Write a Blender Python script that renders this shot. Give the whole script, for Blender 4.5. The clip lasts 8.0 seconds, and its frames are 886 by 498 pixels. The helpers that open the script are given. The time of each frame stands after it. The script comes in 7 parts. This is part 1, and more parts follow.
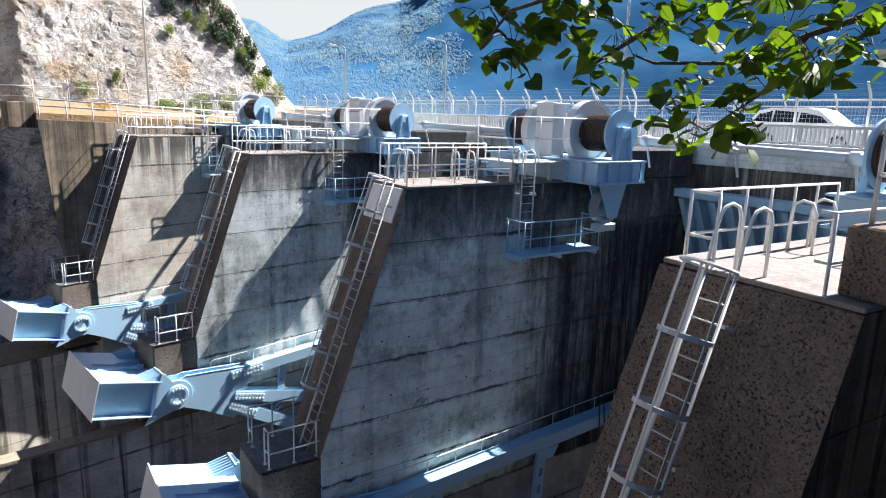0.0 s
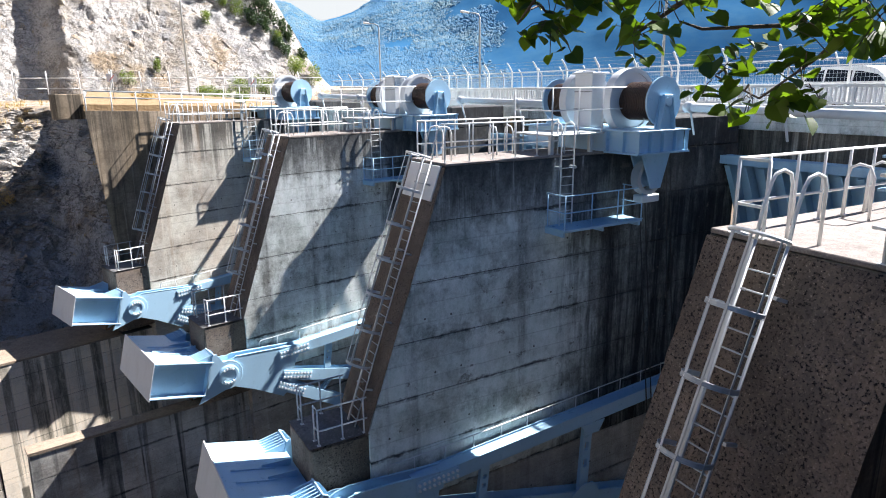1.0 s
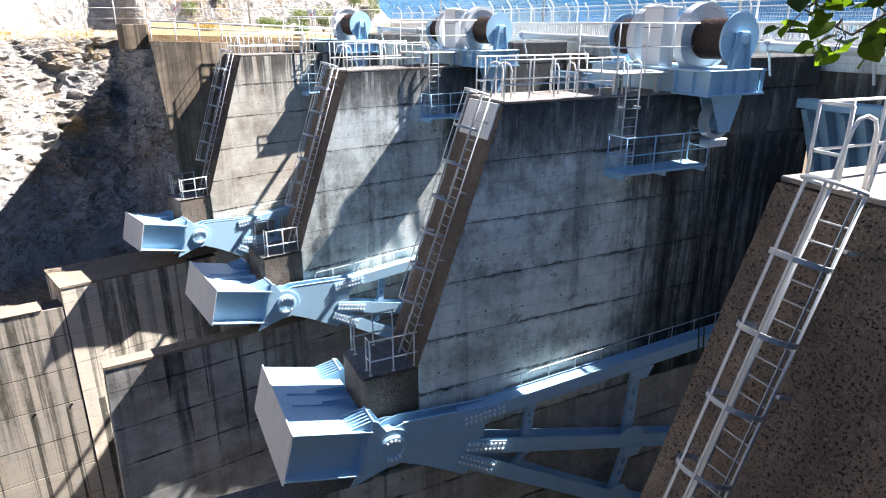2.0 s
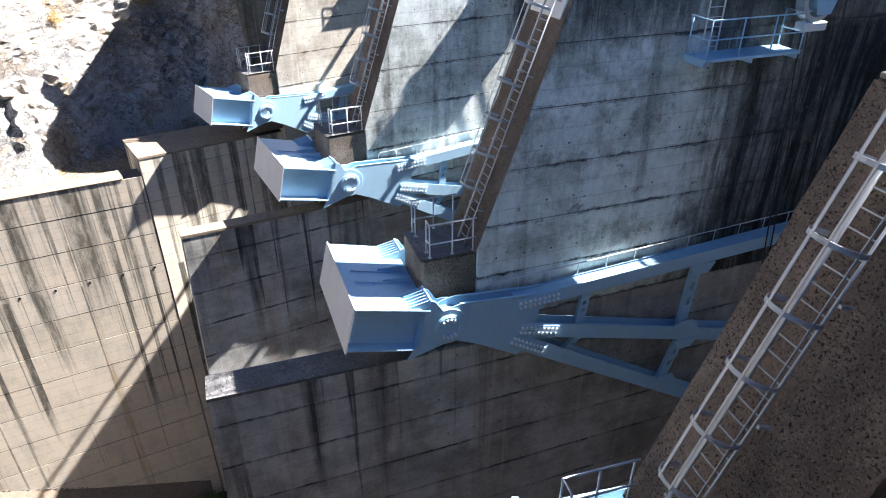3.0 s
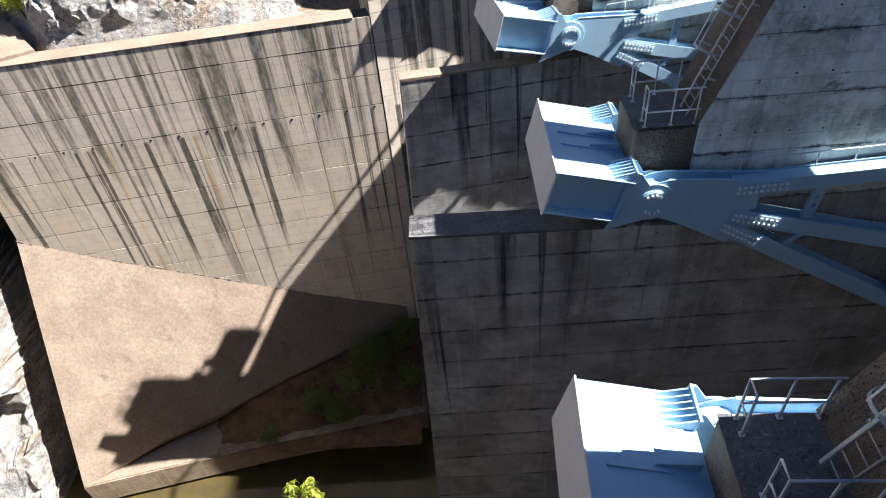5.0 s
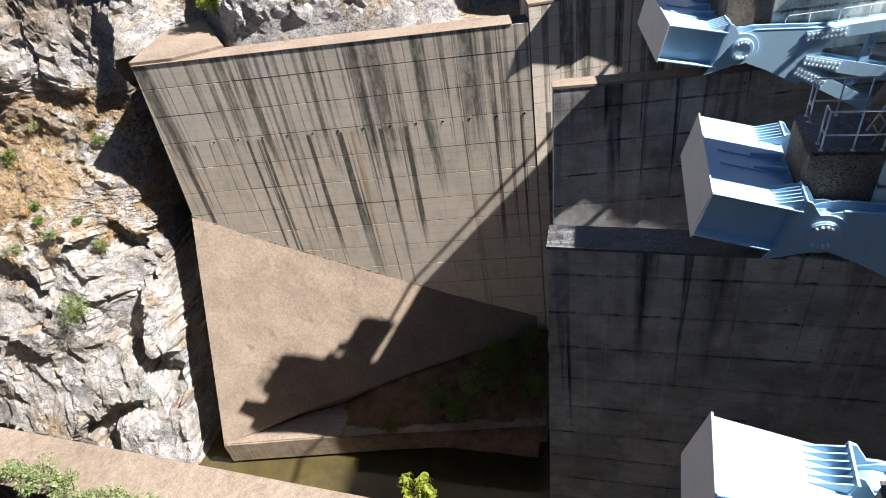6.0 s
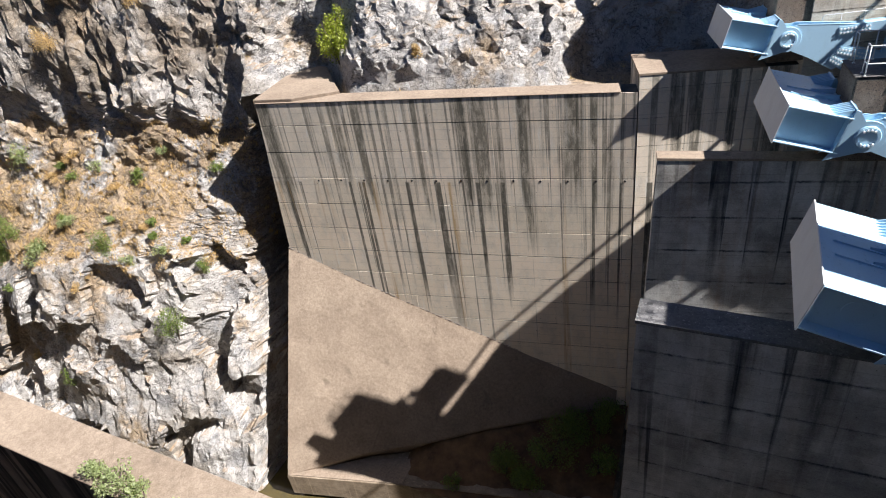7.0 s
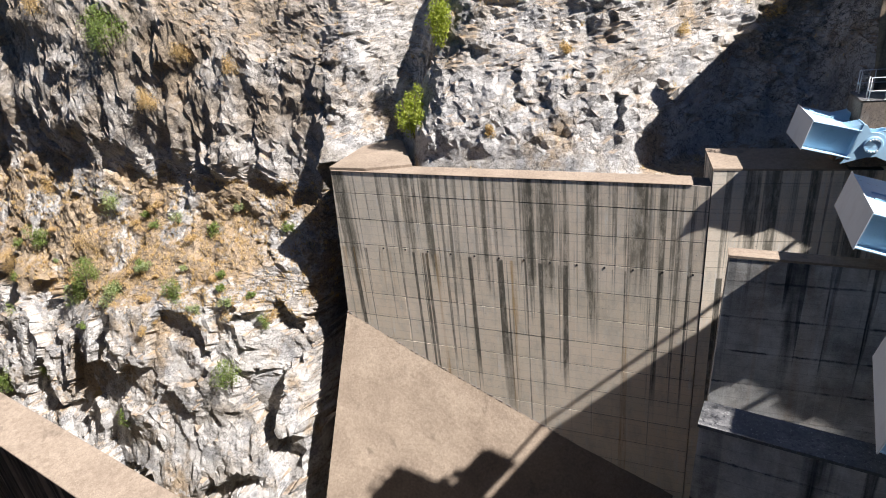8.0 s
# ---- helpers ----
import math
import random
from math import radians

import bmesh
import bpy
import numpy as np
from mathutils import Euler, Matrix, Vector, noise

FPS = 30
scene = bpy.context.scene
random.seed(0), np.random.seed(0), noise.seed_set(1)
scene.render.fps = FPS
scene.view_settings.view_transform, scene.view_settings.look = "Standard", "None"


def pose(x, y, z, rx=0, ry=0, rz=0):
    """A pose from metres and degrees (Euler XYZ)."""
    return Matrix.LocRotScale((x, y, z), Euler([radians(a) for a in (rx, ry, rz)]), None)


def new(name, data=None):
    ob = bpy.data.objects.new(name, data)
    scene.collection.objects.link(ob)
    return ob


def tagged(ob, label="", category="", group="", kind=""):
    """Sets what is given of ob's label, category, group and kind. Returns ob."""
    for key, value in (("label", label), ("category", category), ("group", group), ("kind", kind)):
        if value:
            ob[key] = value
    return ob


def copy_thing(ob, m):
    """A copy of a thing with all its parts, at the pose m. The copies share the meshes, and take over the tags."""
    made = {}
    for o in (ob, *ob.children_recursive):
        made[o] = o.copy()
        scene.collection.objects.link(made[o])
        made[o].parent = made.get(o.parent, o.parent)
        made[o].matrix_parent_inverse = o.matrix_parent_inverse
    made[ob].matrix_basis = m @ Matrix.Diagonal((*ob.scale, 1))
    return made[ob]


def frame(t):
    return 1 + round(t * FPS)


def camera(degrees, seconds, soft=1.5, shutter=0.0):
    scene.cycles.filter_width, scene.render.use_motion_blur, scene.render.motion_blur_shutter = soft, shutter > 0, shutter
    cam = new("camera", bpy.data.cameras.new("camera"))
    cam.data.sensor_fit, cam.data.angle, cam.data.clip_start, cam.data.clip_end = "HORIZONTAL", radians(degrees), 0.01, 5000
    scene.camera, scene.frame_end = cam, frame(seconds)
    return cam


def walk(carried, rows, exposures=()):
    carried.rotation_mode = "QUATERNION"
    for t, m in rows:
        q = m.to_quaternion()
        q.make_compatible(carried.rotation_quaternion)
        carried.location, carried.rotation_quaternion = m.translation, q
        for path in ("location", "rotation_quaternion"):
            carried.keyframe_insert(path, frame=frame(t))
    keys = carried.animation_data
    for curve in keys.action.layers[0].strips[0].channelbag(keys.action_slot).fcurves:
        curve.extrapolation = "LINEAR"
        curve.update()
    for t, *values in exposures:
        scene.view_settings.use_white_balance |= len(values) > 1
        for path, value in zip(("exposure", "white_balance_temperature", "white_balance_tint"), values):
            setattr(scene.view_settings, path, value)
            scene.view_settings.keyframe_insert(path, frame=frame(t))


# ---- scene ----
cam = camera(69.53, 8.0, soft=1.0)
WALK = [
    (0, pose(-8.702, -16.469, 1.848, 78.121, -1.763, -34.086)),
    (0.5, pose(-8.670, -16.431, 1.824, 76.664, -2.372, -31.866)),
    (1, pose(-8.680, -16.426, 1.864, 75.953, 0.660, -30.958)),
    (1.2, pose(-8.691, -16.425, 1.866, 75.555, 1.225, -30.435)),
    (2.3, pose(-8.689, -16.405, 1.849, 67.638, 0.048, -24.321)),
    (2.5, pose(-8.686, -16.401, 1.845, 65.504, 0.558, -23.798)),
    (3, pose(-8.648, -16.407, 2.003, 59.888, 0.172, -19.725)),
    (3.5, pose(-8.647, -16.367, 1.997, 56.766, -0.086, -16.421)),
    (4, pose(-8.665, -16.376, 1.976, 54.219, 0.130, -12.673)),
    (4.5, pose(-8.678, -16.383, 1.955, 50.101, 0.057, -9.286)),
    (5, pose(-8.641, -16.272, 1.989, 47.991, 4.475, -0.943)),
    (5.2, pose(-8.639, -16.281, 1.990, 48.254, 5.851, 1.941)),
    (6.3, pose(-8.690, -16.173, 1.895, 51.472, 8.225, 15.804)),
    (6.5, pose(-8.705, -16.159, 1.885, 52.991, 8.130, 18.235)),
    (7, pose(-8.722, -16.140, 1.935, 56.168, 7.401, 22.293)),
    (7.5, pose(-8.724, -16.145, 2.010, 60.351, 6.091, 26.660)),
    (8, pose(-8.797, -16.113, 2.040, 63.564, 5.724, 29.416)),
]
walk(cam, WALK, exposures=[(0, 1.70), (1.2, 1.85), (2.4, 2.22), (3, 2.34), (3.5, 2.27), (4, 2.05), (4.5, 1.92), (5.2, 1.72), (6.4, 1.29), (7, 1.27), (8, 1.32)])

# ---- world and sun ----
SUN_DIR = Vector((-0.945, -0.004, -1.0)).normalized()
world = bpy.data.worlds.new("world")
scene.world = world
world.use_nodes = True
wn = world.node_tree
sky = wn.nodes.new("ShaderNodeTexSky")
sky.sky_type = "NISHITA"
sky.sun_disc = False
sky.sun_elevation = radians(46.6)
sky.sun_rotation = radians(90)
sky.altitude = 300
sky.air_density, sky.dust_density, sky.ozone_density = 1.0, 0.6, 2.6
wn.nodes["Background"].inputs[1].default_value = 0.0285
deep = wn.nodes.new("ShaderNodeHueSaturation")
deep.inputs["Hue"].default_value = 0.507
deep.inputs["Saturation"].default_value = 1.32
wn.links.new(sky.outputs[0], deep.inputs["Color"])
wn.links.new(deep.outputs[0], wn.nodes["Background"].inputs[0])
sun = new("sun", bpy.data.lights.new("sun", "SUN"))
sun.data.energy, sun.data.angle, sun.data.color = 5.0, radians(0.5), (1.0, 0.965, 0.965)
sun.rotation_mode = "QUATERNION"
sun.rotation_quaternion = SUN_DIR.to_track_quat("-Z", "Y")

# ---- materials ----


class Nodes:
    """A small builder for node materials."""

    def __init__(self, name, rough=0.8, metal=0.0):
        self.mat = bpy.data.materials.new(name)
        self.mat.use_nodes = True
        self.t = self.mat.node_tree
        self.bsdf = self.t.nodes["Principled BSDF"]
        self.bsdf.inputs["Roughness"].default_value = rough
        self.bsdf.inputs["Metallic"].default_value = metal
        self.geo = self.t.nodes.new("ShaderNodeNewGeometry")
        self.tex = self.t.nodes.new("ShaderNodeTexCoord")

    def link(self, a, b):
        self.t.links.new(a, b)

    def place(self, scale, world_space=True):
        m = self.t.nodes.new("ShaderNodeMapping")
        m.inputs["Scale"].default_value = scale
        self.link(self.geo.outputs["Position"] if world_space else self.tex.outputs["Object"], m.inputs["Vector"])
        return m.outputs[0]

    def noise(self, scale, detail=6, rough=0.6, world_space=True, dist=0.0):
        n = self.t.nodes.new("ShaderNodeTexNoise")
        n.inputs["Scale"].default_value = 1
        n.inputs["Detail"].default_value = detail
        n.inputs["Roughness"].default_value = rough
        n.inputs["Distortion"].default_value = dist
        self.link(self.place(scale, world_space), n.inputs["Vector"])
        return n.outputs["Fac"]

    def cells(self, scale, feature="F1", out="Distance"):
        n = self.t.nodes.new("ShaderNodeTexVoronoi")
        n.feature = feature
        n.inputs["Scale"].default_value = 1
        self.link(self.place(scale), n.inputs["Vector"])
        return n.outputs[out]

    def ramp(self, fac, stops):
        r = self.t.nodes.new("ShaderNodeValToRGB")
        e = r.color_ramp.elements
        while len(e) < len(stops):
            e.new(0.5)
        for el, (p, c) in zip(e, stops):
            el.position = p
            el.color = (c, c, c, 1) if isinstance(c, (int, float)) else (*c, 1)
        self.link(fac, r.inputs[0])
        return r.outputs[0]

    def mix(self, fac, a, b, mode="MIX"):
        m = self.t.nodes.new("ShaderNodeMix")
        m.data_type, m.blend_type = "RGBA", mode
        for sock, v in ((m.inputs[0], fac), (m.inputs[6], a), (m.inputs[7], b)):
            if isinstance(v, (int, float)):
                sock.default_value = v
            elif isinstance(v, tuple):
                sock.default_value = (*v, 1)
            else:
                self.link(v, sock)
        return m.outputs[2]

    def math(self, op, a, b):
        m = self.t.nodes.new("ShaderNodeMath")
        m.operation = op
        for sock, v in zip(m.inputs, (a, b)):
            if isinstance(v, (int, float)):
                sock.default_value = v
            else:
                self.link(v, sock)
        return m.outputs[0]

    def base(self, col):
        if isinstance(col, tuple):
            self.bsdf.inputs["Base Color"].default_value = (*col, 1)
        else:
            self.link(col, self.bsdf.inputs["Base Color"])
        return self

    def bump(self, height, strength=0.3, dist=0.02):
        b = self.t.nodes.new("ShaderNodeBump")
        b.inputs["Strength"].default_value = strength
        b.inputs["Distance"].default_value = dist
        self.link(height, b.inputs["Height"])
        self.link(b.outputs[0], self.bsdf.inputs["Normal"])
        return self

    def shade(self):
        """A random number for each piece."""
        o = self.t.nodes.new("ShaderNodeObjectInfo")
        return o.outputs["Random"]


def concrete_mat(name, light, dark, streak=0.75, tint=(0.30, 0.25, 0.19), top=-9.0, rust=0.0, zones=(0.44, 0.56), lime=0.6, cloud=0.0, wet=None, thin=0.555, drip=None, seam=0.0):
    n = Nodes(name, 0.9)
    sep = n.t.nodes.new("ShaderNodeSeparateXYZ")
    n.link(n.geo.outputs["Position"], sep.inputs[0])
    z = sep.outputs[2]
    big = n.noise((0.22, 0.22, 0.3), 6, 0.65)
    col = n.mix(n.ramp(big, [(0.36, 0.0), (0.64, 1.0)]), tuple(c * 0.62 for c in light), tuple(c * 1.08 for c in light))
    col = n.mix(n.math("MULTIPLY", n.ramp(n.noise((0.5, 0.5, 0.16), 5), [(0.45, 0.0), (0.66, 1.0)]), 0.65), col, tint)
    if cloud:
        cl = n.ramp(n.noise((0.42, 0.42, 0.36), 9, 0.68), [(0.46, 0.0), (0.60, cloud)])
        col = n.mix(cl, col, tuple(min(0.8, c * 1.55) for c in light))
    # marks of the form boards
    board = n.math("FRACT", n.math("MULTIPLY", z, 1 / 0.57), 0.0)
    col = n.mix(n.ramp(board, [(0.0, 0.35), (0.05, 0.0), (0.95, 0.0), (1.0, 0.35)]), col, tuple(c * 0.4 for c in light))
    # runs of dirt: they start at the top edge and thin out on their way down
    fall = n.math("MULTIPLY", n.math("SUBTRACT", z, top), 0.011)
    wide = n.ramp(n.math("ADD", n.noise((0.62, 0.62, 0.012), 3, 0.5), fall), [(0.53, 0.0), (0.60, 1.0)])
    mid = n.ramp(n.math("ADD", n.noise((1.5, 1.5, 0.03), 4, 0.6), fall), [(thin, 0.0), (thin + 0.045, 1.0)])
    brk = n.ramp(n.noise((5.0, 5.0, 0.35), 5, 0.65), [(0.28, 0.35), (0.6, 1.0)])
    zone = n.ramp(n.noise((0.16, 0.16, 0.05), 3, 0.5), [(zones[0], 0.06), (zones[1], 1.0)])
    brk = n.math("MULTIPLY", brk, zone)
    col = n.mix(n.math("MULTIPLY", n.math("MULTIPLY", wide, brk), streak * 0.85), col, dark)
    col = n.mix(n.math("MULTIPLY", n.math("MULTIPLY", mid, brk), streak), col, dark)
    if drip is not None:
        near_top = n.ramp(n.math("ADD", n.math("MULTIPLY", n.math("SUBTRACT", z, drip), 0.28), 1.0), [(0.25, 0.0), (0.95, 1.0)])
        run = n.math("ADD", n.noise((2.6, 2.6, 0.10), 5, 0.65), n.math("MULTIPLY", near_top, 0.16))
        col = n.mix(n.math("MULTIPLY", n.ramp(run, [(0.55, 0.0), (0.66, 0.92)]), near_top), col, dark)
    if wet:
        sx = n.math("ADD", sep.outputs[0], n.math("MULTIPLY", n.math("SUBTRACT", n.noise((0.8, 0.8, 0.05), 5, 0.65), 0.5), 9.0))
        wf = n.math("MULTIPLY", n.ramp(n.math("MULTIPLY", sx, 0.1), [(wet[0] * 0.1, 0.0), (wet[1] * 0.1, 0.9)]), n.ramp(n.noise((2.5, 2.5, 0.25), 5, 0.65), [(0.3, 0.5), (0.6, 1.0)]))
        col = n.mix(wf, col, tuple(c * 1.6 for c in dark))
    if rust:
        ru = n.ramp(n.noise((1.15, 1.15, 0.05), 4, 0.5), [(0.63, 0.0), (0.70, rust)])
        col = n.mix(ru, col, (0.36, 0.20, 0.08))
    if seam:
        # ragged dark lines at the casting joints
        so = n.t.nodes.new("ShaderNodeSeparateXYZ")
        n.link(n.tex.outputs["Object"], so.inputs[0])
        zz = n.math("ADD", so.outputs[2], n.math("MULTIPLY", n.math("SUBTRACT", n.noise((2.2, 2.2, 2.2), 6, 0.7), 0.5), 0.22))
        near = n.math("ABSOLUTE", n.math("SUBTRACT", n.math("FRACT", n.math("MULTIPLY", n.math("SUBTRACT", zz, 12.0), 1 / seam), 0.0), 0.5), 0.0)
        ragged = n.math("MULTIPLY", n.ramp(near, [(0.455, 0.0), (0.49, 0.9)]), n.ramp(n.noise((0.7, 0.7, 0.5), 6, 0.7), [(0.46, 0.05), (0.58, 1.0)]))
        col = n.mix(ragged, col, tuple(c * 1.3 for c in dark))
    # pale lime runs
    col = n.mix(n.ramp(n.noise((3.7, 3.7, 0.10), 4, 0.6), [(0.58, 0.0), (0.70, lime)]), col, tuple(min(0.8, c * 1.5) for c in light))
    blot = n.ramp(n.noise((1.3, 1.3, 1.6), 7, 0.72), [(0.3, 0.28), (0.7, 0.74)])
    col = n.mix(0.85, col, blot, "SOFT_LIGHT")
    fine = n.noise((17, 17, 17), 6, 0.75)
    col = n.mix(0.7, col, n.ramp(fine, [(0.3, 0.25), (0.7, 0.78)]), "SOFT_LIGHT")
    rnd = n.ramp(n.shade(), [(0.0, 0.40), (1.0, 0.58)])
    col = n.mix(0.7, col, rnd, "SOFT_LIGHT")
    pit = n.ramp(n.cells((3.3, 3.3, 3.3)), [(0.03, 0.7), (0.07, 0.0)])
    col = n.mix(pit, col, (0.03, 0.03, 0.03))
    n.base(col)
    n.bump(n.noise((7, 7, 6), 9, 0.75), 0.5, 0.035)
    return n.mat


def pier_mat(name):
    """Cold grey cast concrete: cloudy pale patches, a wet dark upstream end, drips below the top edge, ragged joints."""
    n = Nodes(name, 0.88)
    so = n.t.nodes.new("ShaderNodeSeparateXYZ")
    n.link(n.tex.outputs["Object"], so.inputs[0])
    x, z = so.outputs[0], n.math("SUBTRACT", so.outputs[2], 12.0)
    dark = (0.03, 0.032, 0.035)
    col = n.mix(n.ramp(n.noise((0.24, 0.24, 0.5), 8, 0.62), [(0.38, 0.0), (0.58, 1.0)]), (0.39, 0.415, 0.385), (0.74, 0.79, 0.745))
    col = n.mix(n.ramp(n.noise((0.6, 0.6, 0.5), 9, 0.7), [(0.47, 0.0), (0.56, 0.85)]), col, (0.80, 0.85, 0.81))
    col = n.mix(n.ramp(n.noise((0.4, 0.4, 0.22), 6, 0.6), [(0.52, 0.0), (0.68, 0.6)]), col, (0.33, 0.30, 0.245))
    # each casting lift has its own shade
    col = n.mix(0.8, col, n.ramp(n.shade(), [(0.0, 0.36), (1.0, 0.62)]), "SOFT_LIGHT")
    board = n.math("FRACT", n.math("MULTIPLY", n.math("ADD", z, n.math("MULTIPLY", n.noise((1.5, 1.5, 1.5), 4), 0.08)), 1 / 0.57), 0.0)
    col = n.mix(n.ramp(board, [(0.0, 0.3), (0.05, 0.0), (0.95, 0.0), (1.0, 0.3)]), col, (0.20, 0.20, 0.19))
    # soft vertical runs
    brk = n.ramp(n.noise((3.5, 3.5, 0.5), 7, 0.7), [(0.3, 0.25), (0.6, 1.0)])
    run = n.ramp(n.noise((0.8, 0.8, 0.035), 5, 0.6), [(0.53, 0.0), (0.64, 0.6)])
    col = n.mix(n.math("MULTIPLY", run, brk), col, (0.10, 0.10, 0.10))
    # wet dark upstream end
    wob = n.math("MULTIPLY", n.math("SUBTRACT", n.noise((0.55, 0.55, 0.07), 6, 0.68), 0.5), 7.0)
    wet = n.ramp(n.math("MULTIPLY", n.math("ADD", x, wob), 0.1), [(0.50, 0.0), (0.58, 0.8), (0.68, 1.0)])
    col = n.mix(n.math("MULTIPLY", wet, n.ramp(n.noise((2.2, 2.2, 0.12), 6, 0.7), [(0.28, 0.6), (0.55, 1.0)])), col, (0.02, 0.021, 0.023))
    # the top lift is dirtier and browner than those below
    upper = n.ramp(n.math("ADD", n.math("ADD", n.math("MULTIPLY", z, 0.4), 1.0), n.math("MULTIPLY", n.math("SUBTRACT", n.noise((1.2, 1.2, 0.5), 6, 0.7), 0.5), 0.35)), [(0.22, 0.0), (0.36, 0.62)])
    col = n.mix(upper, col, n.mix(n.noise((1.6, 1.6, 0.25), 6, 0.7), (0.10, 0.095, 0.085), (0.26, 0.25, 0.23)))
    # drips under the top edge
    lip = n.ramp(n.math("ADD", n.math("MULTIPLY", z, 0.35), 1.0), [(0.1, 0.0), (0.95, 1.0)])
    drip = n.math("ADD", n.noise((2.4, 2.4, 0.10), 6, 0.68), n.math("MULTIPLY", lip, 0.20))
    col = n.mix(n.math("MULTIPLY", n.ramp(drip, [(0.53, 0.0), (0.61, 0.97)]), lip), col, dark)
    # ragged joints
    zz = n.math("ADD", z, n.math("MULTIPLY", n.math("SUBTRACT", n.noise((1.6, 1.6, 1.6), 7, 0.72), 0.5), 0.34))
    near = n.math("ABSOLUTE", n.math("SUBTRACT", n.math("FRACT", n.math("MULTIPLY", zz, 1 / 1.7), 0.0), 0.5), 0.0)
    ragged = n.math("MULTIPLY", n.ramp(near, [(0.45, 0.0), (0.485, 0.85)]), n.ramp(n.noise((0.55, 0.55, 0.4), 7, 0.72), [(0.47, 0.0), (0.57, 1.0)]))
    col = n.mix(ragged, col, (0.04, 0.04, 0.04))
    # lime
    col = n.mix(n.math("MULTIPLY", n.ramp(n.noise((2.6, 2.6, 0.16), 6, 0.68), [(0.60, 0.0), (0.72, 0.6)]), n.ramp(n.noise((0.5, 0.5, 0.6), 4), [(0.45, 0.0), (0.6, 1.0)])), col, (0.72, 0.74, 0.72))
    col = n.mix(0.85, col, n.ramp(n.noise((2.6, 2.6, 1.5), 9, 0.75), [(0.36, 0.16), (0.64, 0.84)]), "SOFT_LIGHT")
    col = n.mix(0.8, col, n.ramp(n.noise((14, 14, 14), 7, 0.75), [(0.3, 0.2), (0.7, 0.8)]), "SOFT_LIGHT")
    # scabs where the skin has come away
    scab = n.math("MULTIPLY", n.ramp(n.noise((1.1, 1.1, 1.3), 8, 0.7), [(0.62, 0.0), (0.65, 0.8)]), n.ramp(n.noise((9, 9, 9), 5, 0.7), [(0.35, 0.4), (0.6, 1.0)]))
    col = n.mix(scab, col, (0.15, 0.14, 0.12))
    n.base(col)
    n.bump(n.math("SUBTRACT", n.noise((6, 6, 5), 9, 0.75), n.math("MULTIPLY", scab, 0.5)), 0.5, 0.03)
    return n.mat


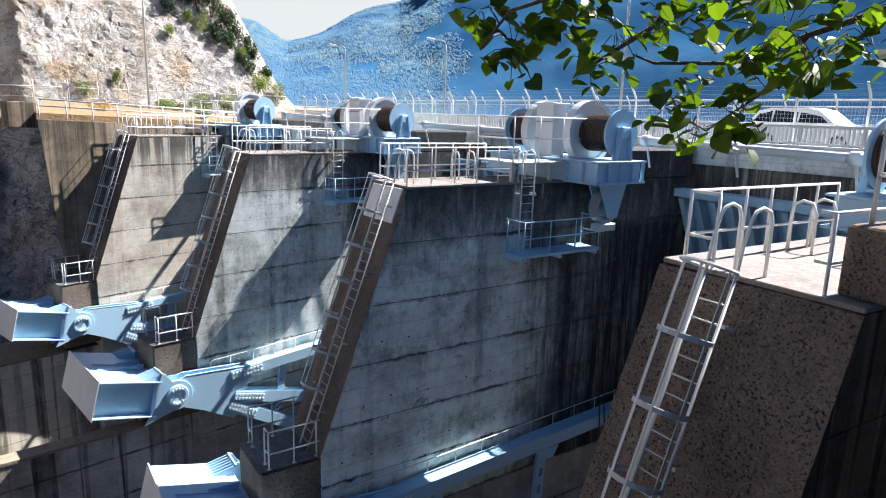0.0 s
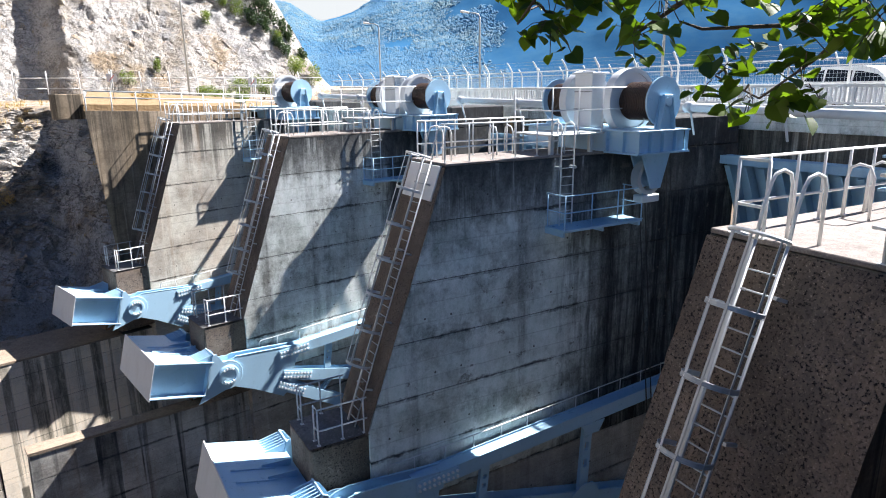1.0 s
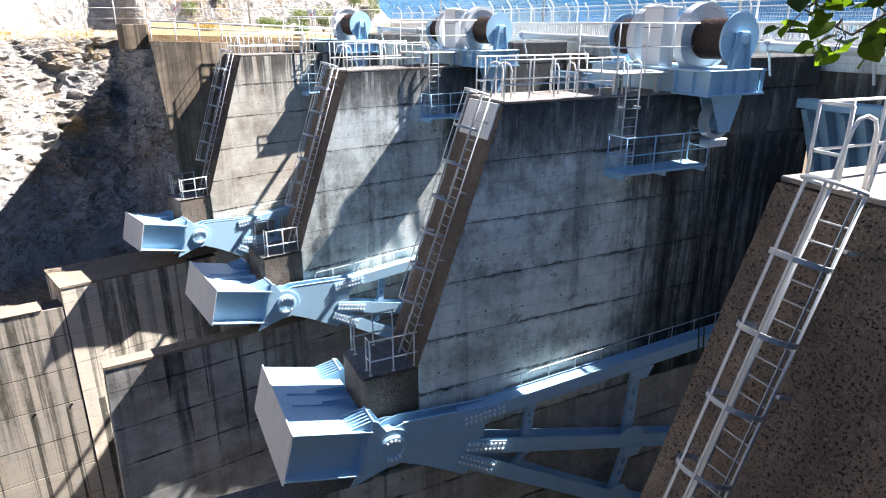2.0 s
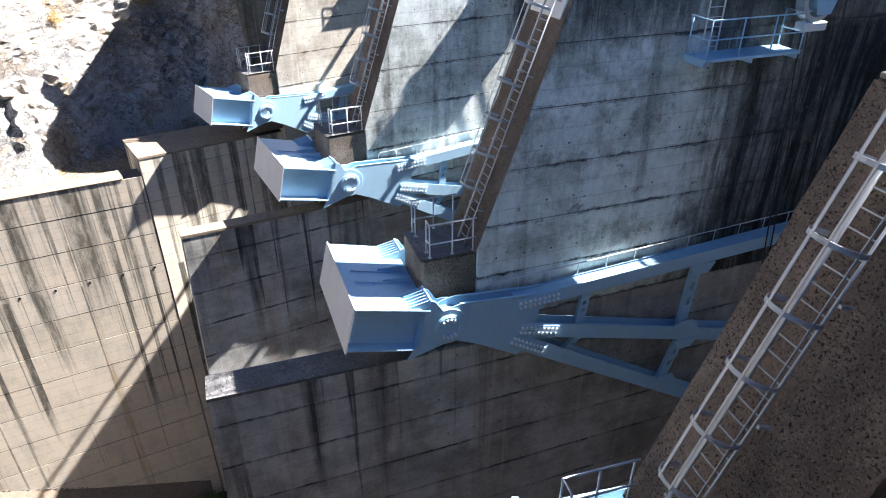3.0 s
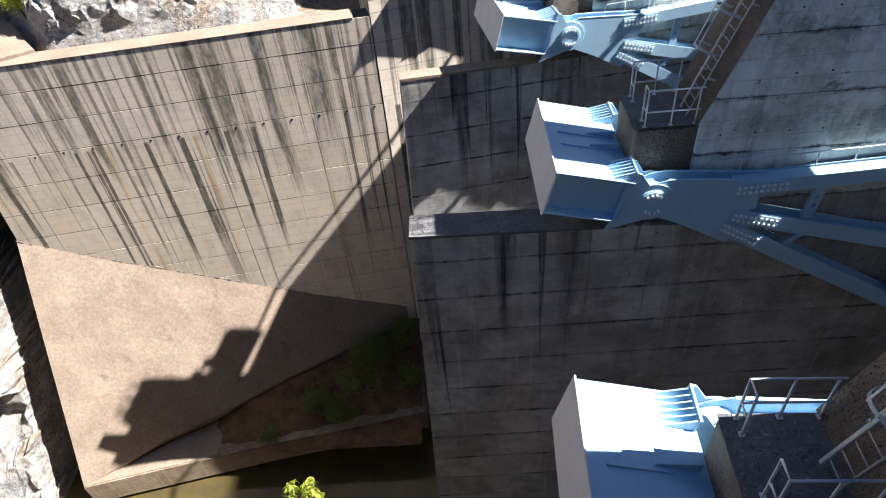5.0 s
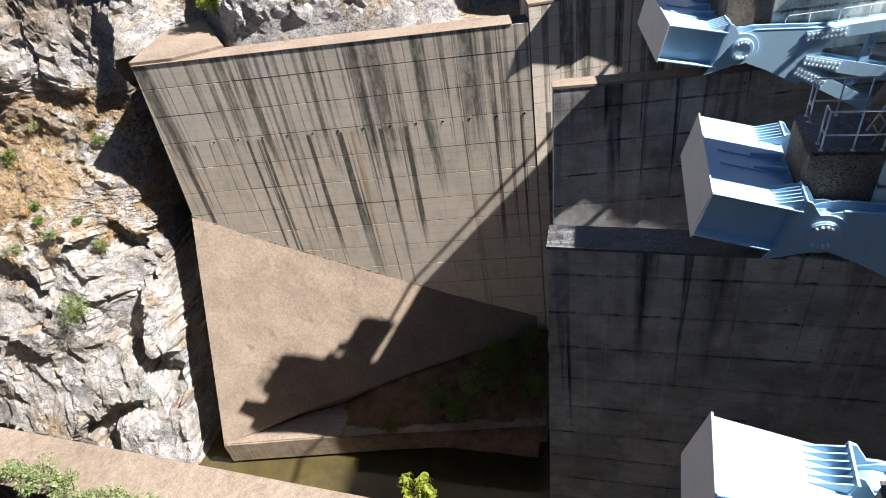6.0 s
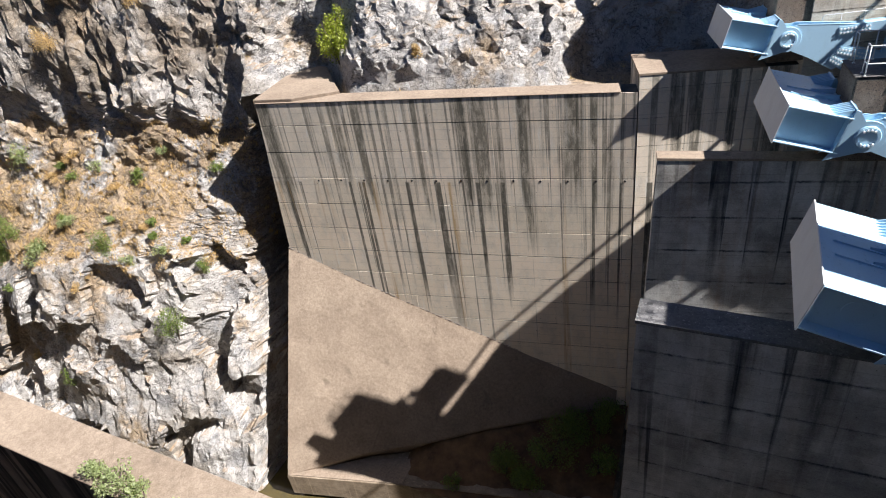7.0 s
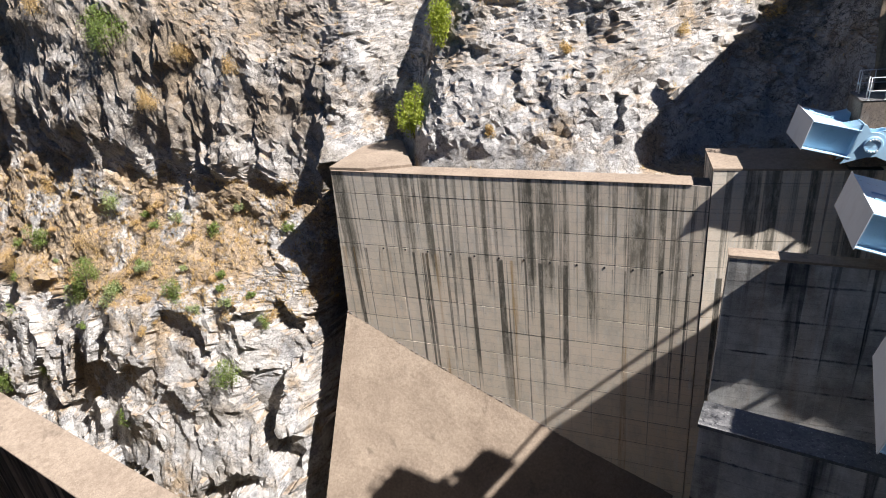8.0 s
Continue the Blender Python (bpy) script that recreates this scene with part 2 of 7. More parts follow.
def streaked_wall_mat(name, top, holes):
    """Pale sunlit concrete: broad runs from the top edge, narrower ones from the row of weep holes."""
    n = Nodes(name, 0.9)
    sep = n.t.nodes.new("ShaderNodeSeparateXYZ")
    n.link(n.geo.outputs["Position"], sep.inputs[0])
    z = sep.outputs[2]
    dark = (0.085, 0.08, 0.062)
    col = n.mix(n.ramp(n.noise((0.16, 0.16, 0.22), 6, 0.6), [(0.38, 0.0), (0.62, 1.0)]), (0.79, 0.695, 0.55), (0.85, 0.725, 0.575))
    col = n.mix(n.ramp(n.noise((0.9, 0.9, 0.5), 7, 0.7), [(0.46, 0.0), (0.66, 0.7)]), col, (0.58, 0.53, 0.44))
    board = n.math("FRACT", n.math("MULTIPLY", z, 1 / 0.65), 0.0)
    col = n.mix(n.ramp(board, [(0.0, 0.3), (0.06, 0.0), (0.94, 0.0), (1.0, 0.3)]), col, (0.33, 0.30, 0.25))
    # lime below the joints
    lime = n.math("MULTIPLY", n.ramp(n.noise((2.8, 2.8, 0.35), 5, 0.7), [(0.54, 0.0), (0.66, 0.8)]), n.ramp(n.noise((0.3, 0.3, 0.9), 4, 0.6), [(0.4, 0.2), (0.6, 1.0)]))
    col = n.mix(lime, col, (0.78, 0.74, 0.66))
    brk = n.ramp(n.noise((3.2, 3.2, 0.9), 7, 0.72), [(0.30, 0.3), (0.54, 1.0)])
    brk2 = n.ramp(n.noise((4.5, 4.5, 1.3), 7, 0.72), [(0.30, 0.55), (0.52, 1.0)])
    # broad runs from the top, each with its own length
    down = n.math("MULTIPLY", n.math("SUBTRACT", top, z), 0.1)
    long1 = n.ramp(n.math("SUBTRACT", n.math("ADD", n.math("MULTIPLY", n.noise((1.1, 1.1, 0.05), 3, 0.6), 2.4), -0.35), down), [(0.0, 0.0), (0.25, 1.0)])
    m1 = n.math("MULTIPLY", n.math("MULTIPLY", n.ramp(n.noise((1.25, 1.25, 0.014), 5, 0.58), [(0.485, 0.0), (0.555, 0.88)]), brk), long1)
    col = n.mix(m1, col, (0.13, 0.12, 0.09))
    fine = n.math("SUBTRACT", n.noise((3.4, 3.4, 0.04), 4, 0.55), n.math("MULTIPLY", down, 0.06))
    col = n.mix(n.math("MULTIPLY", n.ramp(fine, [(0.53, 0.0), (0.59, 0.7)]), brk), col, dark)
    # narrow runs below the weep holes
    under = n.math("MULTIPLY", n.math("SUBTRACT", holes, z), 0.1)
    gate = n.ramp(under, [(0.0, 0.0), (0.012, 1.0)])
    long2 = n.ramp(n.math("SUBTRACT", n.noise((0.7, 0.7, 0.03), 3, 0.6), n.math("MULTIPLY", under, 0.42)), [(0.0, 0.0), (0.16, 1.0)])
    m2 = n.math("MULTIPLY", n.math("MULTIPLY", n.ramp(n.noise((1.7, 1.7, 0.012), 4, 0.55), [(0.565, 0.0), (0.60, 0.9)]), gate), n.math("MULTIPLY", brk2, long2))
    col = n.mix(m2, col, (0.075, 0.07, 0.055))
    # rust
    r_run = n.math("MULTIPLY", n.ramp(n.noise((1.0, 1.0, 0.03), 4, 0.55), [(0.585, 0.0), (0.65, 0.75)]), n.ramp(n.noise((5, 5, 0.3), 4), [(0.4, 0.2), (0.6, 1.0)]))
    col = n.mix(n.math("MULTIPLY", r_run, gate), col, (0.46, 0.28, 0.09))
    rnd = n.ramp(n.shade(), [(0.0, 0.42), (1.0, 0.58)])
    col = n.mix(0.7, col, rnd, "SOFT_LIGHT")
    col = n.mix(0.75, col, n.ramp(n.noise((15, 15, 15), 6, 0.75), [(0.3, 0.25), (0.7, 0.78)]), "SOFT_LIGHT")
    pit = n.ramp(n.cells((1.7, 1.7, 1.7)), [(0.035, 0.8), (0.06, 0.0)])
    col = n.mix(pit, col, (0.05, 0.045, 0.04))
    n.base(col)
    n.bump(n.noise((6, 6, 5), 9, 0.75), 0.45, 0.03)
    return n.mat


def pebble_mat(name, a, b, scale=16):
    """Worn concrete with its aggregate laid bare."""
    n = Nodes(name, 0.95)
    col = n.mix(n.ramp(n.noise((0.7, 0.7, 0.5), 7, 0.65), [(0.38, 0.0), (0.62, 1.0)]), a, tuple(c * 0.5 for c in a))
    col = n.mix(n.ramp(n.noise((9, 9, 6), 8, 0.78), [(0.42, 0.0), (0.62, 0.6)]), col, tuple(c * 0.45 for c in a))
    grain = n.ramp(n.noise((scale * 1.6, scale * 1.6, scale * 1.6), 3, 0.6), [(0.60, 0.0), (0.70, 0.45)])
    col = n.mix(grain, col, tuple(min(0.6, c * 2.2) for c in a))
    pits = n.math("MULTIPLY", n.ramp(n.noise((scale * 1.1, scale * 1.1, scale * 1.25), 4, 0.65), [(0.36, 1.0), (0.46, 0.0)]), n.ramp(n.noise((1.4, 1.4, 1.4), 5), [(0.34, 0.35), (0.50, 1.0)]))
    col = n.mix(pits, col, b)
    n.base(col)
    n.bump(n.math("SUBTRACT", n.noise((14, 14, 14), 8, 0.75), n.math("MULTIPLY", pits, 0.6)), 0.9, 0.04)
    return n.mat


def slab_mat(name, a, b):
    """Sandy weathered concrete with fine grit, stains and a few cracks."""
    n = Nodes(name, 0.93)
    col = n.mix(n.ramp(n.noise((0.35, 0.35, 0.35), 6, 0.6), [(0.36, 0.0), (0.64, 1.0)]), a, b)
    col = n.mix(n.ramp(n.noise((1.1, 1.1, 0.12), 5, 0.6), [(0.62, 0.0), (0.72, 0.55)]), col, tuple(c * 0.5 for c in a))
    col = n.mix(0.8, col, n.ramp(n.noise((5, 5, 5), 8, 0.75), [(0.3, 0.28), (0.7, 0.74)]), "SOFT_LIGHT")
    col = n.mix(0.7, col, n.ramp(n.noise((38, 38, 38), 4, 0.7), [(0.3, 0.2), (0.7, 0.8)]), "SOFT_LIGHT")
    crack = n.ramp(n.cells((0.17, 0.17, 0.12), "DISTANCE_TO_EDGE"), [(0.0, 0.22), (0.004, 0.0)])
    col = n.mix(crack, col, tuple(c * 0.35 for c in a))
    spot = n.ramp(n.noise((9, 9, 9), 3, 0.6), [(0.68, 0.0), (0.74, 0.7)])
    col = n.mix(spot, col, tuple(min(0.7, c * 1.9) for c in b))
    n.base(col)
    n.bump(n.noise((6, 6, 6), 9, 0.75), 0.5, 0.04)
    return n.mat


def paint_mat(name, col, rough=0.42, dirt=0.35, dirt_col=(0.22, 0.17, 0.12), metal=0.0):
    n = Nodes(name, rough, metal)
    spots = n.ramp(n.noise((1.6, 1.6, 0.7), 7, 0.65), [(0.5, 0.0), (0.78, 1.0)])
    c = n.mix(n.math("MULTIPLY", spots, dirt), col, dirt_col)
    c = n.mix(0.35, c, n.ramp(n.noise((22, 22, 22), 5), [(0.3, 0.4), (0.7, 0.62)]), "SOFT_LIGHT")
    n.base(c)
    n.link(n.ramp(n.noise((5, 5, 5), 5), [(0.3, rough - 0.08), (0.7, min(1, rough + 0.25))]), n.bsdf.inputs["Roughness"])
    n.bump(n.noise((30, 30, 30), 4), 0.08, 0.005)
    return n.mat


def rock_mat(name):
    n = Nodes(name, 0.92)
    big = n.noise((0.13, 0.13, 0.18), 8, 0.62)
    col = n.mix(n.ramp(big, [(0.38, 0.0), (0.52, 1.0)]), (0.27, 0.235, 0.19), (0.48, 0.455, 0.42))
    col = n.mix(n.ramp(n.noise((0.55, 0.55, 0.4), 7, 0.7), [(0.50, 0.0), (0.62, 0.8)]), col, (0.255, 0.255, 0.255))
    col = n.mix(n.ramp(n.noise((0.18, 0.18, 0.13), 6, 0.7), [(0.53, 0.0), (0.62, 0.8)]), col, (0.30, 0.215, 0.125))
    col = n.mix(n.ramp(n.noise((3.5, 3.5, 3.5), 8, 0.78), [(0.34, 0.85), (0.46, 0.0)]), col, (0.07, 0.062, 0.055))
    col = n.mix(n.ramp(n.noise((1.1, 1.1, 1.1), 5, 0.7), [(0.57, 0.0), (0.66, 0.9)]), col, (0.50, 0.485, 0.46))
    # brown weathering of the upper crag downstream of the wall, overhang shade put in too
    at_xyz = n.t.nodes.new("ShaderNodeSeparateXYZ")
    n.link(n.geo.outputs["Position"], at_xyz.inputs[0])
    crag = n.math("MULTIPLY", n.ramp(n.math("ADD", n.math("MULTIPLY", at_xyz.outputs[2], 0.1), 2.0), [(0.5, 0.0), (1.0, 1.0)]), n.ramp(n.math("ADD", n.math("MULTIPLY", at_xyz.outputs[0], -0.1), -3.5), [(0.3, 0.0), (0.8, 1.0)]))
    crag = n.math("MULTIPLY", crag, n.ramp(n.noise((0.3, 0.3, 0.22), 7, 0.7), [(0.36, 0.15), (0.56, 0.85)]))
    col = n.mix(crag, col, n.mix(n.noise((1.4, 1.4, 1.4), 7, 0.7), (0.14, 0.105, 0.07), (0.30, 0.235, 0.16)))
    # dry soil on the ledges
    sep = n.t.nodes.new("ShaderNodeSeparateXYZ")
    n.link(n.geo.outputs["True Normal"], sep.inputs[0])
    ledge = n.math("ADD", sep.outputs[2], n.math("MULTIPLY", n.math("SUBTRACT", n.noise((0.8, 0.8, 0.8), 6), 0.5), 1.6))
    col = n.mix(n.ramp(ledge, [(0.74, 0.0), (1.0, 0.65)]), col, (0.33, 0.22, 0.115))
    at = n.t.nodes.new("ShaderNodeAttribute")
    at.attribute_name = "soil"
    soil = n.math("ADD", at.outputs["Fac"], n.math("MULTIPLY", n.math("SUBTRACT", n.noise((1.3, 1.3, 1.3), 7, 0.7), 0.5), 1.1))
    col = n.mix(n.ramp(soil, [(0.52, 0.0), (0.74, 0.8)]), col, n.mix(n.noise((2.5, 2.5, 2.5), 6, 0.7), (0.36, 0.225, 0.12), (0.25, 0.20, 0.11)))
    # cracks
    def fissure(scale, width, seed_scale):
        off = n.math("ABSOLUTE", n.math("SUBTRACT", n.noise(scale, 7, 0.62, dist=0.6), 0.5), 0.0)
        return n.math("MULTIPLY", n.ramp(off, [(0.0, 1.0), (width, 0.0)]), n.ramp(n.noise(seed_scale, 4, 0.6), [(0.42, 0.0), (0.56, 1.0)]))

    crack = n.math("MAXIMUM", fissure((0.55, 0.55, 0.8), 0.016, (0.21, 0.21, 0.27)), fissure((1.7, 1.7, 2.6), 0.030, (0.6, 0.6, 0.5)))
    col = n.mix(n.math("MULTIPLY", crack, 0.85), col, (0.045, 0.04, 0.036))
    col = n.mix(0.8, col, n.ramp(n.noise((11, 11, 9), 6, 0.75), [(0.3, 0.15), (0.7, 0.85)]), "SOFT_LIGHT")
    n.base(col)
    h = n.math("ADD", n.noise((1.6, 1.6, 2.4), 11, 0.76), n.math("MULTIPLY", n.noise((6.5, 6.5, 9), 6, 0.7), 0.25))
    h = n.math("SUBTRACT", h, n.math("MULTIPLY", crack, 0.2))
    n.bump(h, 0.8, 0.30)
    return n.mat


def simple_mat(name, a, b, scale, rough=0.9, bump=0.4, dist=0.05, detail=8):
    n = Nodes(name, rough)
    f = n.noise((scale, scale, scale), detail, 0.68)
    n.base(n.mix(n.ramp(f, [(0.32, 0.0), (0.68, 1.0)]), a, b))
    n.bump(n.noise((scale * 3, scale * 3, scale * 3), 6), bump, dist)
    return n.mat


def leaf_mat(name, a, b, glow=0.45):
    n = Nodes(name, 0.5)
    r = n.geo.outputs["Random Per Island"]
    col = n.mix(r, a, b)
    n.base(col)
    tr = n.t.nodes.new("ShaderNodeBsdfTranslucent")
    n.link(n.mix(1.0, col, (1.9, 2.1, 0.7), "MULTIPLY"), tr.inputs[0])
    mx = n.t.nodes.new("ShaderNodeMixShader")
    mx.inputs[0].default_value = glow
    n.link(n.bsdf.outputs[0], mx.inputs[1])
    n.link(tr.outputs[0], mx.inputs[2])
    n.link(mx.outputs[0], n.t.nodes["Material Output"].inputs["Surface"])
    return n.mat


# cool grey for the shaded piers, cream for the sunlit one, put into colour
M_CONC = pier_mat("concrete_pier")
M_CONC_SUNLIT = concrete_mat("concrete_pier_sunlit", (0.58, 0.525, 0.445), (0.05, 0.047, 0.04), 0.6, (0.52, 0.42, 0.32), -4.0, 0.15, (0.5, 0.64), 0.3, 0.45, None, 0.57, -0.1, 1.7)
M_TAIL = concrete_mat("concrete_tail", (0.46, 0.455, 0.43), (0.026, 0.028, 0.03), 0.95, (0.32, 0.26, 0.20), -14.0, 0.2, (0.34, 0.46), 0.35, 0.55, None, 0.56, None, 1.7)
M_BODY = concrete_mat("concrete_pier_body", (0.46, 0.43, 0.39), (0.05, 0.046, 0.04), 0.45, (0.25, 0.20, 0.14), -14.0, 0.1, (0.46, 0.62), 0.3, 0.4, None, 0.58, None, 1.7)
M_WALL = concrete_mat("concrete_wall", (0.46, 0.42, 0.35), (0.06, 0.056, 0.047), 0.95, (0.68, 0.52, 0.39), -17.0, 0.8, (0.22, 0.34), 0.6, 0.3, None, 0.53)
M_FARWALL = streaked_wall_mat("concrete_far_wall", -11.64, -17.26)
M_CORE = simple_mat("concrete_joint", (0.05, 0.048, 0.045), (0.11, 0.10, 0.09), 4)
M_MOSS = concrete_mat("concrete_mossy", (0.31, 0.245, 0.175), (0.055, 0.045, 0.032), 0.95, (0.19, 0.14, 0.08), -2.0, 0.0, (0.25, 0.4), 0.7, 0.3, None, 0.52)
M_SLAB = slab_mat("concrete_tan", (0.225, 0.172, 0.125), (0.295, 0.231, 0.17))
M_TOP = slab_mat("concrete_deck", (0.19, 0.163, 0.145), (0.26, 0.228, 0.205))
M_NOSE = pebble_mat("worn_aggregate", (0.285, 0.218, 0.168), (0.012, 0.010, 0.009), 20)
M_GRAVEL = pebble_mat("gravel", (0.24, 0.235, 0.23), (0.10, 0.10, 0.10), 9)
M_STEEL = paint_mat("painted_steel", (0.39, 0.60, 0.76), 0.30, 0.12)
M_STEEL2 = paint_mat("painted_steel_pale", (0.68, 0.705, 0.72), 0.42, 0.16)
M_RAIL = paint_mat("white_rail_paint", (0.74, 0.75, 0.74), 0.4, 0.3)
M_GALV = paint_mat("galvanised_steel", (0.50, 0.53, 0.54), 0.4, 0.35, (0.25, 0.22, 0.2), 0.35)
M_BOLT = paint_mat("bolt_steel", (0.84, 0.87, 0.88), 0.35, 0.1)
M_DRUMROPE = simple_mat("greased_rope", (0.035, 0.02, 0.014), (0.10, 0.05, 0.03), 12, 0.5)
M_DARK = simple_mat("dark_rubber", (0.02, 0.02, 0.02), (0.05, 0.05, 0.05), 6, 0.6)
M_RUST = simple_mat("rusty_steel", (0.16, 0.09, 0.05), (0.30, 0.20, 0.12), 3)
M_ROCK = rock_mat("limestone")
M_EARTH = simple_mat("earth", (0.07, 0.048, 0.028), (0.16, 0.11, 0.065), 0.8, 0.95, 0.8, 0.1)
M_GULLY = simple_mat("reddish_earth", (0.07, 0.04, 0.02), (0.24, 0.14, 0.065), 0.7, 0.95, 0.9, 0.12)
M_STRAW = simple_mat("straw_turf", (0.20, 0.125, 0.06), (0.32, 0.22, 0.115), 2.5, 0.95, 0.9, 0.08)
M_SIGNRED = paint_mat("red_paint", (0.55, 0.03, 0.03), 0.4, 0.1)
M_DRYGRASS = leaf_mat("dry_grass", (0.36, 0.235, 0.105), (0.50, 0.35, 0.17), 0.2)
M_LEAF = leaf_mat("leaf_green", (0.018, 0.042, 0.005), (0.12, 0.185, 0.016), 0.38)
M_SHRUB = leaf_mat("shrub_green", (0.075, 0.12, 0.025), (0.19, 0.23, 0.06), 0.3)
M_HERB = leaf_mat("pale_herb", (0.19, 0.23, 0.10), (0.30, 0.33, 0.17), 0.3)
M_YOUNG = leaf_mat("young_leaf", (0.16, 0.20, 0.02), (0.34, 0.36, 0.06), 0.35)
M_NEEDLE = leaf_mat("dark_needles", (0.02, 0.045, 0.018), (0.045, 0.08, 0.03), 0.2)
M_BARK = simple_mat("bark", (0.05, 0.038, 0.028), (0.13, 0.10, 0.08), 9, 0.9, 0.8, 0.02)
M_ASPHALT = simple_mat("asphalt", (0.045, 0.045, 0.047), (0.075, 0.073, 0.07), 6)
M_CARWHITE = paint_mat("car_paint", (0.78, 0.79, 0.80), 0.25, 0.05)
M_WATER = simple_mat("still_water", (0.10, 0.075, 0.025), (0.06, 0.05, 0.025), 0.5, 0.12, 0.05, 0.01)


def glass_mat():
    n = Nodes("dark_glass", 0.06)
    n.base((0.012, 0.016, 0.02))
    return n.mat


M_GLASS = glass_mat()

# ---- building blocks ----
ROOT = {}


def thing(name, origin=(0, 0, 0), label="", category="", group="", kind=""):
    ob = new(name)
    ob.empty_display_size = 0.3
    ob.location = origin
    ROOT[ob.name] = Vector(origin)
    return tagged(ob, label, category, group, kind)


def finish(name, bm, material, smooth=False):
    bmesh.ops.recalc_face_normals(bm, faces=bm.faces[:])
    me = bpy.data.meshes.new(name)
    bm.to_mesh(me)
    bm.free()
    me.materials.append(material)
    if smooth:
        me.polygons.foreach_set("use_smooth", [True] * len(me.polygons))
    return me


def part(name, bm, material, parent, label="", smooth=False, bevel=0.0, kind=""):
    """One mesh under a thing or under a part; the coordinates are those of the thing's surroundings."""
    if bevel:
        bmesh.ops.bevel(bm, geom=bm.edges[:], offset=bevel, segments=1, affect="EDGES", clamp_overlap=True)
    base = ROOT[parent.name]
    bmesh.ops.translate(bm, verts=bm.verts[:], vec=-base)
    ob = new(name, finish(name, bm, material, smooth))
    ob.parent = parent
    ROOT[ob.name] = base
    return tagged(ob, label, kind=kind)


def same_mesh(name, mesh, parent, place):
    """A further piece on the same mesh; place is relative to the thing's base."""
    ob = new(name, mesh)
    ob.parent = parent
    ob.matrix_basis = place
    ROOT[ob.name] = ROOT[parent.name]
    return ob


def box(bm, x0, x1, y0, y1, z0, z1):
    v = [bm.verts.new((x, y, z)) for x in (x0, x1) for y in (y0, y1) for z in (z0, z1)]
    for f in ((0, 1, 3, 2), (4, 6, 7, 5), (0, 4, 5, 1), (2, 3, 7, 6), (0, 2, 6, 4), (1, 5, 7, 3)):
        bm.faces.new([v[i] for i in f])
    return bm


def prism(bm, pts, y0, y1):
    """A plate or block with an outline in x and z, from y0 to y1."""
    a = [bm.verts.new((x, y0, z)) for x, z in pts]
    b = [bm.verts.new((x, y1, z)) for x, z in pts]
    bm.faces.new(a)
    bm.faces.new(b[::-1])
    for i in range(len(pts)):
        j = (i + 1) % len(pts)
        bm.faces.new((a[i], b[i], b[j], a[j]))
    return bm


def slab(bm, pts, z0, z1):
    """A plate with an outline in x and y, from z0 to z1."""
    a = [bm.verts.new((x, y, z0)) for x, y in pts]
    b = [bm.verts.new((x, y, z1)) for x, y in pts]
    bm.faces.new(a)
    bm.faces.new(b[::-1])
    for i in range(len(pts)):
        j = (i + 1) % len(pts)
        bm.faces.new((a[i], b[i], b[j], a[j]))
    return bm


def sweep(bm, pts, r, seg=8, r2=None):
    """A round bar along a line of points."""
    pts = [Vector(p) for p in pts]
    rings = []
    for i, p in enumerate(pts):
        t = (pts[min(i + 1, len(pts) - 1)] - pts[max(i - 1, 0)]).normalized()
        u = t.orthogonal().normalized() if i == 0 else (rings[-1][1] - t * rings[-1][1].dot(t)).normalized()
        w = t.cross(u)
        rr = r if r2 is None else r + (r2 - r) * i / (len(pts) - 1)
        ring = [bm.verts.new(p + (u * math.cos(a) + w * math.sin(a)) * rr) for a in (2 * math.pi * k / seg for k in range(seg))]
        if rings:
            old = rings[-1][0]
            for k in range(seg):
                bm.faces.new((old[k], old[(k + 1) % seg], ring[(k + 1) % seg], ring[k]))
        rings.append((ring, u))
    bm.faces.new(rings[0][0][::-1])
    bm.faces.new(rings[-1][0])
    return bm


def disc_y(bm, x, y0, y1, z, r, seg=32, hole=0.0):
    """A wheel or ring with its axis along y."""
    ring = [(math.cos(2 * math.pi * k / seg), math.sin(2 * math.pi * k / seg)) for k in range(seg)]
    if not hole:
        return prism(bm, [(x + c * r, z + s * r) for c, s in ring], y0, y1)
    vs = [[bm.verts.new((x + c * q, y, z + s * q)) for c, s in ring] for q, y in ((r, y0), (r, y1), (hole, y1), (hole, y0))]
    for a, b in zip(vs, vs[1:] + vs[:1]):
        for k in range(seg):
            bm.faces.new((a[k], a[(k + 1) % seg], b[(k + 1) % seg], b[k]))
    return bm


def new_bm():
    return bmesh.new()


def hashed(ix, iy, iz, seed):
    h = (ix.astype(np.int64) * 73856093) ^ (iy.astype(np.int64) * 19349663) ^ (iz.astype(np.int64) * 83492791) ^ (seed * 2654435761)
    h = (h ^ (h >> 13)) * 1274126177
    return ((h ^ (h >> 16)) & 0xFFFFFF) / float(0xFFFFFF)


def value_noise(p, seed=0):
    i = np.floor(p)
    f = p - i
    f = f * f * (3 - 2 * f)
    out = 0
    for dx in (0, 1):
        for dy in (0, 1):
            for dz in (0, 1):
                w = (f[:, 0] if dx else 1 - f[:, 0]) * (f[:, 1] if dy else 1 - f[:, 1]) * (f[:, 2] if dz else 1 - f[:, 2])
                out = out + w * hashed(i[:, 0] + dx, i[:, 1] + dy, i[:, 2] + dz, seed)
    return out


def fbm(p, octaves=5, seed=0, gain=0.5):
    s, a, tot = 0, 1.0, 0.0
    for o in range(octaves):
        s = s + a * value_noise(p * 2.0**o, seed + o)
        tot += a
        a *= gain
    return s / tot - 0.5


